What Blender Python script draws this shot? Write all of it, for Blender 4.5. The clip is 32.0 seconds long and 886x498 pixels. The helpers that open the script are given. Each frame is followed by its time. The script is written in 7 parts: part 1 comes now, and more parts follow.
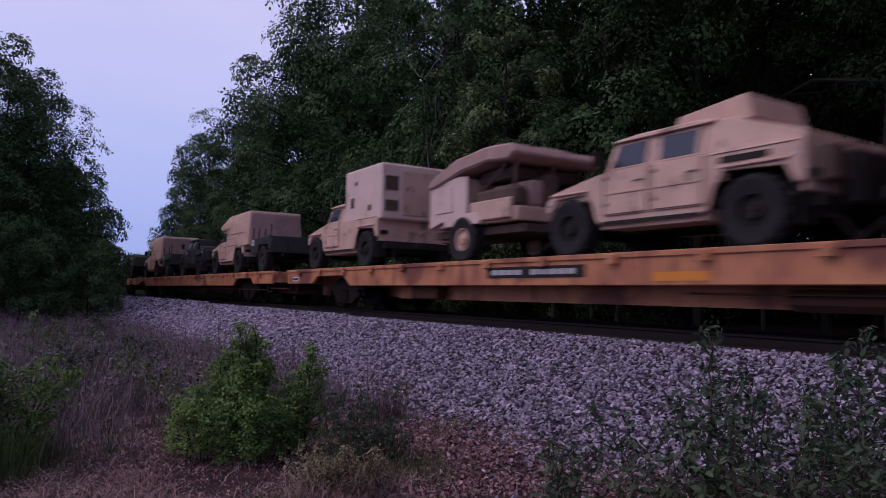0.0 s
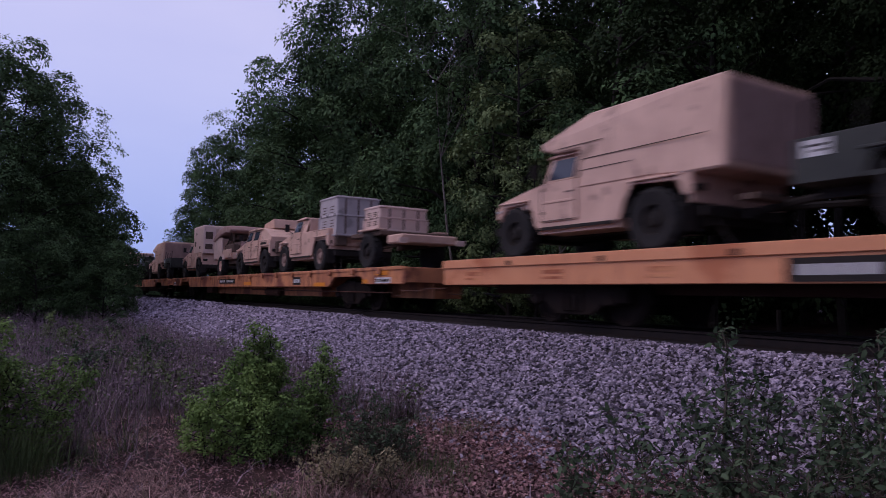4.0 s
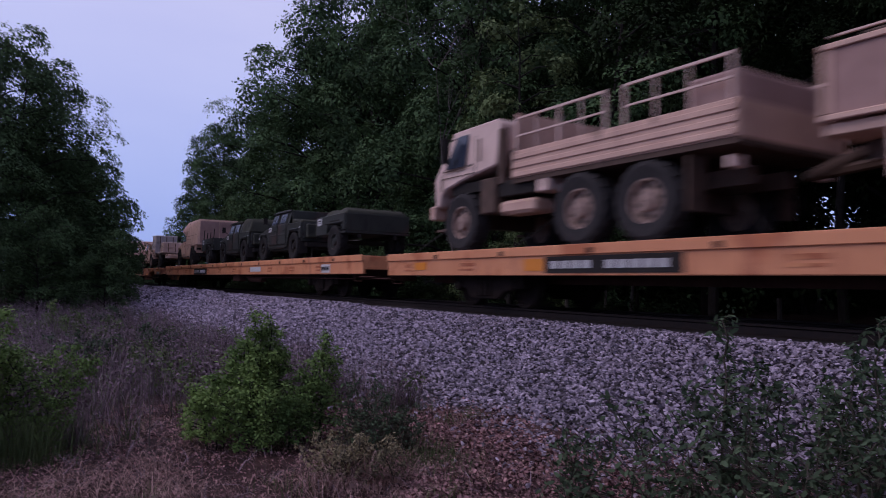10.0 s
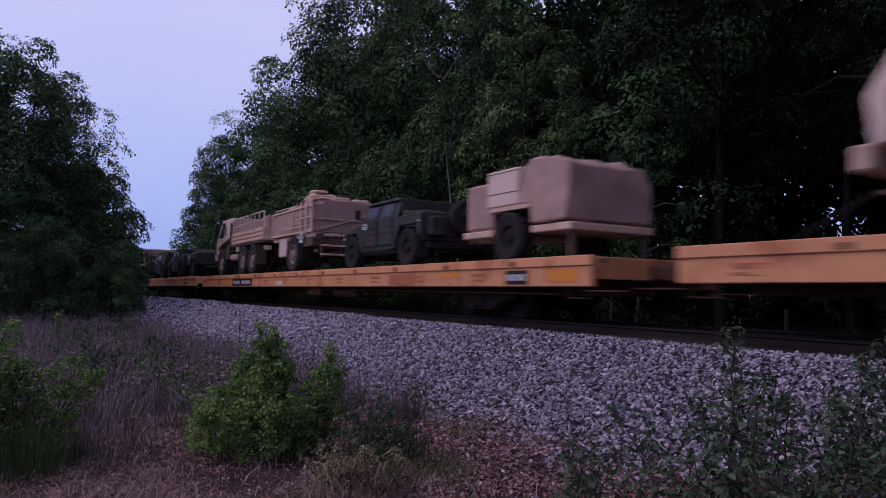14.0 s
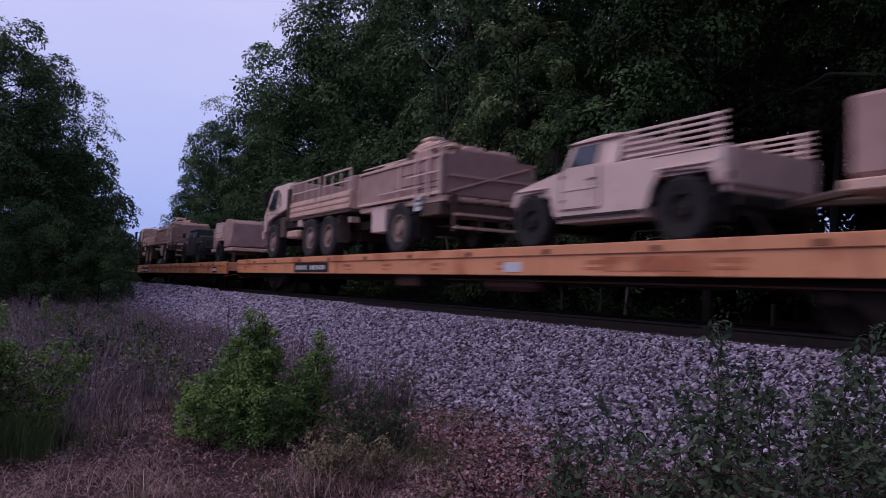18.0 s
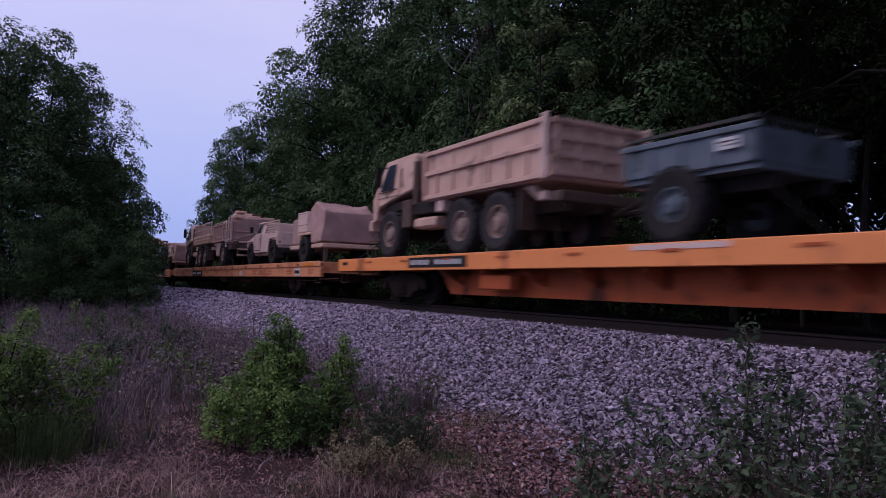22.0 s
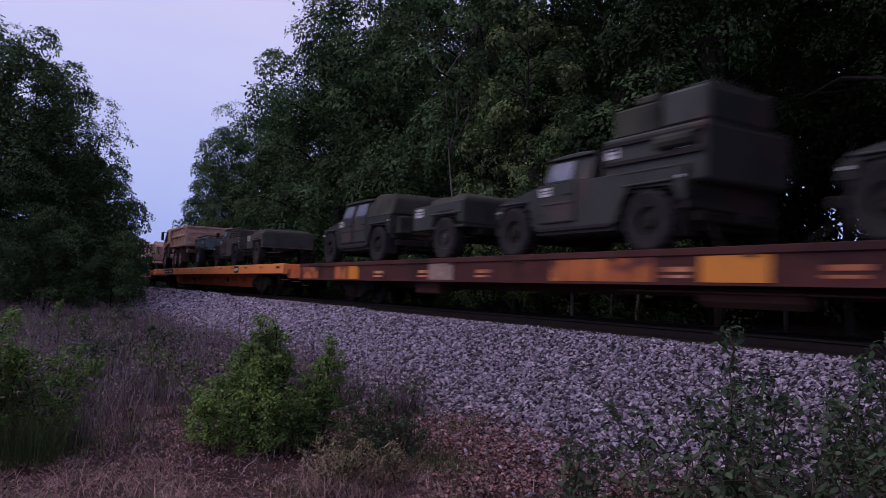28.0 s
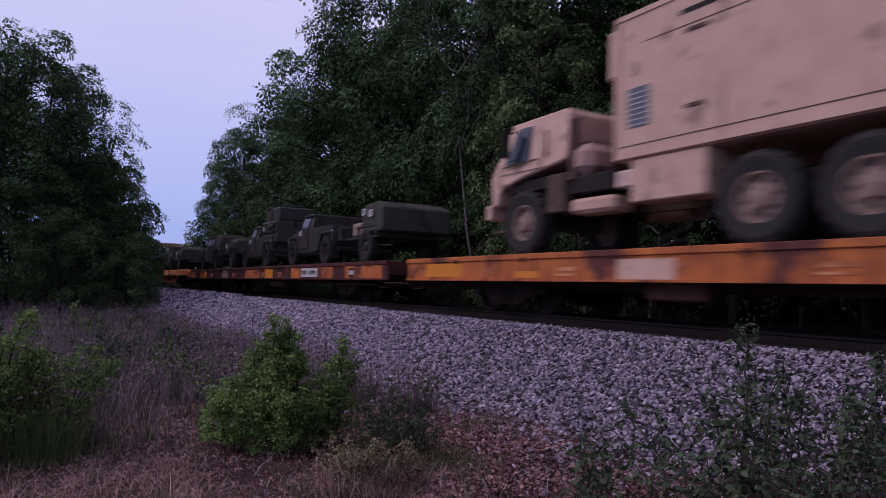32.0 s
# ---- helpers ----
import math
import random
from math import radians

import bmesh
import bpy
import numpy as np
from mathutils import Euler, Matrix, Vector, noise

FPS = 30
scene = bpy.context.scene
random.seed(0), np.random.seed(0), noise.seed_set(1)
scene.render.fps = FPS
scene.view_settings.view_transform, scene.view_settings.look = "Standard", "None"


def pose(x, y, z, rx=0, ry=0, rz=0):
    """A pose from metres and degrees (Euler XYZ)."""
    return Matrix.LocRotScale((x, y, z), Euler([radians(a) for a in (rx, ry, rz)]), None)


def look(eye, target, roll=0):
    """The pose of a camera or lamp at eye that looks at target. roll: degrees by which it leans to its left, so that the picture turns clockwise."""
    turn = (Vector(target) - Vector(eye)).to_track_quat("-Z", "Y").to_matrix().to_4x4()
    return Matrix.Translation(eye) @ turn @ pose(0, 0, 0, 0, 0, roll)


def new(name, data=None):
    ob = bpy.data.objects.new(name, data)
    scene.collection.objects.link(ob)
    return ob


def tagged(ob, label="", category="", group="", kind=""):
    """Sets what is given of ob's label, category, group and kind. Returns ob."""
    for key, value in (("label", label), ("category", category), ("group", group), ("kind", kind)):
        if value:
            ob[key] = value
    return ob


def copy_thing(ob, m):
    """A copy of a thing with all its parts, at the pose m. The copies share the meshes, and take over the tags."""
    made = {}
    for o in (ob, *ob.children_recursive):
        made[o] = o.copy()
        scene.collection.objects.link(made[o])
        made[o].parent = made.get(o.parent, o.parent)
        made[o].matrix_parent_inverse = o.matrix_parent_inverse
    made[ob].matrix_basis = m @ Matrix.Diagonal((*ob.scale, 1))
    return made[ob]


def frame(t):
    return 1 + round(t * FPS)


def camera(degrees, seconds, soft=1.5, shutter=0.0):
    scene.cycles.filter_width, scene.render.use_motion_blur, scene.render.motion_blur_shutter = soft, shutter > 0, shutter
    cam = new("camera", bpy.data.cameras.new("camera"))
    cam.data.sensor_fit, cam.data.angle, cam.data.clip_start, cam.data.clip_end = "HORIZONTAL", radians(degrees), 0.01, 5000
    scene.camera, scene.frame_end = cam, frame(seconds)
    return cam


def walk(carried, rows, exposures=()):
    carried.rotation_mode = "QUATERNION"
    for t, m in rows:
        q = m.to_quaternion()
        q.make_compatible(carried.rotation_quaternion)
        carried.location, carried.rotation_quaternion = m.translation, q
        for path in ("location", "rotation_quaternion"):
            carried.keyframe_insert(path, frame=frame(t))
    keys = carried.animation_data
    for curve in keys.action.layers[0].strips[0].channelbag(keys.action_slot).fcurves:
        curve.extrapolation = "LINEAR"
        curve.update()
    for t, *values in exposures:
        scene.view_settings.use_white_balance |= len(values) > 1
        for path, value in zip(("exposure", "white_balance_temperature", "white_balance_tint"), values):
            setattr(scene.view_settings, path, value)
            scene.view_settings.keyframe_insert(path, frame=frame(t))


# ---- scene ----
# The world's y axis runs along the straight track, the way the train goes; x points from the camera to the train; z = 0 is the
# ground at the camera's feet.
EYE = (0.0, 0.0, 1.6)
LENS = 64.0
PATH = [
    (0, 93.692, -1.111, -32.232), (0.5, 93.859, -1.223, -32.228), (1, 93.745, -1.421, -31.616), (1.5, 93.783, -1.365, -31.914),
    (2, 93.765, -1.378, -31.808), (2.5, 93.945, -1.522, -31.942), (3, 93.959, -1.595, -31.864), (3.5, 93.891, -1.395, -31.629),
    (5.5, 93.113, -0.847, -30.040), (6, 92.547, -0.978, -30.213), (6.5, 92.258, -0.960, -30.154), (7, 92.250, -1.005, -30.330),
    (7.5, 92.195, -1.487, -31.310), (8, 92.971, -1.757, -32.540), (8.5, 92.951, -2.270, -32.608), (9, 92.831, -2.334, -31.896),
    (9.5, 92.883, -1.586, -31.820), (10, 92.815, -1.103, -31.126), (10.5, 94.400, -1.040, -30.408), (11, 94.195, -1.441, -31.306),
    (11.5, 93.943, -1.195, -31.043), (12, 93.623, -1.335, -31.226), (12.5, 94.551, -1.193, -31.581), (13, 94.408, -1.164, -31.006),
    (13.5, 94.056, -1.070, -30.816), (15.5, 92.852, -1.420, -30.148), (16, 92.634, -1.504, -30.031), (16.5, 92.522, -1.838, -30.668),
    (17, 92.886, -2.031, -30.856), (17.5, 93.086, -2.061, -30.773), (18, 92.913, -1.918, -31.524), (18.5, 93.273, -2.374, -31.216),
    (19, 92.811, -2.002, -31.216), (19.5, 92.545, -1.863, -30.685), (20, 92.902, -1.891, -30.512), (20.5, 93.154, -1.846, -30.448),
    (21, 93.105, -1.505, -29.915), (21.5, 93.020, -1.655, -29.837), (22, 93.082, -1.633, -29.635), (22.5, 93.310, -1.828, -29.443),
    (23, 93.297, -1.972, -29.479), (23.5, 92.822, -1.879, -29.234), (24, 92.875, -2.063, -29.362), (24.5, 92.465, -1.646, -29.303),
    (25, 92.749, -1.625, -29.803), (25.5, 93.025, -1.736, -30.482), (26, 93.153, -1.660, -30.622), (26.5, 93.338, -1.895, -30.535),
    (28.5, 93.279, -1.897, -30.753), (29, 93.342, -1.702, -30.746), (29.5, 93.209, -1.808, -30.612), (30, 93.444, -1.404, -30.471),
    (30.5, 93.263, -1.913, -29.753), (31, 93.292, -1.658, -30.032), (31.5, 93.184, -1.694, -29.861), (32, 93.195, -1.622, -29.698),
]
cam = camera(LENS, 32.0, soft=0.85, shutter=1.35)
walk(cam, [(t, pose(*EYE, rx, ry, rz)) for t, rx, ry, rz in PATH],
     exposures=((0, -0.04, 6550, 14), (3, -0.04, 6550, 13), (6, -0.05, 6500, 13), (9, -0.10, 6450, 13), (10, -0.08, 6400, 11), (11, -0.06, 6300, 9), (12, -0.05, 6150, 6), (13, -0.04, 6300, 9), (16, -0.06, 6400, 11), (19, 0.0, 6500, 13), (22, 0.0, 6550, 13), (24, 0.0, 6650, 13), (28, 0.0, 6700, 13), (32, 0.0, 6700, 13)))

SPEED = 5.18            # train, metres a second
TRACK_X = 8.9           # centre line of the track
RAIL_Z = 1.17           # top of the rails

# ---- light: an overcast sky at dusk ----
SUN_ELEVATION, SUN_HEADING = 48.0, (0.93, -0.36)
world = bpy.data.worlds.new("dusk_sky")
scene.world = world
world.use_nodes = True
wn, wl = world.node_tree.nodes, world.node_tree.links
wn.clear()
w_out = wn.new("ShaderNodeOutputWorld")
w_bg = wn.new("ShaderNodeBackground")
w_sky = wn.new("ShaderNodeTexSky")
w_sky.sky_type, w_sky.sun_disc = "NISHITA", False
w_sky.sun_elevation, w_sky.sun_rotation = radians(SUN_ELEVATION), math.atan2(-SUN_HEADING[0], -SUN_HEADING[1])
w_sky.air_density, w_sky.dust_density, w_sky.ozone_density = 1.0, 2.5, 2.0
w_cloud = wn.new("ShaderNodeTexNoise")
w_cloud.inputs["Scale"].default_value, w_cloud.inputs["Detail"].default_value = 2.2, 4.0
w_map = wn.new("ShaderNodeMapping")
w_map.inputs["Scale"].default_value = (1.0, 1.0, 3.0)
w_co = wn.new("ShaderNodeTexCoord")
w_ramp = wn.new("ShaderNodeValToRGB")
w_ramp.color_ramp.elements[0].position, w_ramp.color_ramp.elements[0].color = 0.3, (5.0, 5.2, 8.5, 1)
w_ramp.color_ramp.elements[1].position, w_ramp.color_ramp.elements[1].color = 0.75, (5.95, 6.0, 9.0, 1)
w_mix = wn.new("ShaderNodeMixRGB")
w_mix.inputs[0].default_value = 0.86
wl.new(w_co.outputs["Generated"], w_map.inputs[0])
wl.new(w_map.outputs[0], w_cloud.inputs["Vector"])
wl.new(w_cloud.outputs[0], w_ramp.inputs[0])
wl.new(w_sky.outputs[0], w_mix.inputs[1])
wl.new(w_ramp.outputs[0], w_mix.inputs[2])
w_sep = wn.new("ShaderNodeSeparateXYZ")
w_low = wn.new("ShaderNodeValToRGB")           # bluer towards the horizon
w_low.color_ramp.elements[0].position, w_low.color_ramp.elements[0].color = 0.02, (0.60, 0.75, 0.95, 1)
w_low.color_ramp.elements[1].position, w_low.color_ramp.elements[1].color = 0.36, (1.03, 1.01, 1.0, 1)
w_mul = wn.new("ShaderNodeMixRGB")
w_mul.blend_type = "MULTIPLY"
w_mul.inputs[0].default_value = 1.0
wl.new(w_co.outputs["Generated"], w_sep.inputs[0])
wl.new(w_sep.outputs["Z"], w_low.inputs[0])
wl.new(w_mix.outputs[0], w_mul.inputs[1])
wl.new(w_low.outputs[0], w_mul.inputs[2])
wl.new(w_mul.outputs[0], w_bg.inputs[0])
w_bg.inputs[1].default_value = 0.115
wl.new(w_bg.outputs[0], w_out.inputs[0])

sun = new("sun", bpy.data.lights.new("sun", "SUN"))
sun.data.energy, sun.data.angle, sun.data.color = 0.85, radians(40), (1.0, 0.84, 0.80)
sun.matrix_world = look((0, 0, 0), (SUN_HEADING[0], SUN_HEADING[1], -math.tan(radians(SUN_ELEVATION))))
scene.view_settings.exposure = 0.0


# ---- materials ----
def material(name, colour, rough=0.7, metal=0.0, second=None, scale=6.0, amount=0.5, bump=0.0, bump_scale=60.0, vary=0.0,
             third=None, third_scale=1.2, third_cut=0.6, spec=0.5, island=False, streak=None, streak_cut=0.58):
    """Two colours mixed by fine noise, stains of a third colour at a larger scale, relief, and a random shift per piece."""
    m = bpy.data.materials.new(name)
    m.use_nodes = True
    n, l = m.node_tree.nodes, m.node_tree.links
    b = n["Principled BSDF"]
    b.inputs["Roughness"].default_value, b.inputs["Metallic"].default_value = rough, metal
    b.inputs["Specular IOR Level"].default_value = spec
    co = n.new("ShaderNodeTexCoord")
    tex = n.new("ShaderNodeTexNoise")
    tex.inputs["Scale"].default_value, tex.inputs["Detail"].default_value = scale, 5
    l.new(co.outputs["Object"], tex.inputs["Vector"])
    mix = n.new("ShaderNodeMixRGB")
    ramp = n.new("ShaderNodeValToRGB")
    ramp.color_ramp.elements[0].position, ramp.color_ramp.elements[1].position = 0.5 - amount / 2, 0.5 + amount / 2
    l.new(tex.outputs[0], ramp.inputs[0])
    l.new(ramp.outputs[0], mix.inputs[0])
    mix.inputs[1].default_value = (*colour, 1)
    mix.inputs[2].default_value = (*(second or [c * 0.75 for c in colour]), 1)
    out = mix.outputs[0]
    if third:
        t3 = n.new("ShaderNodeTexNoise")
        t3.inputs["Scale"].default_value, t3.inputs["Detail"].default_value = third_scale, 6
        l.new(co.outputs["Object"], t3.inputs["Vector"])
        r3 = n.new("ShaderNodeValToRGB")
        r3.color_ramp.elements[0].position, r3.color_ramp.elements[1].position = third_cut, third_cut + 0.08
        l.new(t3.outputs[0], r3.inputs[0])
        m3 = n.new("ShaderNodeMixRGB")
        l.new(r3.outputs[0], m3.inputs[0])
        l.new(out, m3.inputs[1])
        m3.inputs[2].default_value = (*third, 1)
        out = m3.outputs[0]
    if streak:                           # runs of rust and grime down the side
        sm = n.new("ShaderNodeMapping")
        sm.inputs["Scale"].default_value = (1.0, 2.6, 0.35)
        l.new(co.outputs["Object"], sm.inputs[0])
        ts = n.new("ShaderNodeTexNoise")
        ts.inputs["Scale"].default_value, ts.inputs["Detail"].default_value = 2.2, 8
        ts.inputs["Roughness"].default_value = 0.65
        l.new(sm.outputs[0], ts.inputs["Vector"])
        rs_ = n.new("ShaderNodeValToRGB")
        rs_.color_ramp.elements[0].position, rs_.color_ramp.elements[1].position = streak_cut, streak_cut + 0.14
        l.new(ts.outputs[0], rs_.inputs[0])
        ms = n.new("ShaderNodeMixRGB")
        l.new(rs_.outputs[0], ms.inputs[0])
        l.new(out, ms.inputs[1])
        ms.inputs[2].default_value = (*streak, 1)
        out = ms.outputs[0]
    if vary:
        hsv = n.new("ShaderNodeHueSaturation")
        info = n.new("ShaderNodeNewGeometry" if island else "ShaderNodeObjectInfo")
        rng = n.new("ShaderNodeMapRange")
        rng.inputs["To Min"].default_value, rng.inputs["To Max"].default_value = 1 - vary, 1 + vary
        l.new(info.outputs["Random Per Island" if island else "Random"], rng.inputs["Value"])
        l.new(rng.outputs[0], hsv.inputs["Value"])
        l.new(out, hsv.inputs["Color"])
        out = hsv.outputs[0]
    l.new(out, b.inputs["Base Color"])
    if bump:
        bt = n.new("ShaderNodeTexNoise")
        bt.inputs["Scale"].default_value, bt.inputs["Detail"].default_value = bump_scale, 4
        l.new(co.outputs["Object"], bt.inputs["Vector"])
        bn = n.new("ShaderNodeBump")
        bn.inputs["Strength"].default_value, bn.inputs["Distance"].default_value = bump, 0.02
        l.new(bt.outputs[0], bn.inputs["Height"])
        l.new(bn.outputs[0], b.inputs["Normal"])
    return m


def leaf_material(name, a, b):
    # Metre-wide noise from a to b puts lit clumps and shaded gaps into colour.
    m = material(name, a, 0.8, second=b, scale=0.9, amount=0.22, vary=0.35, island=True, spec=0.12)
    n, l = m.node_tree.nodes, m.node_tree.links
    p = n["Principled BSDF"]
    tr = n.new("ShaderNodeBsdfTranslucent")
    sh = n.new("ShaderNodeMixShader")
    sh.inputs[0].default_value = 0.15
    src = p.inputs["Base Color"].links[0].from_socket
    l.new(src, tr.inputs[0])
    o = n["Material Output"]
    l.new(p.outputs[0], sh.inputs[1])
    l.new(tr.outputs[0], sh.inputs[2])
    l.new(sh.outputs[0], o.inputs[0])
    return m


TAN = material("tan_paint", (0.66, 0.425, 0.342), 0.6, second=(0.53, 0.33, 0.265), scale=2.8, amount=0.45, bump=0.05, third=(0.29, 0.18, 0.14), third_scale=2.4, third_cut=0.60, vary=0.06, streak=(0.30, 0.185, 0.145), streak_cut=0.59)
TAN_PALE = material("pale_tan_paint", (0.68, 0.49, 0.44), 0.6, second=(0.58, 0.41, 0.365), scale=2.2, amount=0.5, bump=0.04, third=(0.38, 0.27, 0.225), third_scale=2.2, third_cut=0.63, vary=0.05, streak=(0.40, 0.28, 0.24), streak_cut=0.62)
# Dusty tan, darkened further as the shade under vehicles is put into it.
TAN_DARK = material("dusty_shade_dark_tan", (0.13, 0.085, 0.07), 0.8, second=(0.07, 0.047, 0.04), scale=5.0, bump=0.1, spec=0.15)
TAN_CANVAS = material("tan_canvas", (0.44, 0.275, 0.25), 0.9, second=(0.30, 0.18, 0.165), scale=3.0, amount=0.6, bump=0.3, bump_scale=14.0, vary=0.08, streak=(0.24, 0.15, 0.14), streak_cut=0.60)
GREY_BOX = material("grey_box_paint", (0.48, 0.42, 0.44), 0.6, second=(0.40, 0.345, 0.365), scale=3.0, third=(0.27, 0.24, 0.25), third_scale=2.4, third_cut=0.62, streak=(0.28, 0.25, 0.26), streak_cut=0.6)
GREEN = material("camouflage_green_paint", (0.046, 0.048, 0.045), 0.5, second=(0.036, 0.038, 0.037), scale=1.4, amount=0.15, bump=0.05, third=(0.068, 0.046, 0.044), third_scale=0.8, third_cut=0.53, vary=0.15, spec=0.2, streak=(0.022, 0.022, 0.024), streak_cut=0.56)
GREEN_WORN = material("faded_camouflage_paint", (0.078, 0.074, 0.070), 0.55, second=(0.058, 0.056, 0.054), scale=1.4, amount=0.2, bump=0.05, third=(0.105, 0.068, 0.066), third_scale=0.9, third_cut=0.52, vary=0.1, spec=0.2, streak=(0.032, 0.031, 0.033), streak_cut=0.56)
GREEN_CANVAS = material("green_canvas", (0.062, 0.060, 0.048), 0.9, second=(0.045, 0.045, 0.037), scale=3.0, bump=0.3, bump_scale=14.0, third=(0.030, 0.032, 0.028), third_scale=1.2, third_cut=0.55, spec=0.2)
GREEN_GREY = material("faded_green_paint", (0.125, 0.155, 0.195), 0.5, second=(0.085, 0.108, 0.135), scale=2.0, third=(0.05, 0.06, 0.06), third_scale=2.4, third_cut=0.58, spec=0.3)
RUBBER = material("tyre_rubber", (0.016, 0.0155, 0.018), 0.85, second=(0.03, 0.027, 0.027), scale=9.0, bump=0.2, bump_scale=40.0, spec=0.15)
DUSTY_RUBBER = material("dusty_rubber", (0.045, 0.04, 0.042), 0.9, second=(0.028, 0.026, 0.028), scale=9.0, bump=0.2, bump_scale=40.0, spec=0.15)
BLACK = material("black_metal", (0.018, 0.016, 0.017), 0.7, second=(0.03, 0.024, 0.022), scale=6.0, bump=0.1, spec=0.15)
GLASS = material("window_glass", (0.028, 0.034, 0.055), 0.1, second=(0.036, 0.043, 0.066), scale=2.0, spec=0.45)
# The sky's reflection is put into both vinyl windows' bluish base colour.
VINYL = material("hazy_sky_tinted_vinyl", (0.17, 0.18, 0.245), 0.2, second=(0.11, 0.12, 0.17), scale=3.0, amount=0.4, spec=0.8)
DIM_SKY_VINYL = material("smoky_sky_tinted_vinyl", (0.06, 0.066, 0.10), 0.2, second=(0.04, 0.045, 0.07), scale=3.0, amount=0.4, spec=0.5)
RIM = material("dusty_tan_rim", (0.36, 0.25, 0.22), 0.8, second=(0.20, 0.14, 0.12), scale=7.0, amount=0.4, bump=0.2, spec=0.2)
WHITE = material("white_placard", (0.62, 0.60, 0.62), 0.6, second=(0.5, 0.48, 0.5), scale=12.0)
YELLOW = material("car_yellow", (0.70, 0.295, 0.145), 0.55, second=(0.58, 0.225, 0.108), scale=1.6, amount=0.55, bump=0.06, third=(0.46, 0.145, 0.06), third_scale=1.3, third_cut=0.555, vary=0.04, streak=(0.30, 0.085, 0.045), streak_cut=0.56)
YELLOW_WORN = material("worn_car_yellow", (0.58, 0.23, 0.10), 0.65, second=(0.40, 0.14, 0.07), scale=1.8, amount=0.4, bump=0.12, third=(0.19, 0.055, 0.035), third_scale=1.1, third_cut=0.55, streak=(0.15, 0.045, 0.03), streak_cut=0.515)
ORANGE = material("car_orange", (0.86, 0.285, 0.085), 0.5, second=(0.78, 0.245, 0.07), scale=1.2, bump=0.04, third=(0.40, 0.115, 0.04), third_scale=1.0, third_cut=0.61, streak=(0.30, 0.075, 0.035), streak_cut=0.60)
# Orange darkened: the shade under the car's deck is put into its colour.
ORANGE_DEEP = material("shade_darkened_orange_steel", (0.50, 0.11, 0.04), 0.7, second=(0.36, 0.08, 0.032), scale=2.0, third=(0.10, 0.03, 0.018), third_scale=1.4, third_cut=0.58, streak=(0.08, 0.026, 0.018), streak_cut=0.57, spec=0.2)
BROWN_CAR = material("oxide_brown_patches", (0.095, 0.032, 0.031), 0.8, second=(0.058, 0.022, 0.022), scale=0.9, amount=0.4, bump=0.15, third=(0.04, 0.018, 0.018), third_scale=1.1, third_cut=0.55, streak=(0.24, 0.065, 0.03), streak_cut=0.62, spec=0.15)
ORANGE_FLAKED = material("flaked_orange_over_oxide", (0.58, 0.175, 0.05), 0.65, second=(0.40, 0.11, 0.04), scale=1.8, amount=0.4, bump=0.12, third=(0.12, 0.038, 0.033), third_scale=1.3, third_cut=0.53, streak=(0.085, 0.028, 0.025), streak_cut=0.52, spec=0.2)
STAIN = material("reddish_rust_bloom", (0.50, 0.175, 0.085), 0.8, second=(0.28, 0.085, 0.05), scale=1.6, amount=0.5, third=(0.62, 0.27, 0.135), third_scale=1.8, third_cut=0.52, spec=0.2)
PATCH = material("bright_paint_patch", (0.72, 0.24, 0.02), 0.5, second=(0.62, 0.20, 0.02), scale=4.0)
RUST = material("rusty_steel", (0.085, 0.038, 0.028), 0.85, second=(0.05, 0.023, 0.018), scale=7.0, bump=0.3, spec=0.15)
BOGIE = material("grimy_truck_steel", (0.014, 0.011, 0.011), 0.9, second=(0.026, 0.017, 0.015), scale=6.0, bump=0.3, spec=0.1)
DECK_WOOD = material("deck_planks", (0.16, 0.11, 0.085), 0.85, second=(0.10, 0.07, 0.055), scale=5.0, bump=0.3, spec=0.15)
RAIL_SIDE = material("rail_steel", (0.014, 0.011, 0.012), 0.7, second=(0.024, 0.016, 0.015), scale=8.0, bump=0.1, spec=0.15)
TIE_WOOD = material("sleeper_wood", (0.025, 0.02, 0.019), 0.9, second=(0.042, 0.033, 0.03), scale=7.0, bump=0.4, vary=0.25, spec=0.15)
STONE = material("ballast_stone", (0.385, 0.32, 0.405), 0.85, second=(0.11, 0.092, 0.12), scale=12.0, amount=0.5, bump=0.25, vary=0.75, island=True, spec=0.15)
# Bed coloured near black: the shade in gaps between stones is put into it.
STONE_BED = material("gap_shaded_ballast_bed", (0.04, 0.034, 0.039), 0.95, second=(0.016, 0.014, 0.016), scale=20.0, amount=0.4, bump=1.0, bump_scale=22.0, spec=0.15)
SOIL = material("leaf_litter_soil", (0.05, 0.026, 0.026), 0.95, second=(0.024, 0.014, 0.015), scale=3.0, amount=0.5, bump=0.8, bump_scale=30.0, third=(0.062, 0.034, 0.033), third_scale=2.4, third_cut=0.52, spec=0.15)
STRAW = material("dry_straw", (0.42, 0.275, 0.255), 0.85, second=(0.13, 0.07, 0.068), scale=5.0, vary=0.75, island=True, spec=0.15)
DEAD_LEAF = material("dead_leaves", (0.33, 0.185, 0.19), 0.85, second=(0.10, 0.052, 0.06), scale=5.0, vary=0.75, island=True, spec=0.15)
STALK = material("dry_stalks", (0.235, 0.168, 0.205), 0.9, second=(0.105, 0.077, 0.095), scale=4.0, vary=0.65, island=True, spec=0.15)
BARK = material("grey_bark", (0.026, 0.022, 0.021), 0.9, second=(0.014, 0.012, 0.012), scale=8.0, bump=0.6, bump_scale=20.0, vary=0.2, spec=0.15)
WEED_STALK = material("dull_weed_stems", (0.085, 0.075, 0.058), 0.9, second=(0.055, 0.045, 0.038), scale=4.0, vary=0.4, island=True, spec=0.15)
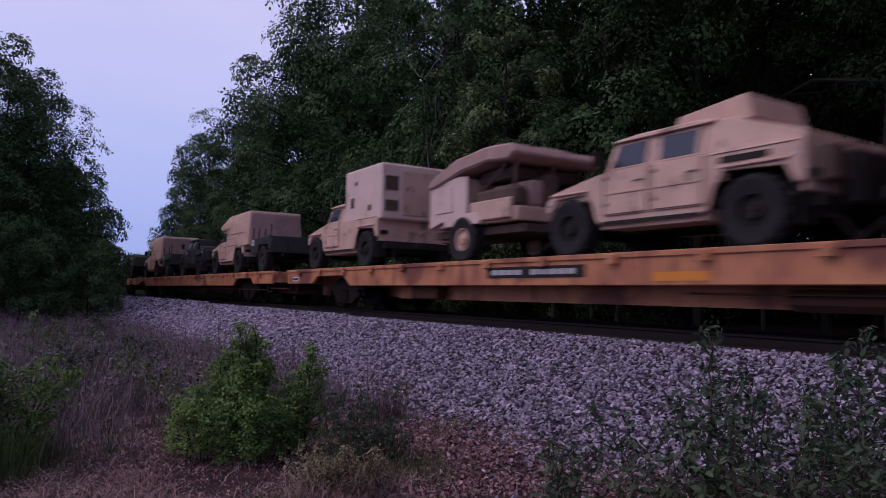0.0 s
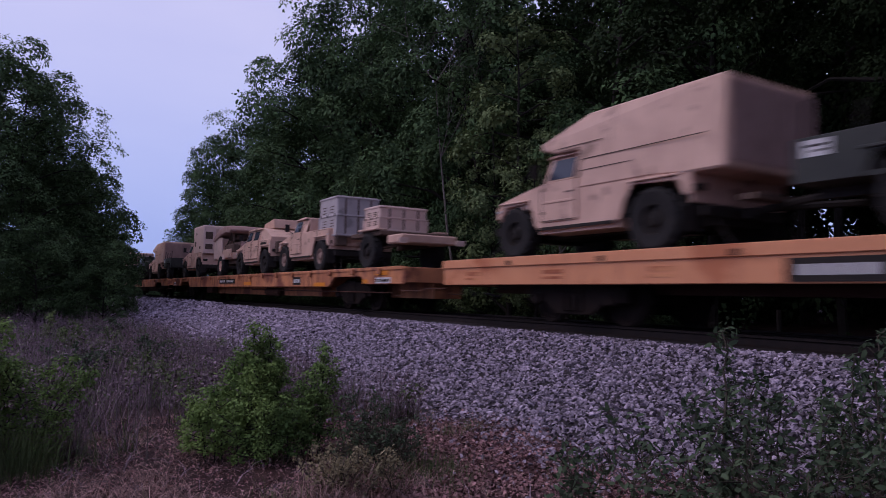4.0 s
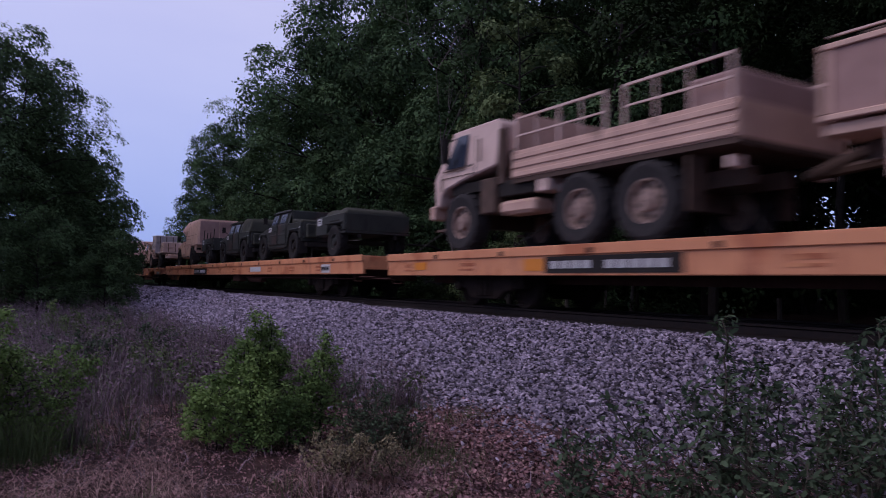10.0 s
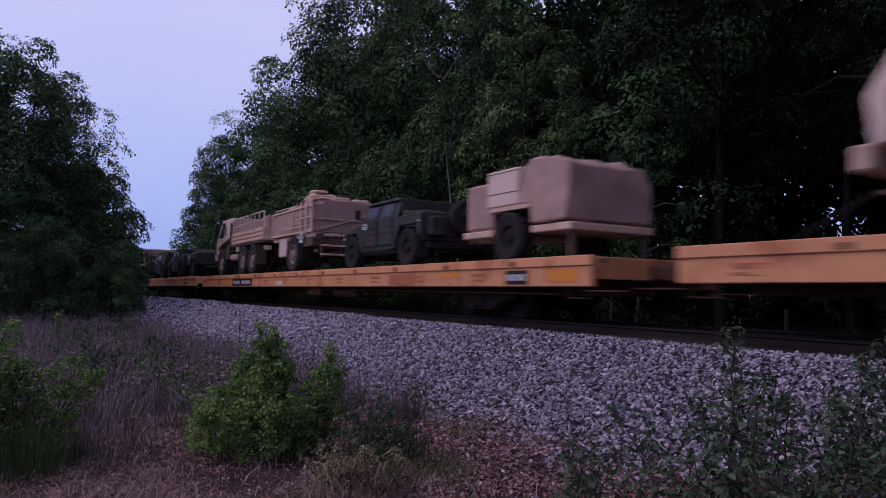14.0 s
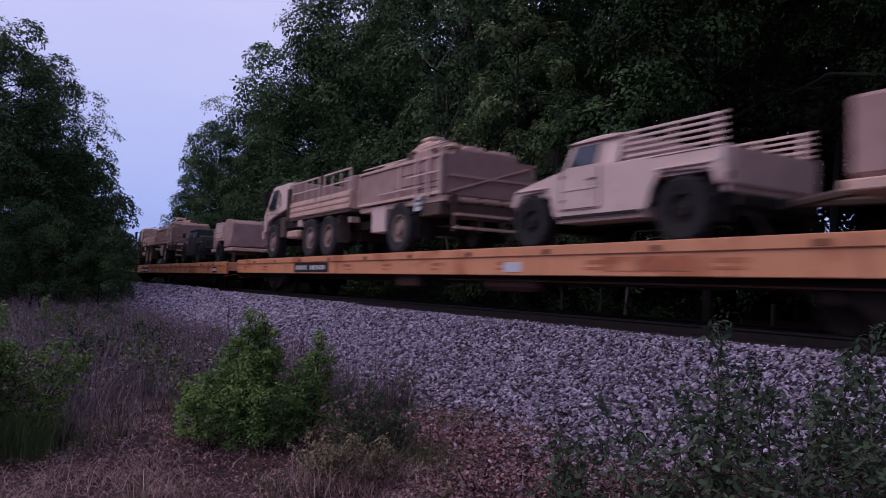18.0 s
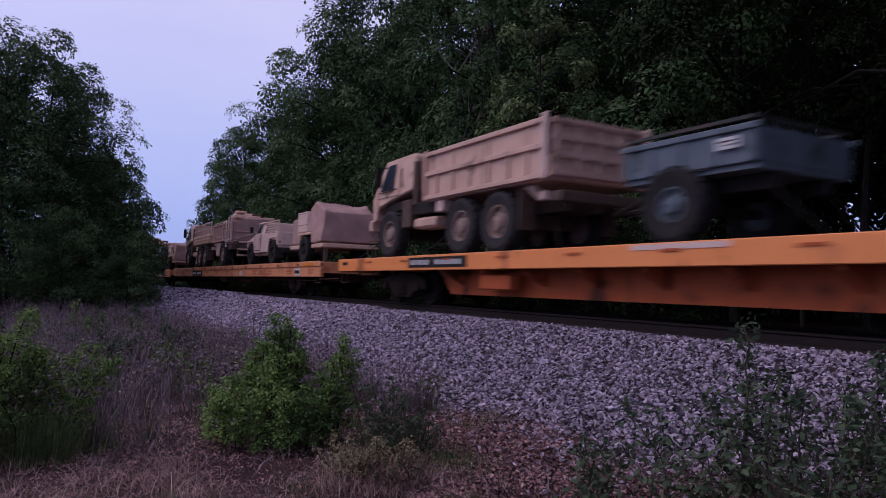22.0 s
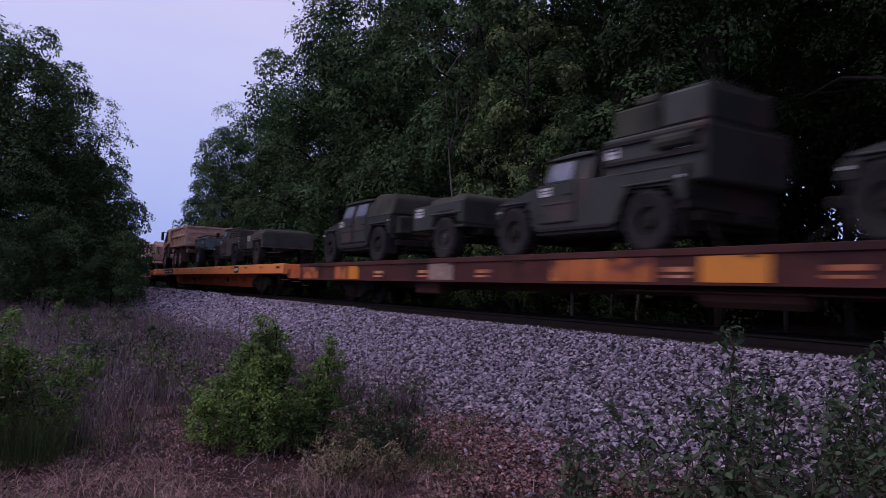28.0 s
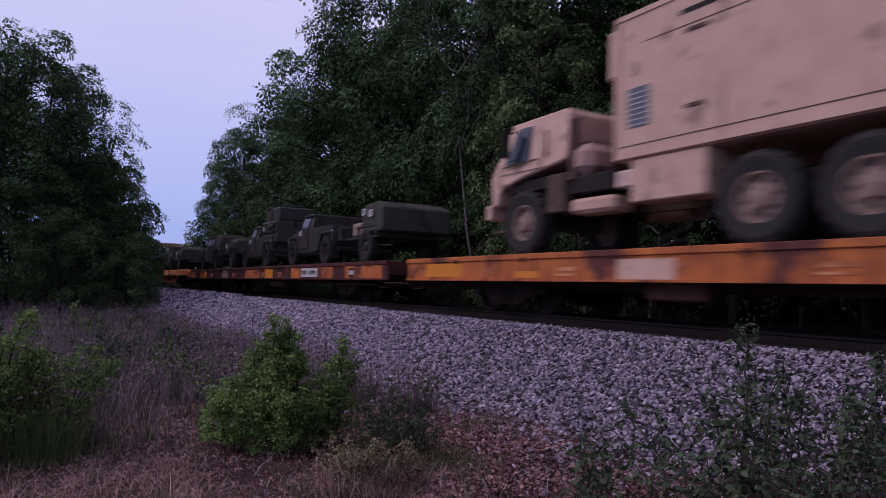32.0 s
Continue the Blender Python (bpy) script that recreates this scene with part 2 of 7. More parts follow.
BARK_PALE = material("pale_dead_bark", (0.12, 0.105, 0.10), 0.9, second=(0.07, 0.06, 0.058), scale=8.0, bump=0.5)
# Shaded copy of the forest leaves: the wood's shade is in its colour.
LEAF_SHADED = leaf_material("shaded_forest_leaves", (0.026, 0.044, 0.017), (0.016, 0.028, 0.012))
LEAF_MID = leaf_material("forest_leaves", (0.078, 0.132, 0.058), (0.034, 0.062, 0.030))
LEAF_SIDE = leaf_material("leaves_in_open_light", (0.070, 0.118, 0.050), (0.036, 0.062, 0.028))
LEAF_PALE = leaf_material("pale_leaves", (0.135, 0.18, 0.080), (0.09, 0.125, 0.058))
LEAF_BUSH = leaf_material("bright_bush_leaves", (0.165, 0.245, 0.074), (0.088, 0.148, 0.048))
LEAF_WEED = leaf_material("dull_green_weed_leaves", (0.082, 0.115, 0.066), (0.040, 0.062, 0.040))
LEAF_OLIVE = leaf_material("olive_tan_weed_leaves", (0.27, 0.225, 0.14), (0.12, 0.11, 0.068))
GRASS = leaf_material("green_grass", (0.12, 0.16, 0.065), (0.08, 0.11, 0.05))


# ---- mesh helpers ----
def box(bm, x0, x1, y0, y1, z0, z1):
    v = [bm.verts.new(c) for c in ((x0, y0, z0), (x1, y0, z0), (x1, y1, z0), (x0, y1, z0), (x0, y0, z1), (x1, y0, z1), (x1, y1, z1), (x0, y1, z1))]
    for f in ((3, 2, 1, 0), (4, 5, 6, 7), (0, 1, 5, 4), (1, 2, 6, 5), (2, 3, 7, 6), (3, 0, 4, 7)):
        bm.faces.new([v[i] for i in f])


def prism(bm, outline, x0, x1, x0_top=None, x1_top=None, z_top=None):
    """An outline in (y, z), pulled from x0 to x1; points at z_top and above take the top's x, so that sides may lean in."""
    def at(y, z, a, b):
        return (b if z_top is not None and z >= z_top - 1e-6 else a, y, z)
    p = [bm.verts.new(at(y, z, x0, x0 if x0_top is None else x0_top)) for y, z in outline]
    q = [bm.verts.new(at(y, z, x1, x1 if x1_top is None else x1_top)) for y, z in outline]
    bm.faces.new(p)
    bm.faces.new(q[::-1])
    for i in range(len(p)):
        j = (i + 1) % len(p)
        bm.faces.new((p[j], p[i], q[i], q[j]))


def rod(bm, a, b, r, sides=6, r2=None):
    a, b = Vector(a), Vector(b)
    d = (b - a).normalized()
    s = d.orthogonal().normalized()
    t = d.cross(s)
    r2 = r if r2 is None else r2
    rings = []
    for p, rr in ((a, r), (b, r2)):
        rings.append([bm.verts.new(p + (s * math.cos(k) + t * math.sin(k)) * rr) for k in [2 * math.pi * i / sides for i in range(sides)]])
    for i in range(sides):
        j = (i + 1) % sides
        bm.faces.new((rings[0][i], rings[0][j], rings[1][j], rings[1][i]))
    bm.faces.new(rings[0][::-1])
    bm.faces.new(rings[1])


def lathe(bm, profile, sides=24):
    """A closed ring of (radius, along) pulled round the x axis."""
    rings = []
    for i in range(sides):
        c, s = math.cos(2 * math.pi * i / sides), math.sin(2 * math.pi * i / sides)
        rings.append([bm.verts.new((w, r * c, r * s)) for r, w in profile])
    for i in range(sides):
        a, b = rings[i], rings[(i + 1) % sides]
        for k in range(len(profile)):
            m = (k + 1) % len(profile)
            bm.faces.new((a[k], a[m], b[m], b[k]))


def finish(name, bm, mat, bevel=0.0, smooth=False):
    bmesh.ops.recalc_face_normals(bm, faces=bm.faces)
    if bevel:
        edges = [e for e in bm.edges if len(e.link_faces) == 2 and e.calc_face_angle(0) > 0.5]
        bmesh.ops.bevel(bm, geom=edges, offset=bevel, segments=1, affect="EDGES", clamp_overlap=True)
    me = bpy.data.meshes.new(name)
    bm.to_mesh(me)
    bm.free()
    me.materials.append(mat)
    if smooth:
        for p in me.polygons:
            p.use_smooth = True
    return me


def part(name, bm, mat, parent, label="", bevel=0.0, smooth=False):
    ob = new(name, bm if isinstance(bm, bpy.types.Mesh) else finish(name, bm, mat, bevel, smooth))
    ob.parent = parent
    return tagged(ob, label)


def boxes(name, mat, parent, *dims, bevel=0.0, label=""):
    """One part for each box given; returns the first."""
    first = None
    for d in dims:
        bm = bmesh.new()
        box(bm, *d)
        ob = part(name, bm, mat, parent, label, bevel)
        first = first or ob
    return first


def quads_mesh(name, verts, faces, mat):
    me = bpy.data.meshes.new(name)
    me.from_pydata(verts, [], faces)
    me.update()
    me.materials.append(mat)
    return me


MOVERS = []             # things that ride with the train: object, place along the track at 0 s, height
def rides(ob, y_at_start, z):
    ob.location = (TRACK_X, y_at_start, z)
    MOVERS.append((ob, y_at_start, z))
    return ob


def canvas_part(name, bm, mat, parent, label="", bevel=0.035, sag=0.02):
    """A part of slack cloth: its faces are divided and pushed in and out by soft folds."""
    bmesh.ops.recalc_face_normals(bm, faces=bm.faces)
    bmesh.ops.bevel(bm, geom=list(bm.edges), offset=bevel, segments=1, affect="EDGES", clamp_overlap=True)
    for _ in range(3):
        long = [e for e in bm.edges if e.calc_length() > 0.22]
        if long:
            bmesh.ops.subdivide_edges(bm, edges=long, cuts=1, use_grid_fill=True)
    bmesh.ops.triangulate(bm, faces=[f for f in bm.faces if len(f.verts) > 4])
    bm.normal_update()
    for ed in bm.edges:
        if ed.calc_face_angle(0) > 0.35:
            ed.smooth = False
    for v in list(bm.verts):
        k = noise.noise((v.co.x * 2.2, v.co.y * 3.4, v.co.z * 1.3)) + 0.5 * noise.noise((v.co.x * 5.0, v.co.y * 7.0, v.co.z * 2.4))
        v.co += v.normal * (sag * k)
    return part(name, bm, mat, parent, label, smooth=True)


# ---- ground, ballast, track ----
CREST_X, CREST_Z, TOE_X, TOE_Z = 7.15, 0.99, 4.6, 0.12


def ground_height(x, y):
    wob = 0.05 * noise.noise((x * 0.5, y * 0.5, 0.3)) + 0.03 * noise.noise((x * 1.7, y * 1.7, 4.0))
    if x <= TOE_X:
        k = max(0.0, min(1.0, (x - 2.0) / (TOE_X - 2.0)))
        return TOE_Z * k * k + wob
    if x < CREST_X:
        return TOE_Z + (CREST_Z - TOE_Z) * (x - TOE_X) / (CREST_X - TOE_X) + wob * 0.4
    if x <= 10.6:
        return CREST_Z + 0.03 * min(1.0, (x - CREST_X) / 0.5) + wob * 0.1
    if x < 13.0:
        return CREST_Z + 0.03 - 0.55 * (x - 10.6) / 2.4 + wob
    return 0.47 + wob + 0.02 * min(x - 13.0, 40)


def toe_edge(y):
    """Where the loose stones end; farther out where weeds and litter lie by the bank."""
    return 4.55 + 0.5 * noise.noise((y * 0.4, 0, 7)) + 0.45 * max(0.0, min(1.0, (4.9 - y) / 1.6))


def steps(stops):
    out = []
    for a, b, s in stops:
        n = max(1, round((b - a) / s))
        out += [a + (b - a) * i / n for i in range(n)]
    return out + [stops[-1][1]]


def make_ground():
    xs = steps([(-900, -60, 140), (-60, -12, 8), (-12, 0, 1.0), (0, 14, 0.3), (14, 30, 1.5), (30, 80, 10), (80, 900, 160)])
    ys = steps([(-900, -60, 140), (-60, -8, 8), (-8, 0, 1.0), (0, 24, 0.4), (24, 70, 1.5), (70, 160, 6), (160, 900, 150)])
    verts = [(x, y, ground_height(x, y)) for y in ys for x in xs]
    w = len(xs)
    faces = [(j * w + i, j * w + i + 1, (j + 1) * w + i + 1, (j + 1) * w + i) for j in range(len(ys) - 1) for i in range(w - 1)]
    me = quads_mesh("ground", verts, faces, SOIL)
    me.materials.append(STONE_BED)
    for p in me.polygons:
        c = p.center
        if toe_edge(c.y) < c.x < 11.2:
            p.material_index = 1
        p.use_smooth = True
    return tagged(new("ground", me), "brown leaf-littered earth rising to a grey stone bank", "ground", kind="structure")


def scatter_stones():
    """Broken stones on the near bank, thick close by and thinner far off."""
    rng = np.random.default_rng(5)
    verts, faces = [], []
    base = np.array([(-1, -0.8, -0.5), (1, -0.7, -0.6), (0.8, 0.9, -0.5), (-0.9, 0.8, -0.55), (-0.6, -0.6, 0.6), (0.7, -0.5, 0.5), (0.5, 0.6, 0.65), (-0.7, 0.5, 0.45)])
    cube = ((3, 2, 1, 0), (4, 5, 6, 7), (0, 1, 5, 4), (1, 2, 6, 5), (2, 3, 7, 6), (3, 0, 4, 7))
    spots = []
    for y0, y1, per, size in ((-12, 1.5, 90, 0.05), (1.5, 8, 760, 0.0218), (8, 16, 540, 0.0245), (16, 30, 330, 0.044), (30, 60, 115, 0.08), (60, 110, 22, 0.14)):
        count = int((y1 - y0) * (CREST_X + 0.35 - 3.2) * per)
        for _ in range(count):
            x, y = rng.uniform(3.2, CREST_X + 0.35), rng.uniform(y0, y1)
            edge = toe_edge(y)
            if x < edge and rng.random() > (0.9 * math.exp(-(edge - x) * 3.2) if y < 9 else math.exp(-(edge - x) * 6)):
                continue
            spots.append((x, y, size))
    for x, y, size in spots:
        s = size * rng.uniform(0.5, 1.5) * np.array([1, rng.uniform(0.65, 1.2), rng.uniform(0.45, 0.85)])
        e = Euler((rng.uniform(-0.95, 0.95), rng.uniform(-0.95, 0.95), rng.uniform(0, 6.3))).to_matrix()
        p = ((base + rng.normal(0, 0.13, (8, 3))) * s) @ np.array(e).T + np.array((x, y, ground_height(x, y) + size * rng.uniform(-0.1, 0.95)))
        k = len(verts)
        verts += p.tolist()
        faces += [tuple(k + i for i in f) for f in cube]
    return tagged(new("ballast_stones", quads_mesh("ballast_stones", verts, faces, STONE)), "loose grey-violet crushed stone on the track bank", "gravel", kind="stuff")


def make_rail(x):
    bm = bmesh.new()
    prof = [(-0.07, -0.17), (0.07, -0.17), (0.07, -0.155), (0.012, -0.13), (0.01, -0.045), (0.036, -0.03), (0.036, 0.0), (-0.036, 0.0), (-0.036, -0.03), (-0.01, -0.045), (-0.012, -0.13), (-0.07, -0.155)]
    a = [bm.verts.new((x + px, -60, RAIL_Z + pz)) for px, pz in prof]
    b = [bm.verts.new((x + px, 260, RAIL_Z + pz)) for px, pz in prof]
    for i in range(len(prof)):
        j = (i + 1) % len(prof)
        bm.faces.new((a[i], a[j], b[j], b[i]))
    bm.faces.new(a[::-1])
    bm.faces.new(b)
    return tagged(new("rail", finish("rail", bm, RAIL_SIDE)), "dark steel rail with a worn top, on wooden sleepers", "rail", "rails of the track", "structure")


def lay_sleepers():
    e = tagged(new("track"), "dark creosoted sleepers of the railway track", "track", kind="structure")
    bm = bmesh.new()
    box(bm, -1.3, 1.3, -0.115, 0.115, -0.16, 0.0)
    me = finish("sleeper", bm, TIE_WOOD, 0.012)
    for i in range(170):
        s = new("sleeper", me)
        s.parent = e
        s.matrix_local = pose(TRACK_X + 0.03 * math.sin(i * 7.1), -4 + i * 0.51, RAIL_Z - 0.172, 0, 0, 0.6 * math.sin(i * 3.3))
    return e


make_ground()
lay_sleepers()
scatter_stones()
for off in (-0.7525, 0.7525):
    make_rail(TRACK_X + off)


# ---- rolling stock ----
RAIL_WHEEL_R = 0.42
MESHES = {}


def wheelset_mesh():
    if "wheelset" not in MESHES:
        bm = bmesh.new()
        for s in (-1, 1):
            lathe(bm, [(0.08, s * 0.64), (0.33, s * 0.68), (0.36, s * 0.665), (0.45, s * 0.67), (0.455, s * 0.695), (RAIL_WHEEL_R, s * 0.70), (0.415, s * 0.80), (0.35, s * 0.80), (0.33, s * 0.75), (0.1, s * 0.78), (0.08, s * 0.82)], 24)
        rod(bm, (-0.95, 0, 0), (0.95, 0, 0), 0.08, 10)
        MESHES["wheelset"] = finish("wheelset", bm, BOGIE)
    return MESHES["wheelset"]


def truck_frame_mesh():
    if "truck" not in MESHES:
        bm = bmesh.new()
        for s in (-1, 1):
            x0, x1 = sorted((s * 0.93, s * 1.08))
            prism(bm, [(-1.15, 0.36), (-1.15, 0.60), (-0.55, 0.74), (0.55, 0.74), (1.15, 0.60), (1.15, 0.36), (0.72, 0.36), (0.42, 0.16), (-0.42, 0.16), (-0.72, 0.36)], x0, x1)
            for k in (-0.16, 0.0, 0.16):
                rod(bm, (s * 1.1, k, 0.22), (s * 1.1, k, 0.52), 0.06, 8)
            for k in (-0.89, 0.89):
                rod(bm, (s * 1.0, k, 0.42), (s * 1.16, k, 0.42), 0.11, 10)
        box(bm, -1.1, 1.1, -0.2, 0.2, 0.45, 0.78)
        MESHES["truck"] = finish("truck_frame", bm, BOGIE, 0.015)
    return MESHES["truck"]


SPINNERS = []
SIDES = 36


def flatcar(name_label, length, deck, kind, paint, sill_paint, box_y=7.3):
    """A flat car: its space starts at the front end's middle, y backwards is negative, z = 0 on the rails. deck: height of its floor."""
    e = new("flat_car")
    tagged(e, name_label, "railway flat car", "flat cars of the train")
    w, n = 1.40, -length
    boxes("deck", DECK_WOOD, e, (-w + 0.10, w - 0.10, n + 0.06, -0.06, deck - 0.07, deck - 0.004))
    # side sills
    for s in (-1, 1):
        bm = bmesh.new()
        x0, x1 = sorted((s * w, s * (w - 0.09)))
        if kind == "dropped":
            d = deck - 0.46
            prism(bm, [(-0.05, deck), (-0.05, deck - 0.40), (-2.0, deck - 0.40), (-2.35, deck - 0.20), (-4.1, deck - 0.20), (-4.5, d), (n + 4.5, d), (n + 4.1, deck - 0.20), (n + 2.35, deck - 0.20), (n + 2.0, deck - 0.40), (n + 0.05, deck - 0.40), (n + 0.05, deck)], x0, x1)
        elif kind == "dod":
            prism(bm, [(0, deck), (0, deck - 0.34), (n, deck - 0.34), (n, deck)], x0, x1)
        else:
            prism(bm, [(0, deck), (0, deck - 0.48), (n, deck - 0.48), (n, deck)], x0, x1)
        sill = part("side_sill", bm, paint, e, bevel=0.012)
        if kind == "stepped":
            boxes("top_rail", paint, sill, (*sorted((s * (w + 0.035), s * (w + 0.003))), n, 0, deck - 0.15, deck + 0.012), bevel=0.008)
        if kind == "dropped":
            boxes("top_rail", paint, sill, (*sorted((s * (w + 0.03), s * (w + 0.003))), n + 0.05, -0.05, deck - 0.07, deck + 0.01), bevel=0.008)
        if kind == "patched":
            boxes("top_rail", paint, sill, (*sorted((s * (w + 0.03), s * (w + 0.003))), n, 0, deck - 0.09, deck + 0.01), bevel=0.008)
            boxes("bottom_flange", paint, sill, (*sorted((s * (w + 0.05), s * (w + 0.003))), n, 0, deck - 0.48, deck - 0.45))
        if kind != "dod":
            step = 1.55 if kind == "dropped" else 2.3
            k = 1.1
            while k < length - 0.8:
                if kind == "dropped":
                    boxes("stake_pocket", paint, sill, (*sorted((s * (w + 0.09), s * (w + 0.031))), -k - 0.09, -k + 0.09, deck - 0.16, deck - 0.01), bevel=0.01)
                else:
                    boxes("rubbed_mark", STAIN, sill, (*sorted((s * (w + 0.006), s * (w + 0.002))), -k - 0.24, -k + 0.24, deck - 0.30, deck - 0.235), (*sorted((s * (w + 0.006), s * (w + 0.002))), -k - 0.20, -k + 0.27, deck - 0.385, deck - 0.345))
                    boxes("lashing_ring", RUST, sill, (*sorted((s * (w + 0.05), s * (w + 0.036))), -k - 1.22, -k - 1.08, deck - 0.13, deck - 0.05), bevel=0.01)
                k += step
        else:
            for k in (0.35, length - 0.75):
                boxes("end_slot", BLACK, sill, (*sorted((s * (w + 0.012), s * (w - 0.02))), -k - 0.35, -k, deck - 0.17, deck - 0.09))
            k = 2.2
            while k < length - 1.5:
                boxes("sill_tab", ORANGE_DEEP, sill, (*sorted((s * (w + 0.02), s * (w + 0.002))), -k - 0.18, -k + 0.18, deck - 0.13, deck - 0.09))
                k += 2.05
    # centre sill and cross bearers
    if kind == "dod":
        for s in (-1, 1):
            bm = bmesh.new()
            prism(bm, [(-4.9, deck - 0.30), (-5.5, deck - 0.86), (n + 5.5, deck - 0.86), (n + 4.9, deck - 0.30)], *sorted((s * 0.80, s * 0.73)))
            part("fish_belly_sill", bm, ORANGE_DEEP, e, "orange belly girder darkened for the shade under the deck")
        for i in range(int((length - 11) / 1.45)):
            y = -6.0 - i * 1.45
            for s in (-1, 1):
                bm = bmesh.new()
                a, b = s * 0.81, s * 1.30
                slab(bm, [(a, y, deck - 0.33), (b, y, deck - 0.33), (b, y, deck - 0.40), (a, y, deck - 0.66)], (0, -0.08, 0))
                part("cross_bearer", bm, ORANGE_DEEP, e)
    else:
        boxes("centre_sill", sill_paint, e, (-0.38, 0.38, n + 0.4, -0.4, deck - 0.72 if kind == "dropped" else deck - 0.62, deck - 0.08))
        if kind == "dropped":
            boxes("belly_girder", sill_paint, e, (-0.9, 0.9, n + 6.2, -6.2, deck - 0.74, deck - 0.40))
        for i in range(7):
            y = -5.5 - i * (length - 11) / 6
            boxes("cross_bearer", sill_paint, e, (-w + 0.1, w - 0.1, y - 0.09, y + 0.09, deck - 0.46, deck - 0.08))
    boxes("brake_box", ORANGE_DEEP if kind == "dod" else RUST, e, (-1.22, -0.95, -box_y - 1.05, -box_y, deck - 0.74, deck - 0.44), bevel=0.03)
    if kind != "dod":
        boxes("air_tank", RUST, e, (-1.15, -0.85, n + 9.6, n + 11.2, deck - 0.76, deck - 0.5), bevel=0.08)
    if kind != "dod":
        bm = bmesh.new()
        rod(bm, (-1.2, n + 1.0, deck - 0.60), (-1.2, n + 12.5, deck - 0.56), 0.016)
        part("brake_rod", bm, RUST, e)
    else:
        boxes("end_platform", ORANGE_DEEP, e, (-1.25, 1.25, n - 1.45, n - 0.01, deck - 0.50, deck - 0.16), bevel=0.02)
    # ends, couplers, steps
    for y, d in ((0, 1), (n, -1)):
        boxes("end_sill", paint, e, (-w + 0.02, w - 0.02, *sorted((y - d * 0.06, y - d * 0.005)), deck - 0.36, deck - 0.01), bevel=0.01)
        bm = bmesh.new()
        box(bm, -0.14, 0.14, *sorted((y - d * 0.3, y + d * 0.42)), 0.72, 0.98)
        box(bm, -0.2, 0.17, *sorted((y + d * 0.34, y + d * 0.70)), 0.70, 1.0)
        part("coupler", bm, RUST, e, bevel=0.03)
        bm = bmesh.new()
        rod(bm, (0.3, y, 0.8), (0.25, y + d * 0.35, 0.42), 0.025)
        rod(bm, (0.25, y + d * 0.35, 0.42), (0.1, y + d * 0.7, 0.5), 0.025)
        part("air_hose", bm, RUBBER, e)
        for s in (-1, 1):
            bm = bmesh.new()
            for yy in (0.15, 0.6):
                rod(bm, (s * (w - 0.06), y - d * yy, deck - 0.36), (s * (w - 0.06), y - d * yy, deck - 0.66), 0.010)
            rod(bm, (s * (w - 0.06), y - d * 0.15, deck - 0.66), (s * (w - 0.06), y - d * 0.6, deck - 0.66), 0.010)
            part("step", bm, RUST, e)
            bm = bmesh.new()
            rod(bm, (s * (w + 0.02), y - d * 0.1, deck - 0.55), (s * (w + 0.02), y + d * 0.75, deck - 0.55), 0.012)
            part("uncoupling_lever", bm, RUST, e)
    # trucks
    for c in (-3.55, n + 3.55):
        t = part("truck", truck_frame_mesh(), None, e, "grimy four-wheeled railway truck")
        t.location = (0, c, 0)
        for a in (-0.89, 0.89):
            ws = part("wheelset", wheelset_mesh(), None, t)
            ws.location = (0, a, RAIL_WHEEL_R)
            SPINNERS.append((ws, a))
    return e


def panel(parent, name, mat, y0, y1, z0, z1, x=-1.442, bars=0, bar_mat=None, label=""):
    """A thin painted panel on the near side, with plain bars for lettering."""
    p = boxes(name, mat, parent, (x - 0.008, x, min(y0, y1), max(y0, y1), z0, z1), label=label)
    if bars:
        h = (z1 - z0)
        a, b = max(y0, y1), min(y0, y1)
        for i in range(10):
            if i == 4 and bars == 2:
                continue
            s, t = (a + (b - a) * (0.06 + 0.88 * (i + k) / 10) for k in (0, 0.62))
            boxes("lettering_bar", bar_mat or WHITE, p, (x - 0.014, x - 0.010, min(s, t), max(s, t), z0 + h * 0.27, z1 - h * 0.27))
    return p


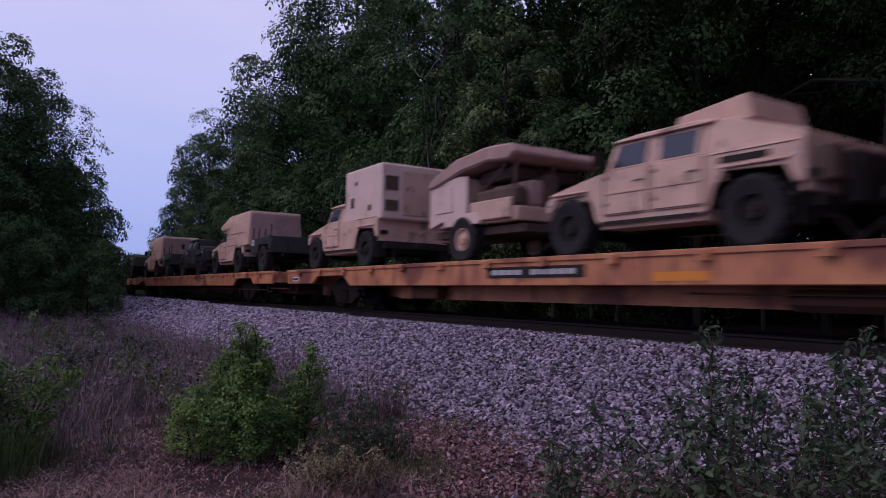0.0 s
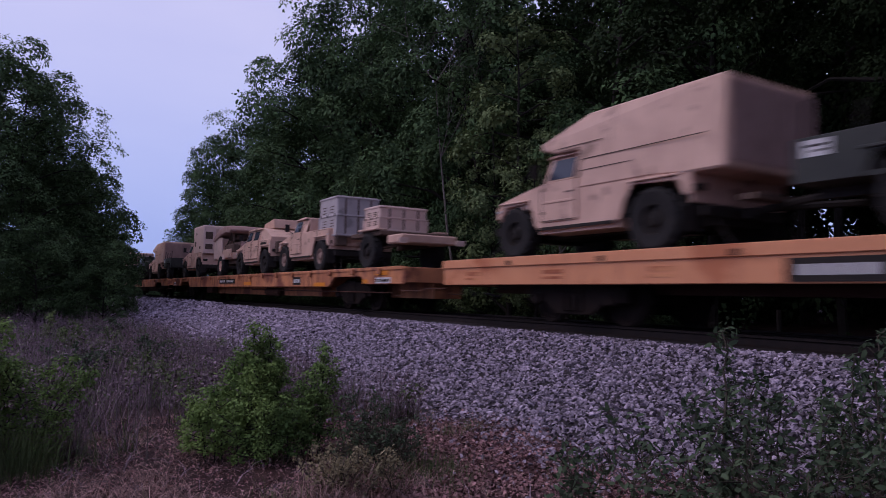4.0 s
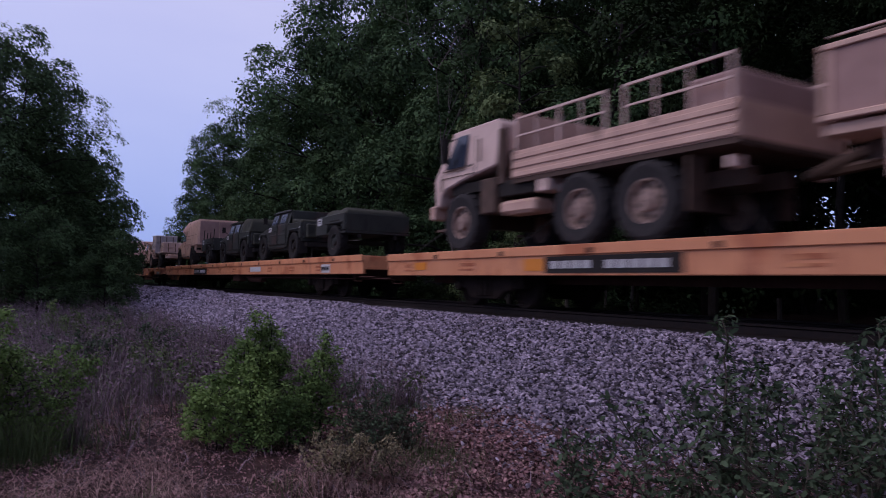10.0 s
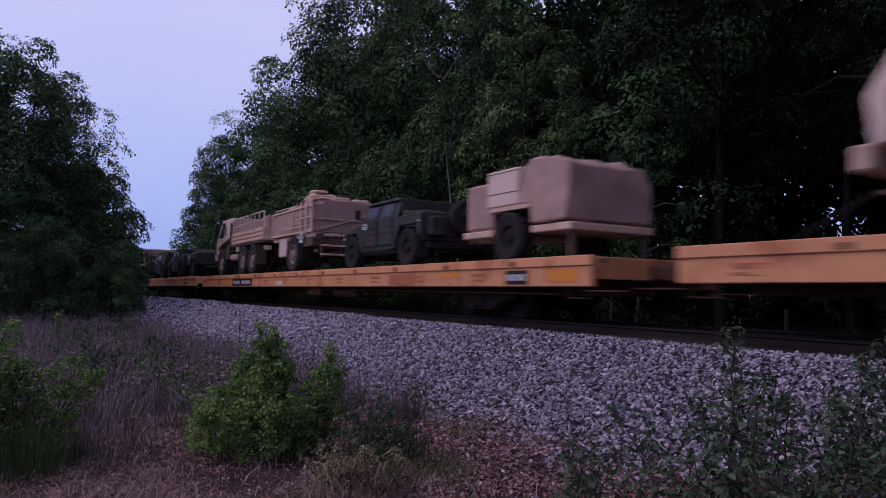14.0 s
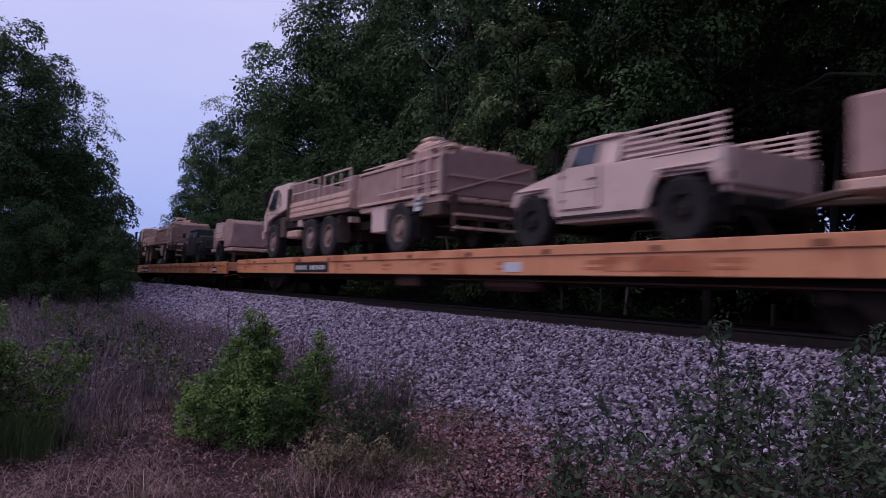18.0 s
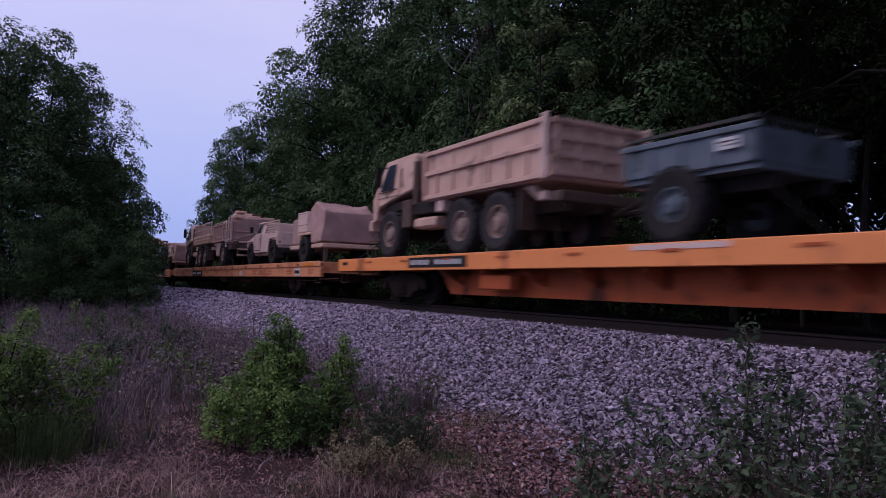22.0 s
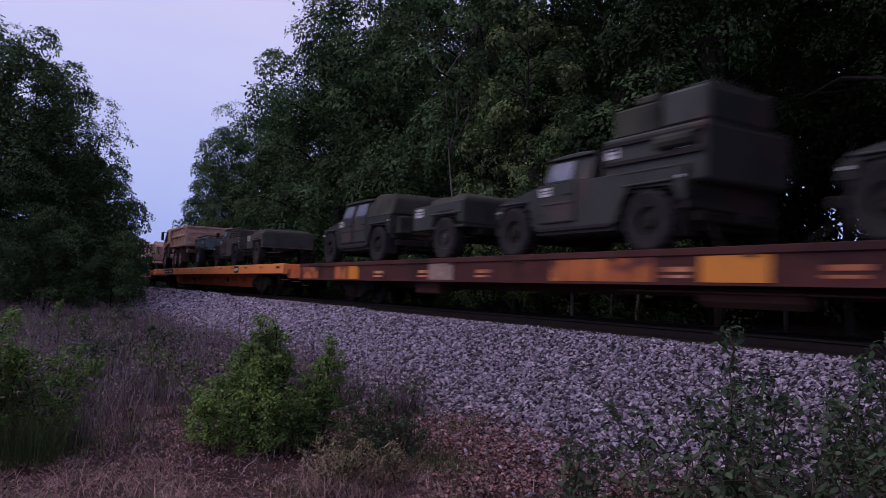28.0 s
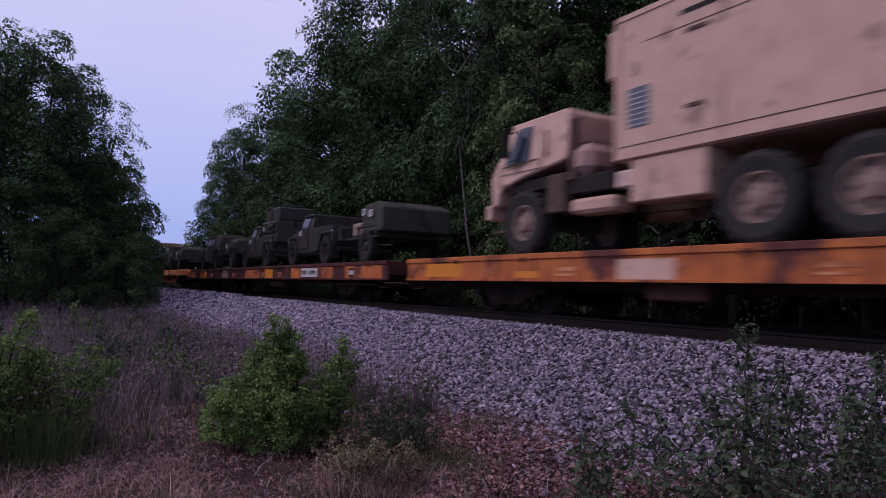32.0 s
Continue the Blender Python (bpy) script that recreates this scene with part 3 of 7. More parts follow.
# ---- road vehicles (their y = 0 is the front axle, forward is +y, z = 0 the deck) ----
def wheel(parent, x, y, r, width, rim_mat, name="wheel", tyre=RUBBER, rim_r=None):
    key = ("wheel", r, width, rim_mat.name, tyre.name, x > 0)
    rim_r = rim_r or r * 0.5
    if key not in MESHES:
        s = 1 if x > 0 else -1
        h = width / 2
        bm = bmesh.new()
        lathe(bm, [(rim_r, -h * 0.8), (r * 0.86, -h), (r * 0.97, -h * 0.82), (r, -h * 0.4), (r, 0.0), (r, h * 0.4), (r * 0.97, h * 0.82), (r * 0.86, h), (rim_r, h * 0.8)], SIDES)
        tread = [f for f in bm.faces if (lambda c: math.hypot(c.y, c.z))(f.calc_center_median()) > r * 0.95]
        lugs = [f for f in tread if int((math.atan2(f.calc_center_median().z, f.calc_center_median().y) + math.pi) / (2 * math.pi) * SIDES) % 2 == (f.calc_center_median().x > 0)]
        for f in bmesh.ops.extrude_discrete_faces(bm, faces=lugs)["faces"]:
            c = f.calc_center_median()
            d = Vector((0, c.y, c.z)).normalized() * 0.02
            for v in f.verts:
                v.co += d
        tm = finish("tyre", bm, tyre)
        bm = bmesh.new()
        lathe(bm, [(rim_r, s * h * 0.82), (rim_r * 0.93, s * h * 0.82), (rim_r * 0.88, s * h * 0.35), (rim_r * 0.5, s * h * 0.45), (rim_r * 0.42, s * h * 0.85), (0.02, s * h * 0.9), (0.02, -s * h * 0.5), (rim_r, -s * h * 0.6)], 24)
        MESHES[key] = (tm, finish("rim", bm, rim_mat))
    tm, rm = MESHES[key]
    t = part(name, tm, None, parent)
    t.location = (x, y, r)
    rim = part("rim", rm, None, t)
    if r > 0.5 and x < 0:
        hole = MESHES.get(("hole", rim_r))
        if not hole:
            bm = bmesh.new()
            rod(bm, (-0.004, 0, 0), (0.004, 0, 0), rim_r * 0.11, 8)
            hole = MESHES[("hole", rim_r)] = finish("rim_hole", bm, BLACK)
        for i in range(8):
            a = math.pi * i / 4 + y
            h = part("rim_hole", hole, None, t)
            h.location = (-width * 0.215, math.cos(a) * rim_r * 0.69, math.sin(a) * rim_r * 0.69)
    return t


def placard(parent, x, y, z, w=0.34, h=0.2):
    p = boxes("placard", WHITE, parent, (x - 0.006, x, y - w / 2, y + w / 2, z - h / 2, z + h / 2), label="white paper placard")
    boxes("lettering_bar", BLACK, p, (x - 0.010, x - 0.007, y - w * 0.36, y + w * 0.36, z + h * 0.08, z + h * 0.22), (x - 0.010, x - 0.007, y - w * 0.36, y + w * 0.1, z - h * 0.24, z - h * 0.1))


def humvee_body(e, paint, rim, doors=2, tyre=RUBBER):
    """Lower body, hood, cab and wheels that all the light trucks share."""
    W = 1.06
    seam = TAN_DARK if paint in (TAN, TAN_PALE) else BLACK
    tub = [(0.55, 0.80), (0.53, 1.00), (0.40, 1.11), (-0.30, 1.24), (-0.78, 1.32), (-3.95, 1.32), (-3.98, 1.26), (-3.98, 0.80), (-3.88, 0.80), (-3.76, 1.02), (-2.90, 1.06), (-2.74, 0.84), (-2.66, 0.58), (-2.5, 0.50), (-0.72, 0.50), (-0.60, 0.62), (-0.52, 0.86), (-0.38, 1.03), (0.32, 1.00), (0.43, 0.80)]
    for s in (-1, 1):
        bm = bmesh.new()
        prism(bm, tub, *sorted((s * W, s * (W - 0.05))))
        side = part("body_side", bm, paint, e, bevel=0.012)
        x0, x1 = sorted((s * (W + 0.002), s * (W + 0.006)))
        boxes("panel_seam", seam, side, (x0, x1, -0.775, -0.763, 0.66, 1.31), (x0, x1, -3.9, -2.72, 1.285, 1.295))
    boxes("floor_pan", paint, e, (-W + 0.05, W - 0.05, -2.6, -0.7, 0.45, 0.60))
    boxes("rear_panel", paint, e, (-W + 0.05, W - 0.05, -3.98, -3.93, 0.70, 1.32))
    boxes("tunnel", BLACK, e, (-0.72, 0.72, -2.7, -0.7, 0.61, 0.98))
    # Black boxes inside the arches stand in for the shade there.
    boxes("wheel_house", BLACK, e, *[(*sorted((s * 0.70, s * (W - 0.055))), y0, y1, 0.62, 1.00) for s in (-1, 1) for y0, y1 in ((-0.70, -0.56), (-2.72, -2.66), (-3.92, -3.82))])
    bm = bmesh.new()
    prism(bm, [(0.57, 0.74), (0.56, 0.97), (0.42, 1.12), (-0.30, 1.255), (-0.80, 1.335), (-0.8, 1.0), (0.3, 0.85)], -0.99, 0.99)
    hood = part("hood", bm, paint, e, bevel=0.025)
    boxes("hood_louvre", BLACK, hood, *[(-0.35, 0.35, -0.36 - k * 0.09, -0.32 - k * 0.09, 1.275 + k * 0.012, 1.29 + k * 0.012) for k in range(4)])
    boxes("hood_latch", BLACK, hood, *[(*sorted((s * 0.995, s * 1.02)), -0.70, -0.62, 1.20, 1.27) for s in (-1, 1)])
    boxes("grille", BLACK, e, *[(-0.42 + k * 0.12, -0.36 + k * 0.12, 0.572, 0.59, 0.75, 0.95) for k in range(7)])
    for s in (-1, 1):
        bm = bmesh.new()
        rod(bm, (s * 0.78, 0.54, 0.86), (s * 0.78, 0.60, 0.86), 0.09, 14)
        part("headlight", bm, GLASS, e)
        boxes("front_flare", paint, e, (*sorted((s * W, s * (W + 0.045))), -0.44, 0.40, 1.055, 1.09), bevel=0.01)
        boxes("rear_flare", paint, e, (*sorted((s * W, s * (W + 0.045))), -3.80, -2.85, 1.085, 1.12), bevel=0.01)
        boxes("side_marker", WHITE, e, (*sorted((s * W, s * (W + 0.015))), 0.42, 0.50, 0.92, 0.96), (*sorted((s * W, s * (W + 0.015))), -3.95, -3.88, 1.12, 1.16))
    boxes("front_bumper", BLACK, e, (-0.95, 0.95, 0.62, 0.73, 0.50, 0.66), bevel=0.02)
    boxes("brush_guard", BLACK, e, (-0.5, -0.46, 0.64, 0.70, 0.661, 1.0), (0.46, 0.5, 0.64, 0.70, 0.661, 1.0))
    boxes("rear_bumper", BLACK, e, (-0.9, 0.9, -4.10, -4.0, 0.50, 0.66), bevel=0.02)
    boxes("chassis", BLACK, e, (-0.45, 0.45, -4.0, 0.55, 0.42, 0.56), (-0.5, 0.5, -0.12, 0.12, 0.36, 0.5), (-0.5, 0.5, -3.42, -3.18, 0.36, 0.5))
    for s in (-1, 1):
        for y in (0.0, -3.30):
            wheel(e, s * 0.92, y, 0.47, 0.31, rim, tyre=tyre, rim_r=0.235)
    # doors
    cuts = [(-0.80, -1.72)] if doors == 2 else [(-0.80, -1.68), (-1.74, -2.62)]
    for s in (-1, 1):
        for a, b in cuts:
            d = boxes("door", paint, e, (*sorted((s * (W + 0.002), s * (W + 0.028))), b, a, 0.64, 1.32), bevel=0.01)
            bm = bmesh.new()
            rod(bm, (s * (W + 0.045), b + 0.1, 1.12), (s * (W + 0.045), b + 0.24, 1.12), 0.014)
            part("handle", bm, BLACK, d)
            x0, x1 = sorted((s * (W + 0.029), s * (W + 0.033)))
            boxes("door_seam", seam, d, (x0, x1, a - 0.022, a - 0.008, 0.66, 1.31), (x0, x1, b + 0.008, b + 0.022, 0.66, 1.31), (x0, x1, b + 0.024, a - 0.024, 0.655, 0.67))
            boxes("door_crease", paint, d, (*sorted((s * (W + 0.029), s * (W + 0.042))), b + 0.06, a - 0.06, 0.96, 1.0), bevel=0.005)
            boxes("hinge", seam, d, *[(x0, x1, a - 0.09, a - 0.03, z, z + 0.05) for z in (0.78, 1.18)])
    for s in (-1, 1):
        boxes("rocker_step", BLACK, e, (*sorted((s * W, s * (W + 0.03))), -2.55, -0.75, 0.51, 0.56))
        for y0, y1 in ((0.55, 1.10), (-3.98, -4.5)):
            bm = bmesh.new()
            rod(bm, (s * 0.62, y0, 0.56), (s * 0.86, y1, 0.09), 0.013, 5)
            part("lashing_chain", bm, BLACK, e)
    return W


def slab(bm, corners, push):
    """A plate with the given corners, its thickness along push."""
    v = [bm.verts.new(c) for c in corners] + [bm.verts.new(Vector(c) + Vector(push)) for c in corners]
    n = len(corners)
    bm.faces.new(v[:n])
    bm.faces.new(v[n:][::-1])
    for i in range(n):
        j = (i + 1) % n
        bm.faces.new((v[j], v[i], v[n + i], v[n + j]))


def humvee_cab(e, paint, back, glass, top_z=1.79, roof_paint=None, windows=2):
    """Upright windscreen, framed side panes and a flat roof with a drip edge, from the cowl to y = back."""
    W, T = 1.04, 0.93
    lo, hi = 1.324, top_z - 0.04
    seam = BLACK if paint not in (TAN, TAN_PALE) else TAN_DARK

    def side_x(s, z, out=0.0):
        return s * (W + (T - W) * (z - lo) / (hi - lo) + out)

    def pane(s, name, mat, parent, a, b, z0, z1, lean, out, thick):
        bm = bmesh.new()
        slab(bm, [(side_x(s, z0, out), a, z0), (side_x(s, z0, out), b, z0), (side_x(s, z1, out), b, z1), (side_x(s, z1, out), a - lean, z1)], (s * thick, 0, 0))
        return part(name, bm, mat, parent)
    for s in (-1, 1):
        bm = bmesh.new()
        slab(bm, [(side_x(s, lo), -0.82, lo), (side_x(s, lo), back, lo), (side_x(s, hi), back, hi), (side_x(s, hi), -0.94, hi)], (-s * 0.03, 0, 0))
        upper = part("cab_side", bm, paint, e, bevel=0.008)
        spans = [(-0.96, -1.58), (-1.86, -2.46)][:windows]
        for i, (a, b) in enumerate(spans):
            z0, z1 = lo + 0.045, hi - 0.06
            lean = 0.08 if i == 0 else 0.0
            pane(s, "window_frame", paint, upper, a + 0.055, b - 0.055, z0 - 0.03, z1 + 0.025, lean, 0.003, 0.012)
            pane(s, "window_seal", BLACK, upper, a + 0.012, b - 0.012, z0 - 0.006, z1 + 0.006, lean, 0.0155, 0.003)
            pane(s, "side_window", glass, upper, a, b, z0, z1, lean, 0.019, 0.004)
            pane(s, "door_seam", seam, upper, b - 0.10, b - 0.115, lo + 0.01, hi - 0.02, 0.0, 0.004, 0.004)
    bm = bmesh.new()
    prism(bm, [(-0.90, hi - 0.01), (-0.93, top_z - 0.005), (-1.4, top_z + 0.03), (back + 0.3, top_z + 0.03), (back - 0.02, top_z), (back - 0.02, hi - 0.01)], -T - 0.05, T + 0.05)
    top = part("roof", bm, roof_paint or paint, e, bevel=0.02)
    boxes("drip_edge", roof_paint or paint, top, *[(*sorted((s * (T + 0.051), s * (T + 0.075))), back, -0.95, hi - 0.006, hi + 0.016) for s in (-1, 1)], bevel=0.004)
    bm = bmesh.new()
    slab(bm, [(-W + 0.02, -0.80, lo), (W - 0.02, -0.80, lo), (T - 0.01, -0.91, hi), (-T + 0.01, -0.91, hi)], (0, -0.03, 0))
    front = part("windscreen_frame", bm, paint, e)
    for s in (-1, 1):
        bm = bmesh.new()
        slab(bm, [(s * 0.05, -0.81, lo + 0.05), (s * 0.95, -0.81, lo + 0.05), (s * 0.86, -0.895, hi - 0.05), (s * 0.05, -0.895, hi - 0.05)], (0, 0.016, 0))
        part("windscreen", bm, GLASS, front)
        bm = bmesh.new()
        rod(bm, (s * 1.03, -0.80, 1.35), (s * 1.22, -0.77, 1.46), 0.014)
        box(bm, *sorted((s * 1.16, s * 1.30)), -0.82, -0.78, 1.40, 1.64)
        part("mirror", bm, BLACK, e)
    bm = bmesh.new()
    rod(bm, (0.95, -3.9, 1.2), (0.95, -4.0, 2.5), 0.008, 4)
    part("antenna", bm, BLACK, e)


def humvee(style, paint, label, category="military truck"):
    e = tagged(new("utility_truck"), label, category, "trucks on the flat cars")
    tan = paint in (TAN, TAN_PALE)
    rim = RIM if tan and style != "pickup_racks" else BLACK
    if style == "pickup":            # two-door cab with an open bed
        humvee_body(e, paint, rim, 2)
        humvee_cab(e, paint, -2.05, GLASS if tan else VINYL, windows=1)
        boxes("cab_back", paint, e, (-0.92, 0.92, -2.10, -2.04, 1.2, 1.77), bevel=0.01)
        boxes("bed", paint, e, (-0.98, 0.98, -3.9, -2.12, 1.0, 1.06))
        boxes("tailgate", paint, e, (-0.95, 0.95, -4.03, -3.985, 0.80, 1.30), bevel=0.01)
    if style == "pickup_racks":      # the same with slatted side racks
        humvee_body(e, paint, rim, 2)
        humvee_cab(e, paint, -2.05, GLASS if tan else DIM_SKY_VINYL, roof_paint=TAN_PALE if tan else paint, windows=1)
        boxes("cab_back", paint, e, (-0.92, 0.92, -2.10, -2.04, 1.2, 1.77), bevel=0.01)
        boxes("bed", paint, e, (-0.98, 0.98, -3.9, -2.12, 1.0, 1.06))
        for s in (-1, 1):
            for k in range(5):
                boxes("rack_slat", paint, e, (*sorted((s * 0.98, s * 1.01)), -3.95, -2.15, 1.37 + k * 0.09, 1.412 + k * 0.09), bevel=0.005)
            for y in (-2.3, -3.05, -3.8):
                boxes("rack_post", paint, e, (*sorted((s * 0.94, s * 0.978)), y - 0.03, y + 0.03, 1.2, 1.76))
        boxes("tailgate", paint, e, (-0.95, 0.95, -4.03, -3.985, 0.80, 1.30), bevel=0.01)
    if style == "softtop":           # four doors and a canvas back
        humvee_body(e, paint, rim, 4)
        humvee_cab(e, paint, -2.78, VINYL, windows=2, roof_paint=GREEN_CANVAS)
        bm = bmesh.new()
        prism(bm, [(-2.80, 1.29), (-2.80, 1.82), (-3.05, 1.87), (-3.88, 1.84), (-4.02, 1.70), (-4.06, 1.29)], -1.05, 1.05, -0.93, 0.93, 1.70)
        canvas_part("canvas_back", bm, GREEN_CANVAS, e)
        boxes("tailgate", paint, e, (-0.95, 0.95, -4.03, -3.985, 0.80, 1.28), bevel=0.01)
    if style == "hardtop":           # four doors, open bed with load
        humvee_body(e, paint, rim, 4)
        humvee_cab(e, paint, -2.78, DIM_SKY_VINYL, windows=2)
        boxes("cab_back", paint, e, (-0.92, 0.92, -2.84, -2.77, 1.2, 1.78), bevel=0.01)
        bm = bmesh.new()
        prism(bm, [(-2.86, 1.2), (-2.86, 1.50), (-3.2, 1.44), (-3.9, 1.40), (-3.95, 1.2)], -0.95, 0.95)
        canvas_part("bed_cover", bm, GREEN_CANVAS, e)
        boxes("tailgate", paint, e, (-0.95, 0.95, -4.03, -3.985, 0.80, 1.28), bevel=0.01)
        bm = bmesh.new()
        lathe(bm, [(0.22, -0.14), (0.40, -0.15), (0.46, -0.08), (0.46, 0.08), (0.40, 0.15), (0.22, 0.14)], 20)
        spare = part("spare_tyre", bm, RUBBER, e)
        spare.matrix_local = pose(0.1, -4.2, 1.25, 0, 0, 78)
    if style == "armoured":          # four doors, sloped back, turret shield on the roof
        humvee_body(e, paint, BLACK, 4)
        humvee_cab(e, paint, -2.70, GLASS, top_z=1.80, windows=2)
        bm = bmesh.new()
        prism(bm, [(-2.60, 1.28), (-2.60, 1.80), (-2.95, 1.78), (-3.98, 1.42), (-3.98, 1.28)], -1.02, 1.02, -0.93, 0.93, 1.7)
        part("sloped_back", bm, paint, e, bevel=0.02)
        boxes("rear_vent", BLACK, e, (-1.075, -1.062, -3.55, -2.85, 1.16, 1.24))
        bm = bmesh.new()
        prism(bm, [(-1.75, 1.81), (-1.85, 2.04), (-2.95, 2.16), (-3.05, 1.81)], -0.62, 0.62)
        part("turret_shield", bm, paint, e, bevel=0.015)
        boxes("roof_hatch", paint, e, (-0.45, 0.45, -1.62, -1.15, 1.815, 1.90), bevel=0.02)
        boxes("fuel_cap", TAN_DARK, e, (-1.066, -1.061, -2.95, -2.85, 0.92, 1.02))
        boxes("tow_bar", BLACK, e, (-0.5, 0.5, -4.35, -4.12, 0.55, 1.2), bevel=0.04)
    if style == "shelter":           # cab with a tall equipment shelter on its back
        humvee_body(e, paint, BLACK, 2)
        humvee_cab(e, paint, -1.98, GLASS, windows=1)
        s = boxes("shelter", TAN_PALE, e, (-1.05, 1.05, -4.15, -2.02, 1.22, 2.62), bevel=0.04)
        boxes("shelter_lip", paint, s, (-0.7, 0.7, -2.016, -1.80, 2.0, 2.3), bevel=0.02)
        for y, z, a, b in ((-2.5, 1.75, 0.2, 0.26), (-3.5, 1.55, 0.18, 0.14), (-2.7, 2.25, 0.12, 0.1)):
            boxes("vent_hatch", TAN_DARK, s, (-1.064, -1.053, y - a / 2, y + a / 2, z - b / 2, z + b / 2))
        boxes("rear_door", paint, s, (-0.45, 0.45, -4.17, -4.154, 1.35, 2.45), bevel=0.005)
        boxes("rear_vent", TAN_DARK, s, (-0.95, -0.6, -4.175, -4.154, 1.95, 2.3), (-0.95, -0.6, -4.175, -4.154, 1.45, 1.7))
    if style == "ambulance":         # a long box body over the cab
        humvee_body(e, paint, BLACK, 2)
        humvee_cab(e, paint, -1.6, GLASS, windows=1, top_z=1.80)
        bm = bmesh.new()
        prism(bm, [(-0.80, 1.90), (-0.78, 2.02), (-1.9, 2.38), (-4.50, 2.40), (-4.54, 1.10), (-3.85, 1.10), (-3.3, 1.14), (-1.75, 1.14), (-1.75, 1.80), (-1.2, 1.80)], -1.08, 1.08, -0.98, 0.98, 2.12)
        b = part("box_body", bm, paint, e, bevel=0.03)
        boxes("side_crease", TAN_DARK, b, (-1.087, -1.081, -4.25, -1.8, 1.60, 1.615), (-1.087, -1.081, -2.9, -1.8, 1.42, 1.432), (-1.09, -1.082, -2.3, -1.2, 1.86, 1.872))
        boxes("rear_door", TAN_CANVAS, b, (-0.95, -0.02, -4.556, -4.53, 1.2, 2.30), (0.02, 0.95, -4.556, -4.53, 1.2, 2.30), bevel=0.006)
        boxes("rear_step", TAN_DARK, b, (-0.8, 0.8, -4.8, -4.56, 0.68, 0.76))
    if style == "shelter_stack":     # pickup with a stack of equipment boxes
        humvee_body(e, paint, rim, 2)
        humvee_cab(e, paint, -2.05, VINYL, windows=1)
        boxes("cab_back", paint, e, (-0.92, 0.92, -2.10, -2.04, 1.2, 1.77), bevel=0.01)
        boxes("bed", paint, e, (-0.98, 0.98, -3.9, -2.12, 1.0, 1.06))
    if not tan:
        placard(e, -1.104, -0.98, 1.19, 0.28, 0.15)
    if style in ("pickup", "pickup_racks"):
        boxes("bed_load", TAN_CANVAS if tan else GREEN_CANVAS, e, (-0.7, 0.2, -3.6, -2.6, 1.07, 1.34), (0.3, 0.8, -3.2, -2.3, 1.07, 1.28), bevel=0.06)
    for s in (-1, 1):
        boxes("mud_flap", BLACK, e, (*sorted((s * 0.78, s * 1.06)), -3.93, -3.91, 0.30, 0.85))
        boxes("tail_lamp", BLACK, e, (*sorted((s * 0.78, s * 0.98)), -4.02, -3.982, 0.86, 0.96))
        boxes("wiper", BLACK, e, *[(x, x + 0.34, -0.79, -0.775, 1.38, 1.40) for x in (-0.6, 0.2)])
    bm = bmesh.new()
    rod(bm, (0.86, -0.45, 1.15), (0.86, -0.45, 1.62), 0.05, 8)
    rod(bm, (0.86, -0.45, 1.60), (0.86, -0.30, 1.66), 0.055, 8)
    part("snorkel", bm, BLACK if not tan else TAN_DARK, e)
    if style in ("armoured", "pickup", "hardtop", "softtop"):
        boxes("jerry_can", TAN_DARK if tan else GREEN_CANVAS, e, (-0.9, -0.56, -4.24, -4.06, 0.80, 1.24), (0.56, 0.9, -4.24, -4.06, 0.80, 1.24), bevel=0.03)
    boxes("tow_hitch", BLACK, e, (-0.12, 0.12, -4.28, -4.11, 0.50, 0.66), bevel=0.02)
    # chained down on its springs
    for c in e.children:
        if not c.name.startswith("wheel"):
            c.location.z -= 0.04 if tan else 0.08
    return e


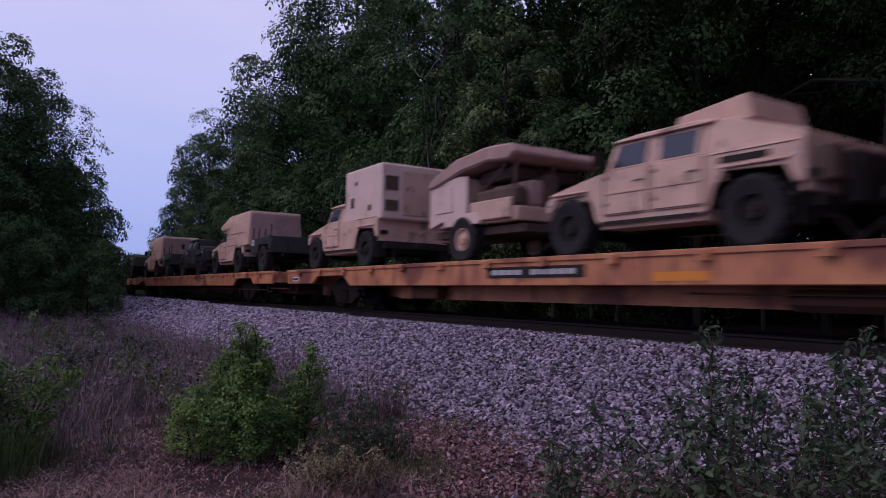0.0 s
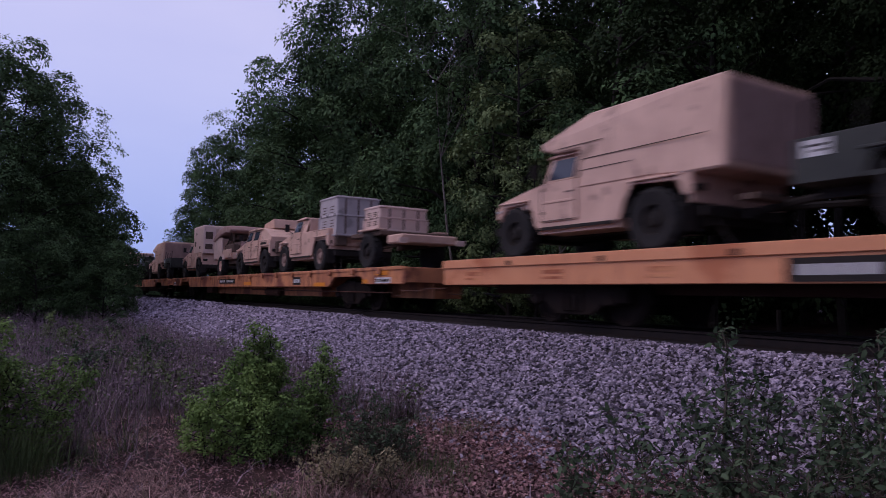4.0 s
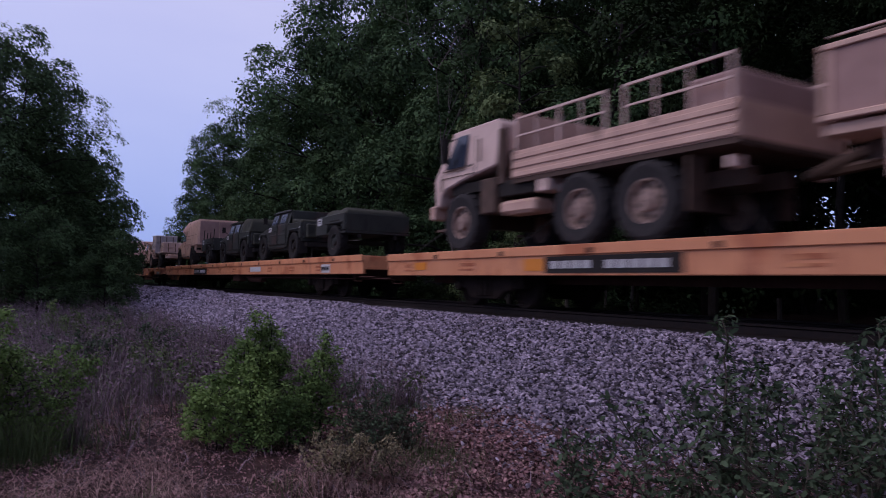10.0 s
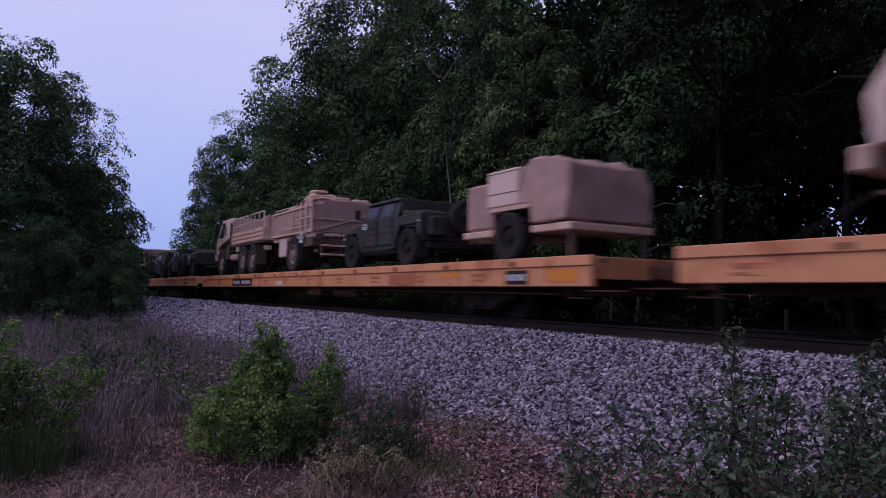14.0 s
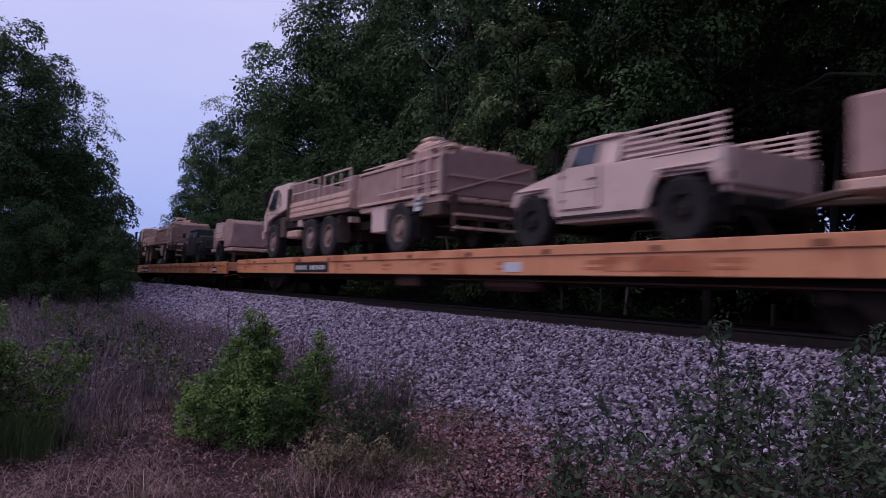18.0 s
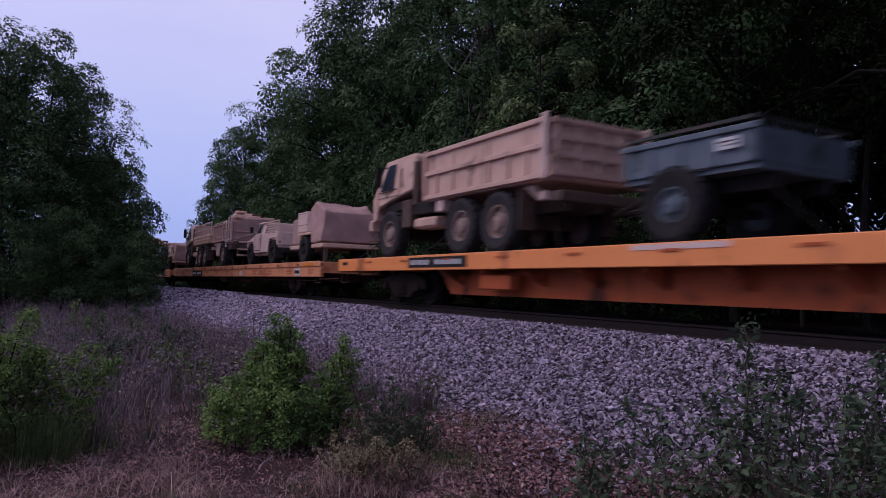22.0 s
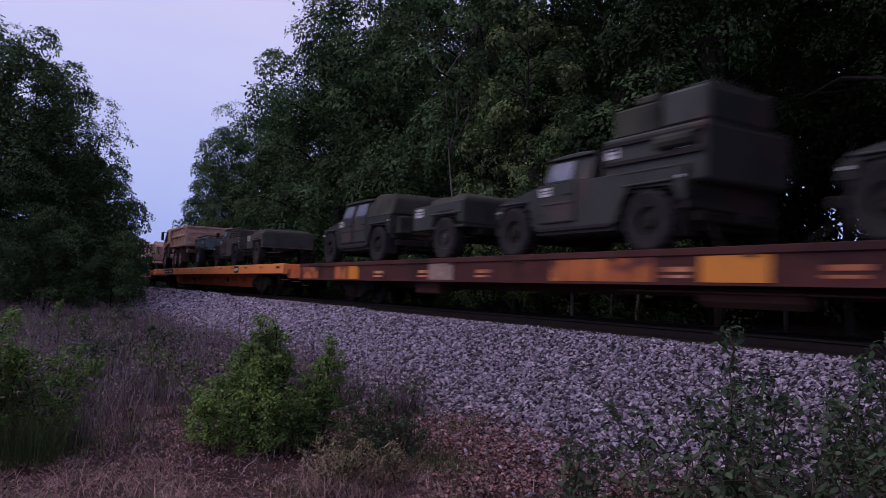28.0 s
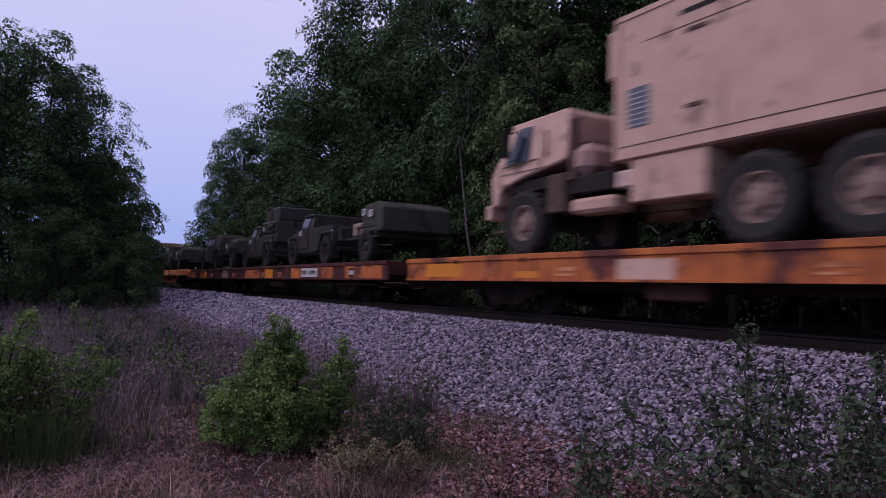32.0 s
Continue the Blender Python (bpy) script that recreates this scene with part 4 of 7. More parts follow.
def trailer(paint, label, load="open", rims=None):
    """A single-axle trailer: y = 0 at its axle, drawbar ahead."""
    e = tagged(new("cargo_trailer"), label, "military trailer", "trailers on the flat cars")
    rims = rims or paint
    for s in (-1, 1):
        wheel(e, s * 0.92, 0, 0.47, 0.31, rims, tyre=RUBBER, rim_r=0.235)
    boxes("frame", BLACK if paint is not TAN else TAN_DARK, e, (-0.62, -0.52, -0.75, 1.4, 0.56, 0.68), (0.52, 0.62, -0.75, 1.4, 0.56, 0.68), (-0.6, 0.6, -0.06, 0.06, 0.4, 0.52))
    bm = bmesh.new()
    for s in (-1, 1):
        rod(bm, (s * 0.5, 1.38, 0.62), (0, 2.45, 0.60), 0.05, 6)
    rod(bm, (0, 2.4, 0.6), (0, 2.62, 0.58), 0.06, 8)
    part("drawbar", bm, BLACK if paint is not TAN else TAN_DARK, e)
    bm = bmesh.new()
    rod(bm, (0.12, 2.1, 0.62), (0.12, 2.1, 0.02), 0.035, 6)
    part("landing_leg", bm, BLACK, e)
    boxes("bed_floor", paint, e, (-1.02, 1.02, -0.75, 1.45, 0.70, 0.76))
    for s in (-1, 1):
        boxes("fender", paint, e, (*sorted((s * 0.74, s * 1.07)), -0.62, 0.62, 1.0, 1.04), bevel=0.01)
        bm = bmesh.new()
        if load == "canvas":
            prism(bm, [(0.62, 0.72), (0.62, 1.05), (-0.72, 1.08), (-0.72, 0.80), (-0.58, 0.80), (-0.48, 0.98), (0.50, 0.98), (0.56, 0.72)], *sorted((s * 1.04, s * 1.0)))
        else:
            prism(bm, [(1.45, 0.70), (1.45, 1.24), (-0.72, 1.27), (-0.72, 0.80), (-0.58, 0.80), (-0.48, 0.98), (0.50, 0.98), (0.62, 0.70)], *sorted((s * 1.04, s * 1.0)))
        part("side_board", bm, paint, e, bevel=0.008)
    if load != "canvas":
        boxes("front_board", paint, e, (-0.99, 0.99, 1.41, 1.45, 0.77, 1.24), bevel=0.008)
    boxes("tailgate", paint, e, (-0.99, 0.99, -0.75, -0.71, 0.77, 1.26), bevel=0.008)
    if load == "canvas":                     # a covered equipment body behind the wheels
        bm = bmesh.new()
        prism(bm, [(0.30, 0.85), (0.30, 1.60), (0.15, 1.66), (-0.7, 1.68), (-1.12, 1.50), (-1.14, 0.85)], -1.06, 1.06, -0.98, 0.98, 1.60)
        canvas_part("canvas_cover", bm, GREEN_CANVAS if paint is not TAN else TAN_CANVAS, e)
        placard(e, -1.10, 0.05, 1.42, 0.22, 0.18)
        placard(e, -1.10, -0.42, 1.36, 0.26, 0.18)
        boxes("tool_case", RIM, e, (-0.9, -0.2, 0.62, 1.30, 0.80, 1.18), bevel=0.03)
    if load == "lumpy":
        bm = bmesh.new()
        prism(bm, [(0.85, 1.2), (0.75, 1.36), (0.45, 1.43), (0.1, 1.40), (-0.2, 1.46), (-0.55, 1.42), (-0.68, 1.34), (-0.7, 1.2)], -0.98, 0.98, -0.85, 0.85, 1.38)
        canvas_part("tarpaulin", bm, GREEN_CANVAS, e)
    if load == "stakes":
        for y in (-0.65, 0.0, 0.7, 1.35):
            for s in (-1, 1):
                bm = bmesh.new()
                rod(bm, (s * 0.98, y, 1.2), (s * 0.96, y + random.uniform(-0.05, 0.05), random.uniform(1.4, 1.75)), 0.02)
                part("stake", bm, BLACK, e)
    if paint is not TAN:
        if load != "canvas":
            placard(e, -1.042, 1.15, 1.10, 0.32, 0.2)
        boxes("fender_slot", BLACK, e, (-1.046, -1.041, -0.35, 0.35, 1.0, 1.09))
    return e


def canopy_trailer():
    """A tan equipment trailer with a folded awning over its open back."""
    e = tagged(new("equipment_trailer"), "tan equipment trailer with an overhanging folded awning", "military trailer", "trailers on the flat cars")
    for s in (-1, 1):
        wheel(e, s * 0.92, 0, 0.47, 0.31, TAN, rim_r=0.235)
    boxes("frame", TAN_DARK, e, (-0.8, 0.8, -1.7, 1.4, 0.55, 0.70), (-0.08, 0.08, 1.4, 2.3, 0.56, 0.66))
    bm = bmesh.new()
    prism(bm, [(1.25, 0.75), (1.25, 1.62), (0.2, 1.76), (-0.15, 1.72), (-0.15, 0.98), (-0.5, 0.98), (-0.62, 0.75), (0.62, 0.75), (0.5, 0.98), (0.2, 1.0)], -1.05, -0.98)
    part("side_panel", bm, TAN_PALE, e, bevel=0.01)
    boxes("body", TAN, e, (-0.97, 1.05, -0.1, 1.25, 0.75, 1.70), (-0.95, 1.0, -1.65, -0.1, 0.75, 1.02), bevel=0.02)
    boxes("door", TAN_PALE, e, (-1.072, -1.052, 0.35, 1.0, 1.05, 1.6), bevel=0.01)
    bm = bmesh.new()
    prism(bm, [(1.30, 1.62), (1.22, 1.78), (0.3, 2.10), (-0.8, 2.20), (-1.6, 2.16), (-1.74, 1.98), (-1.55, 1.86), (-0.9, 1.92), (0.0, 1.84), (1.1, 1.60)], -1.10, 1.10)
    canvas_part("awning", bm, TAN_CANVAS, e, sag=0.04)
    for x in (-0.9, 0.0, 0.9):
        bm = bmesh.new()
        rod(bm, (x, -1.5, 1.0), (x, -1.55, 1.92), 0.04)
        part("awning_strut", bm, TAN_DARK, e)
        bm = bmesh.new()
        rod(bm, (x, -0.2, 1.2), (x, -1.3, 1.9), 0.035)
        part("awning_strut", bm, TAN_DARK, e)
    # Stowed load; its dark pieces stand in for the shade under the awning.
    for i in range(5):
        x = -0.8 + 0.38 * i
        boxes("stowed_roll", TAN_CANVAS if i % 2 else TAN_DARK, e, (x - 0.17, x + 0.17, -1.6, -0.3, 1.03, 1.40 + 0.14 * (i % 3)), bevel=0.06)
    boxes("awning_shade_box", TAN_DARK, e, (-0.7, 0.95, -1.2, -0.12, 1.6, 1.84), bevel=0.03)
    boxes("side_bin", TAN, e, (-1.04, -0.96, -1.55, -0.25, 0.80, 1.18), bevel=0.02)
    return e


def box_trailer():
    """A flat trailer that carries a light-coloured crate."""
    e = tagged(new("flatbed_trailer"), "small tan trailer with a long flat bed", "military trailer", "trailers on the flat cars")
    for s in (-1, 1):
        wheel(e, s * 0.92, 0, 0.47, 0.31, BLACK, rim_r=0.235)
        boxes("fender", TAN, e, (*sorted((s * 0.72, s * 1.08)), -0.55, 0.55, 1.0, 1.05), bevel=0.015)
    boxes("bed", TAN_DARK, e, (-0.98, 0.98, -0.72, 1.2, 0.86, 0.98), bevel=0.02)
    boxes("frame", TAN_DARK, e, (-0.6, -0.45, -0.74, 1.2, 0.62, 0.855), (0.45, 0.6, -0.74, 1.2, 0.62, 0.855))
    boxes("tail_box", TAN, e, (-0.85, 0.75, -1.55, -0.75, 0.64, 0.86), bevel=0.03)
    boxes("tail_light", TAN_PALE, e, (-0.95, -0.7, -1.62, -1.56, 0.62, 0.76), (0.7, 0.95, -1.62, -1.56, 0.62, 0.76))
    bm = bmesh.new()
    for s in (-1, 1):
        rod(bm, (s * 0.5, 1.15, 0.8), (0, 2.3, 0.66), 0.06)
    part("drawbar", bm, TAN_DARK, e)
    return e


def crate(paint, x0, x1, sy, sz, label):
    e = tagged(new("equipment_crate"), label, "crate")
    b = boxes("case", paint, e, (x0, x1, -sy, sy, 0, sz), bevel=0.03)
    boxes("rib", paint, b, *[(x0 - 0.02, x1 + 0.02, -sy - 0.02, sy + 0.02, z, z + 0.05) for z in (0.02, sz * 0.5, sz - 0.07)], bevel=0.008)
    boxes("corner_post", paint, b, *[(x - 0.03, x + 0.03, y - 0.03, y + 0.03, 0.075, sz * 0.5 - 0.003) for x in (x0, x1) for y in (-sy, sy)])
    for y in (-0.45, 0.38):
        for k, (z, w) in enumerate(((0.74, 0.20), (0.67, 0.15), (0.60, 0.19), (0.40, 0.18), (0.33, 0.14), (0.26, 0.19))):
            boxes("marking_bar", TAN_DARK, b, (x0 - 0.008, x0 - 0.003, y * sy - w * sy, y * sy + w * sy, z * sz - 0.014, z * sz + 0.014))
    boxes("latch_plate", BLACK, b, *[(x0 - 0.026, x0 - 0.0215, y * sy - 0.04, y * sy + 0.04, sz * 0.49, sz * 0.56) for y in (-0.8, 0.0, 0.8)])
    w = x1 - x0
    for k in (0.2, 0.5, 0.8):
        boxes("rear_strap", TAN_DARK, b, (x0 + k * w - 0.025, x0 + k * w + 0.025, -sy - 0.012, -sy - 0.003, 0.08, sz - 0.08))
    return e


def medium_truck(style, label):
    """A cab-over six-wheeled truck."""
    e = tagged(new("cab_over_truck"), label, "military truck", "trucks on the flat cars")
    long = style == "van"
    mid, rear = (-4.9, -6.3) if long else (-3.50, -4.92)
    R = 0.60
    for s in (-1, 1):
        for y in (0.0, mid, rear):
            wheel(e, s * 1.02, y, R, 0.40, RIM, tyre=DUSTY_RUBBER, rim_r=0.33)
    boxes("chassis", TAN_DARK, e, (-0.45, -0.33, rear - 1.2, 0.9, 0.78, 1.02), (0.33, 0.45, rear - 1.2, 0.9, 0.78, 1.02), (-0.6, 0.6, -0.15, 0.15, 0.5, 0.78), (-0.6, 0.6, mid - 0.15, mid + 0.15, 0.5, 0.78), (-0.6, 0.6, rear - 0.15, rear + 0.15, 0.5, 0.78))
    # cab
    bm = bmesh.new()
    prism(bm, [(1.02, 0.98), (1.10, 1.55), (0.62, 2.38), (0.5, 2.54), (-1.05, 2.56), (-1.18, 2.45), (-1.18, 1.62), (0.0, 1.46), (0.62, 1.33), (0.80, 1.20), (0.84, 0.98)], -1.19, 1.19, -1.06, 1.06, 2.38)
    cab = part("cab", bm, TAN_PALE if style == "cargo" else TAN, e, bevel=0.03)
    for s in (-1, 1):
        bm = bmesh.new()
        q = [(s * 1.186, 0.62, 1.74), (s * 1.186, -0.12, 1.74), (s * 1.094, -0.12, 2.40), (s * 1.094, 0.30, 2.40)]
        v = [bm.verts.new(c) for c in q] + [bm.verts.new((c[0] + s * 0.016, c[1], c[2])) for c in q]
        for f in ((0, 1, 2, 3), (7, 6, 5, 4), (0, 4, 5, 1), (1, 5, 6, 2), (2, 6, 7, 3), (3, 7, 4, 0)):
            bm.faces.new([v[k] for k in f])
        part("side_window", bm, GLASS, cab)
        boxes("door_line", TAN_DARK, cab, (*sorted((s * 1.192, s * 1.198)), -0.52, -0.50, 1.56, 2.3), (*sorted((s * 1.192, s * 1.198)), 0.76, 0.78, 1.30, 1.75), (*sorted((s * 1.192, s * 1.198)), -0.50, 0.76, 1.555, 1.57))
        boxes("window_rail", BLACK, cab, (*sorted((s * 1.19, s * 1.212)), 0.20, 0.235, 1.76, 1.92))
        bm = bmesh.new()
        rod(bm, (s * 1.10, 0.40, 2.36), (s * 1.34, 0.42, 2.34), 0.016)
        rod(bm, (s * 1.18, 0.52, 1.82), (s * 1.34, 0.42, 1.86), 0.016)
        box(bm, *sorted((s * 1.27, s * 1.43)), 0.36, 0.42, 1.84, 2.36)
        part("mirror", bm, BLACK, cab)
    bm = bmesh.new()
    q = [(-1.02, 1.06, 1.66), (1.02, 1.06, 1.66), (0.95, 0.67, 2.44), (-0.95, 0.67, 2.44)]
    v = [bm.verts.new(c) for c in q] + [bm.verts.new((c[0], c[1] + 0.02, c[2] + 0.01)) for c in q]
    for f in ((3, 2, 1, 0), (4, 5, 6, 7), (0, 1, 5, 4), (1, 2, 6, 5), (2, 3, 7, 6), (3, 0, 4, 7)):
        bm.faces.new([v[k] for k in f])
    part("windscreen", bm, GLASS, cab)
    for s in (-1, 1):
        boxes("door_handle", BLACK, cab, (*sorted((s * 1.216, s * 1.235)), -0.42, -0.28, 1.70, 1.74))
        boxes("grab_handle", TAN_DARK, cab, (*sorted((s * 1.20, s * 1.23)), -0.70, -0.67, 1.75, 2.20))
        boxes("window_frame", TAN_DARK, cab, (*sorted((s * 1.196, s * 1.206)), -0.16, 0.68, 1.69, 1.72), bevel=0.004)
        bm = bmesh.new()
        rod(bm, (s * 1.10, -1.30, 1.25), (s * 1.10, -1.30, 2.30), 0.085, 10)
        part("air_intake", bm, TAN_DARK, e)
    boxes("roof_rib", TAN, cab, *[(-0.9, 0.9, y - 0.03, y + 0.03, 2.562, 2.585) for y in (0.2, -0.3, -0.8)])
    boxes("marker_lamp", YELLOW, cab, *[(x - 0.05, x + 0.05, 0.40, 0.47, 2.555, 2.60) for x in (-0.8, -0.15, 0.15, 0.8)])
    boxes("visor", TAN, cab, (-1.0, 1.0, 0.46, 0.66, 2.50, 2.555), bevel=0.015)
    boxes("bumper", TAN, e, (-1.2, 1.2, 1.05, 1.25, 0.72, 1.02), bevel=0.03)
    boxes("tow_eye", BLACK, e, *[(x - 0.05, x + 0.05, 1.26, 1.36, 0.80, 0.92) for x in (-0.75, 0.75)])
    for s in (-1, 1):
        for y0, y1 in ((0.9, 1.9), (mid + 0.8, mid + 1.7), (rear - 0.9, rear - 1.9)):
            bm = bmesh.new()
            rod(bm, (s * 0.5, y0, 0.82), (s * 1.15, y1, 0.05), 0.014, 5)
            part("lashing_chain", bm, BLACK, e)
    boxes("mudguard", TAN_DARK, e, *[(*sorted((s * 0.84, s * 1.2)), rear - 0.78, rear - 0.74, 0.40, 1.15) for s in (-1, 1)])
    boxes("tail_lamp", TAN_PALE, e, *[(*sorted((s * 0.85, s * 1.12)), rear - 1.40, rear - 1.30, 0.92, 1.08) for s in (-1, 1)], bevel=0.01)
    boxes("grille", BLACK, e, *[(-0.6, 0.6, 1.11, 1.13, 1.08 + k * 0.08, 1.12 + k * 0.08) for k in range(5)])
    for s in (-1, 1):
        bm = bmesh.new()
        rod(bm, (s * 0.9, 1.05, 1.2), (s * 0.9, 1.14, 1.2), 0.11, 14)
        part("headlight", bm, WHITE, e)
        boxes("step", TAN_DARK, e, (*sorted((s * 0.95, s * 1.18)), 0.62, 0.95, 0.45, 0.50))
        # A black box behind the tyre stands in for the arch's shade.
        boxes("wheel_house", BLACK, e, (*sorted((s * 0.5, s * 1.08)), -1.12, 0.50, 1.20, 1.41))
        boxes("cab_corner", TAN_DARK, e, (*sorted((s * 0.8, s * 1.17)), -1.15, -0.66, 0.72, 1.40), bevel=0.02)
        boxes("fuel_tank", TAN, e, (*sorted((s * 0.62, s * 1.14)), -2.30, -1.25, 0.66, 0.92), bevel=0.06)
        boxes("battery_box", BLACK, e, (*sorted((s * 0.6, s * 1.12)), -2.3, -1.2, 1.0, 1.3), bevel=0.02)
        boxes("toolbox", TAN_PALE, e, (*sorted((s * 0.8, s * 1.19)), -2.75, -2.42, 0.98, 1.24), bevel=0.02)
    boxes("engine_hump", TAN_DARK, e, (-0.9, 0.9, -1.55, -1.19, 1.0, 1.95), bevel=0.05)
    bm = bmesh.new()
    rod(bm, (0.75, -1.38, 1.2), (0.75, -1.38, 2.65), 0.07, 10)
    part("exhaust_stack", bm, BLACK, e)
    back = rear - 1.55
    if style == "cargo":
        boxes("bed_floor", TAN_DARK, e, (-1.2, 1.2, back, -1.75, 1.20, 1.28))
        for s in (-1, 1):
            bd = boxes("side_board", TAN, e, (*sorted((s * 1.18, s * 1.22)), back, -1.75, 1.28, 1.78), bevel=0.01)
            boxes("board_rib", TAN, bd, *[(*sorted((s * 1.22, s * 1.245)), back + 0.02, -1.77, z, z + 0.09) for z in (1.30, 1.46, 1.62)], bevel=0.01)
            bm = bmesh.new()
            ys = [-1.85, -3.0, -4.1, -4.5, back + 0.1]
            for y in ys:
                rod(bm, (s * 1.18, y, 1.75), (s * 1.18, y, 2.40), 0.03, 4)
            rod(bm, (s * 1.18, -1.8, 2.38), (s * 1.18, -4.1, 2.38), 0.028, 4)
            rod(bm, (s * 1.18, -1.8, 2.06), (s * 1.18, -4.1, 2.06), 0.022, 4)
            rod(bm, (s * 1.18, -4.5, 2.38), (s * 1.18, back + 0.08, 2.38), 0.028, 4)
            rod(bm, (s * 1.18, -4.5, 2.06), (s * 1.18, back + 0.08, 2.06), 0.022, 4)
            for y in (-2.4, -3.55, -5.1, -5.7):
                rod(bm, (s * 1.18, y, 1.75), (s * 1.18, y, 2.38), 0.02, 4)
            part("side_rail", bm, TAN_PALE, e)
        boxes("front_board", TAN, e, (-1.17, 1.17, -1.79, -1.75, 1.4, 2.5), bevel=0.01)
        boxes("tailgate", TAN, e, (-1.17, 1.17, back, back + 0.04, 1.28, 1.78), bevel=0.01)
        boxes("seat_bench", TAN_DARK, e, (-1.1, -0.75, back + 0.2, -2.1, 1.62, 1.68), (0.75, 1.1, back + 0.2, -2.1, 1.62, 1.68))
        boxes("load_box", TAN_CANVAS, e, (-1.05, 0.9, back + 0.08, back + 0.95, 1.29, 2.22), (-0.7, 0.5, -5.3, -4.7, 1.29, 1.95), (-0.8, 0.3, -3.2, -2.2, 1.29, 1.76), bevel=0.05)
    if style == "dump":
        body = boxes("dump_floor", TAN, e, (-1.14, 1.14, back + 0.02, -1.95, 1.25, 1.33), bevel=0.012)
        boxes("dump_side", TAN, body, (-1.20, -1.15, back + 0.02, -1.95, 1.26, 2.40), (1.15, 1.20, back + 0.02, -1.95, 1.26, 2.40), bevel=0.012)
        boxes("dump_front", TAN, body, (-1.14, 1.14, -2.01, -1.95, 1.335, 2.42), bevel=0.012)
        for s in (-1, 1):
            boxes("body_rib", TAN, body, *[(*sorted((s * 1.205, s * 1.27)), back + 0.10, -2.05, z, z + 0.1) for z in (1.28, 1.82, 2.28)], bevel=0.012)
            boxes("body_post", TAN, body, *[(*sorted((s * 1.205, s * 1.25)), y - 0.04, y + 0.04, 1.385, 1.815) for y in (-2.5, -3.2, -3.9, -4.6, -5.3, -5.9)], *[(*sorted((s * 1.205, s * 1.23)), y - 0.04, y + 0.04, 1.925, 2.275) for y in (-3.2, -4.6, -5.9)], bevel=0.01)
            boxes("front_post", TAN, body, (*sorted((s * 1.205, s * 1.28)), -2.045, -1.95, 1.26, 2.43), bevel=0.012)
            boxes("corner_post", TAN_PALE, body, (*sorted((s * 1.205, s * 1.28)), back - 0.06, back + 0.08, 1.25, 2.45), bevel=0.012)
        gate = boxes("tailgate", TAN, body, (-1.14, 1.14, back - 0.04, back + 0.005, 1.32, 2.38), bevel=0.01)
        boxes("gate_post", TAN, gate, *[(x - 0.05, x + 0.05, back - 0.095, back - 0.045, 1.45, 2.27) for x in (-1.0, -0.5, 0.0, 0.5, 1.0)])
        boxes("gate_rib", TAN, gate, *[(-1.12, 1.12, back - 0.10, back - 0.045, z, z + 0.1) for z in (1.34, 1.66, 1.98, 2.28)], bevel=0.01)
        for s in (-1, 1):
            bm = bmesh.new()
            prism(bm, [(rear - 0.55, 1.24), (rear - 0.95, 1.24), (rear - 1.25, 0.98), (rear - 1.12, 0.92)], *sorted((s * 0.9, s * 1.0)))
            part("hoist_bracket", bm, TAN, e)
        boxes("rear_bumper", TAN_DARK, e, (-1.1, 1.1, back - 0.3, back - 0.1, 0.85, 1.05), bevel=0.02)
    if style == "van":
        v = boxes("van_body", TAN, e, (-1.22, 1.22, -9.1, -2.4, 1.38, 3.66), bevel=0.04)
        boxes("cab_overhang", TAN, v, (-1.1, 1.1, -2.396, -2.1, 2.75, 3.55), bevel=0.04)
        boxes("panel_seam", TAN_DARK, v, (-1.228, -1.222, -9.0, -2.5, 1.58, 1.592), (-1.228, -1.222, -5.6, -3.0, 3.12, 3.13), (-1.228, -1.222, -9.0, -6.2, 3.12, 3.13))
        grid = boxes("vent_grille", GREEN_GREY, v, (-1.232, -1.221, -3.12, -2.70, 1.85, 2.46), bevel=0.004)
        boxes("grille_bar", GREY_BOX, grid, *[(-1.238, -1.233, -3.10, -2.72, 1.88 + k * 0.08, 1.90 + k * 0.08) for k in range(7)])
        boxes("edge_rail", TAN, v, (-1.24, -1.222, -9.08, -2.42, 3.56, 3.64), (-1.24, -1.222, -9.08, -2.42, 1.40, 1.46), (-1.24, -1.222, -2.5, -2.42, 1.47, 3.55))
        boxes("awning_slot", BLACK, v, (-1.234, -1.222, -5.3, -3.7, 3.30, 3.36))
        boxes("latch", TAN_DARK, v, (-1.24, -1.221, -4.2, -3.8, 3.02, 3.07), (-1.24, -1.221, -4.1, -3.8, 1.95, 2.0), (-1.24, -1.221, -6.4, -6.1, 3.02, 3.07))
        boxes("under_box", TAN, v, (-1.2, -0.7, -4.15, -2.75, 0.72, 1.37), bevel=0.02)
        boxes("stowage_bag", TAN_CANVAS, e, (-1.15, -0.5, -1.75, -1.25, 1.32, 1.85), bevel=0.14)
        bm = bmesh.new()
        lathe(bm, [(0.30, -0.17), (0.54, -0.18), (0.59, -0.10), (0.59, 0.10), (0.54, 0.18), (0.30, 0.17)], 24)
        spare = part("spare_tyre", bm, RUBBER, e)
        spare.matrix_local = pose(0.1, -2.05, 2.15, 0, 0, 90)
    return e


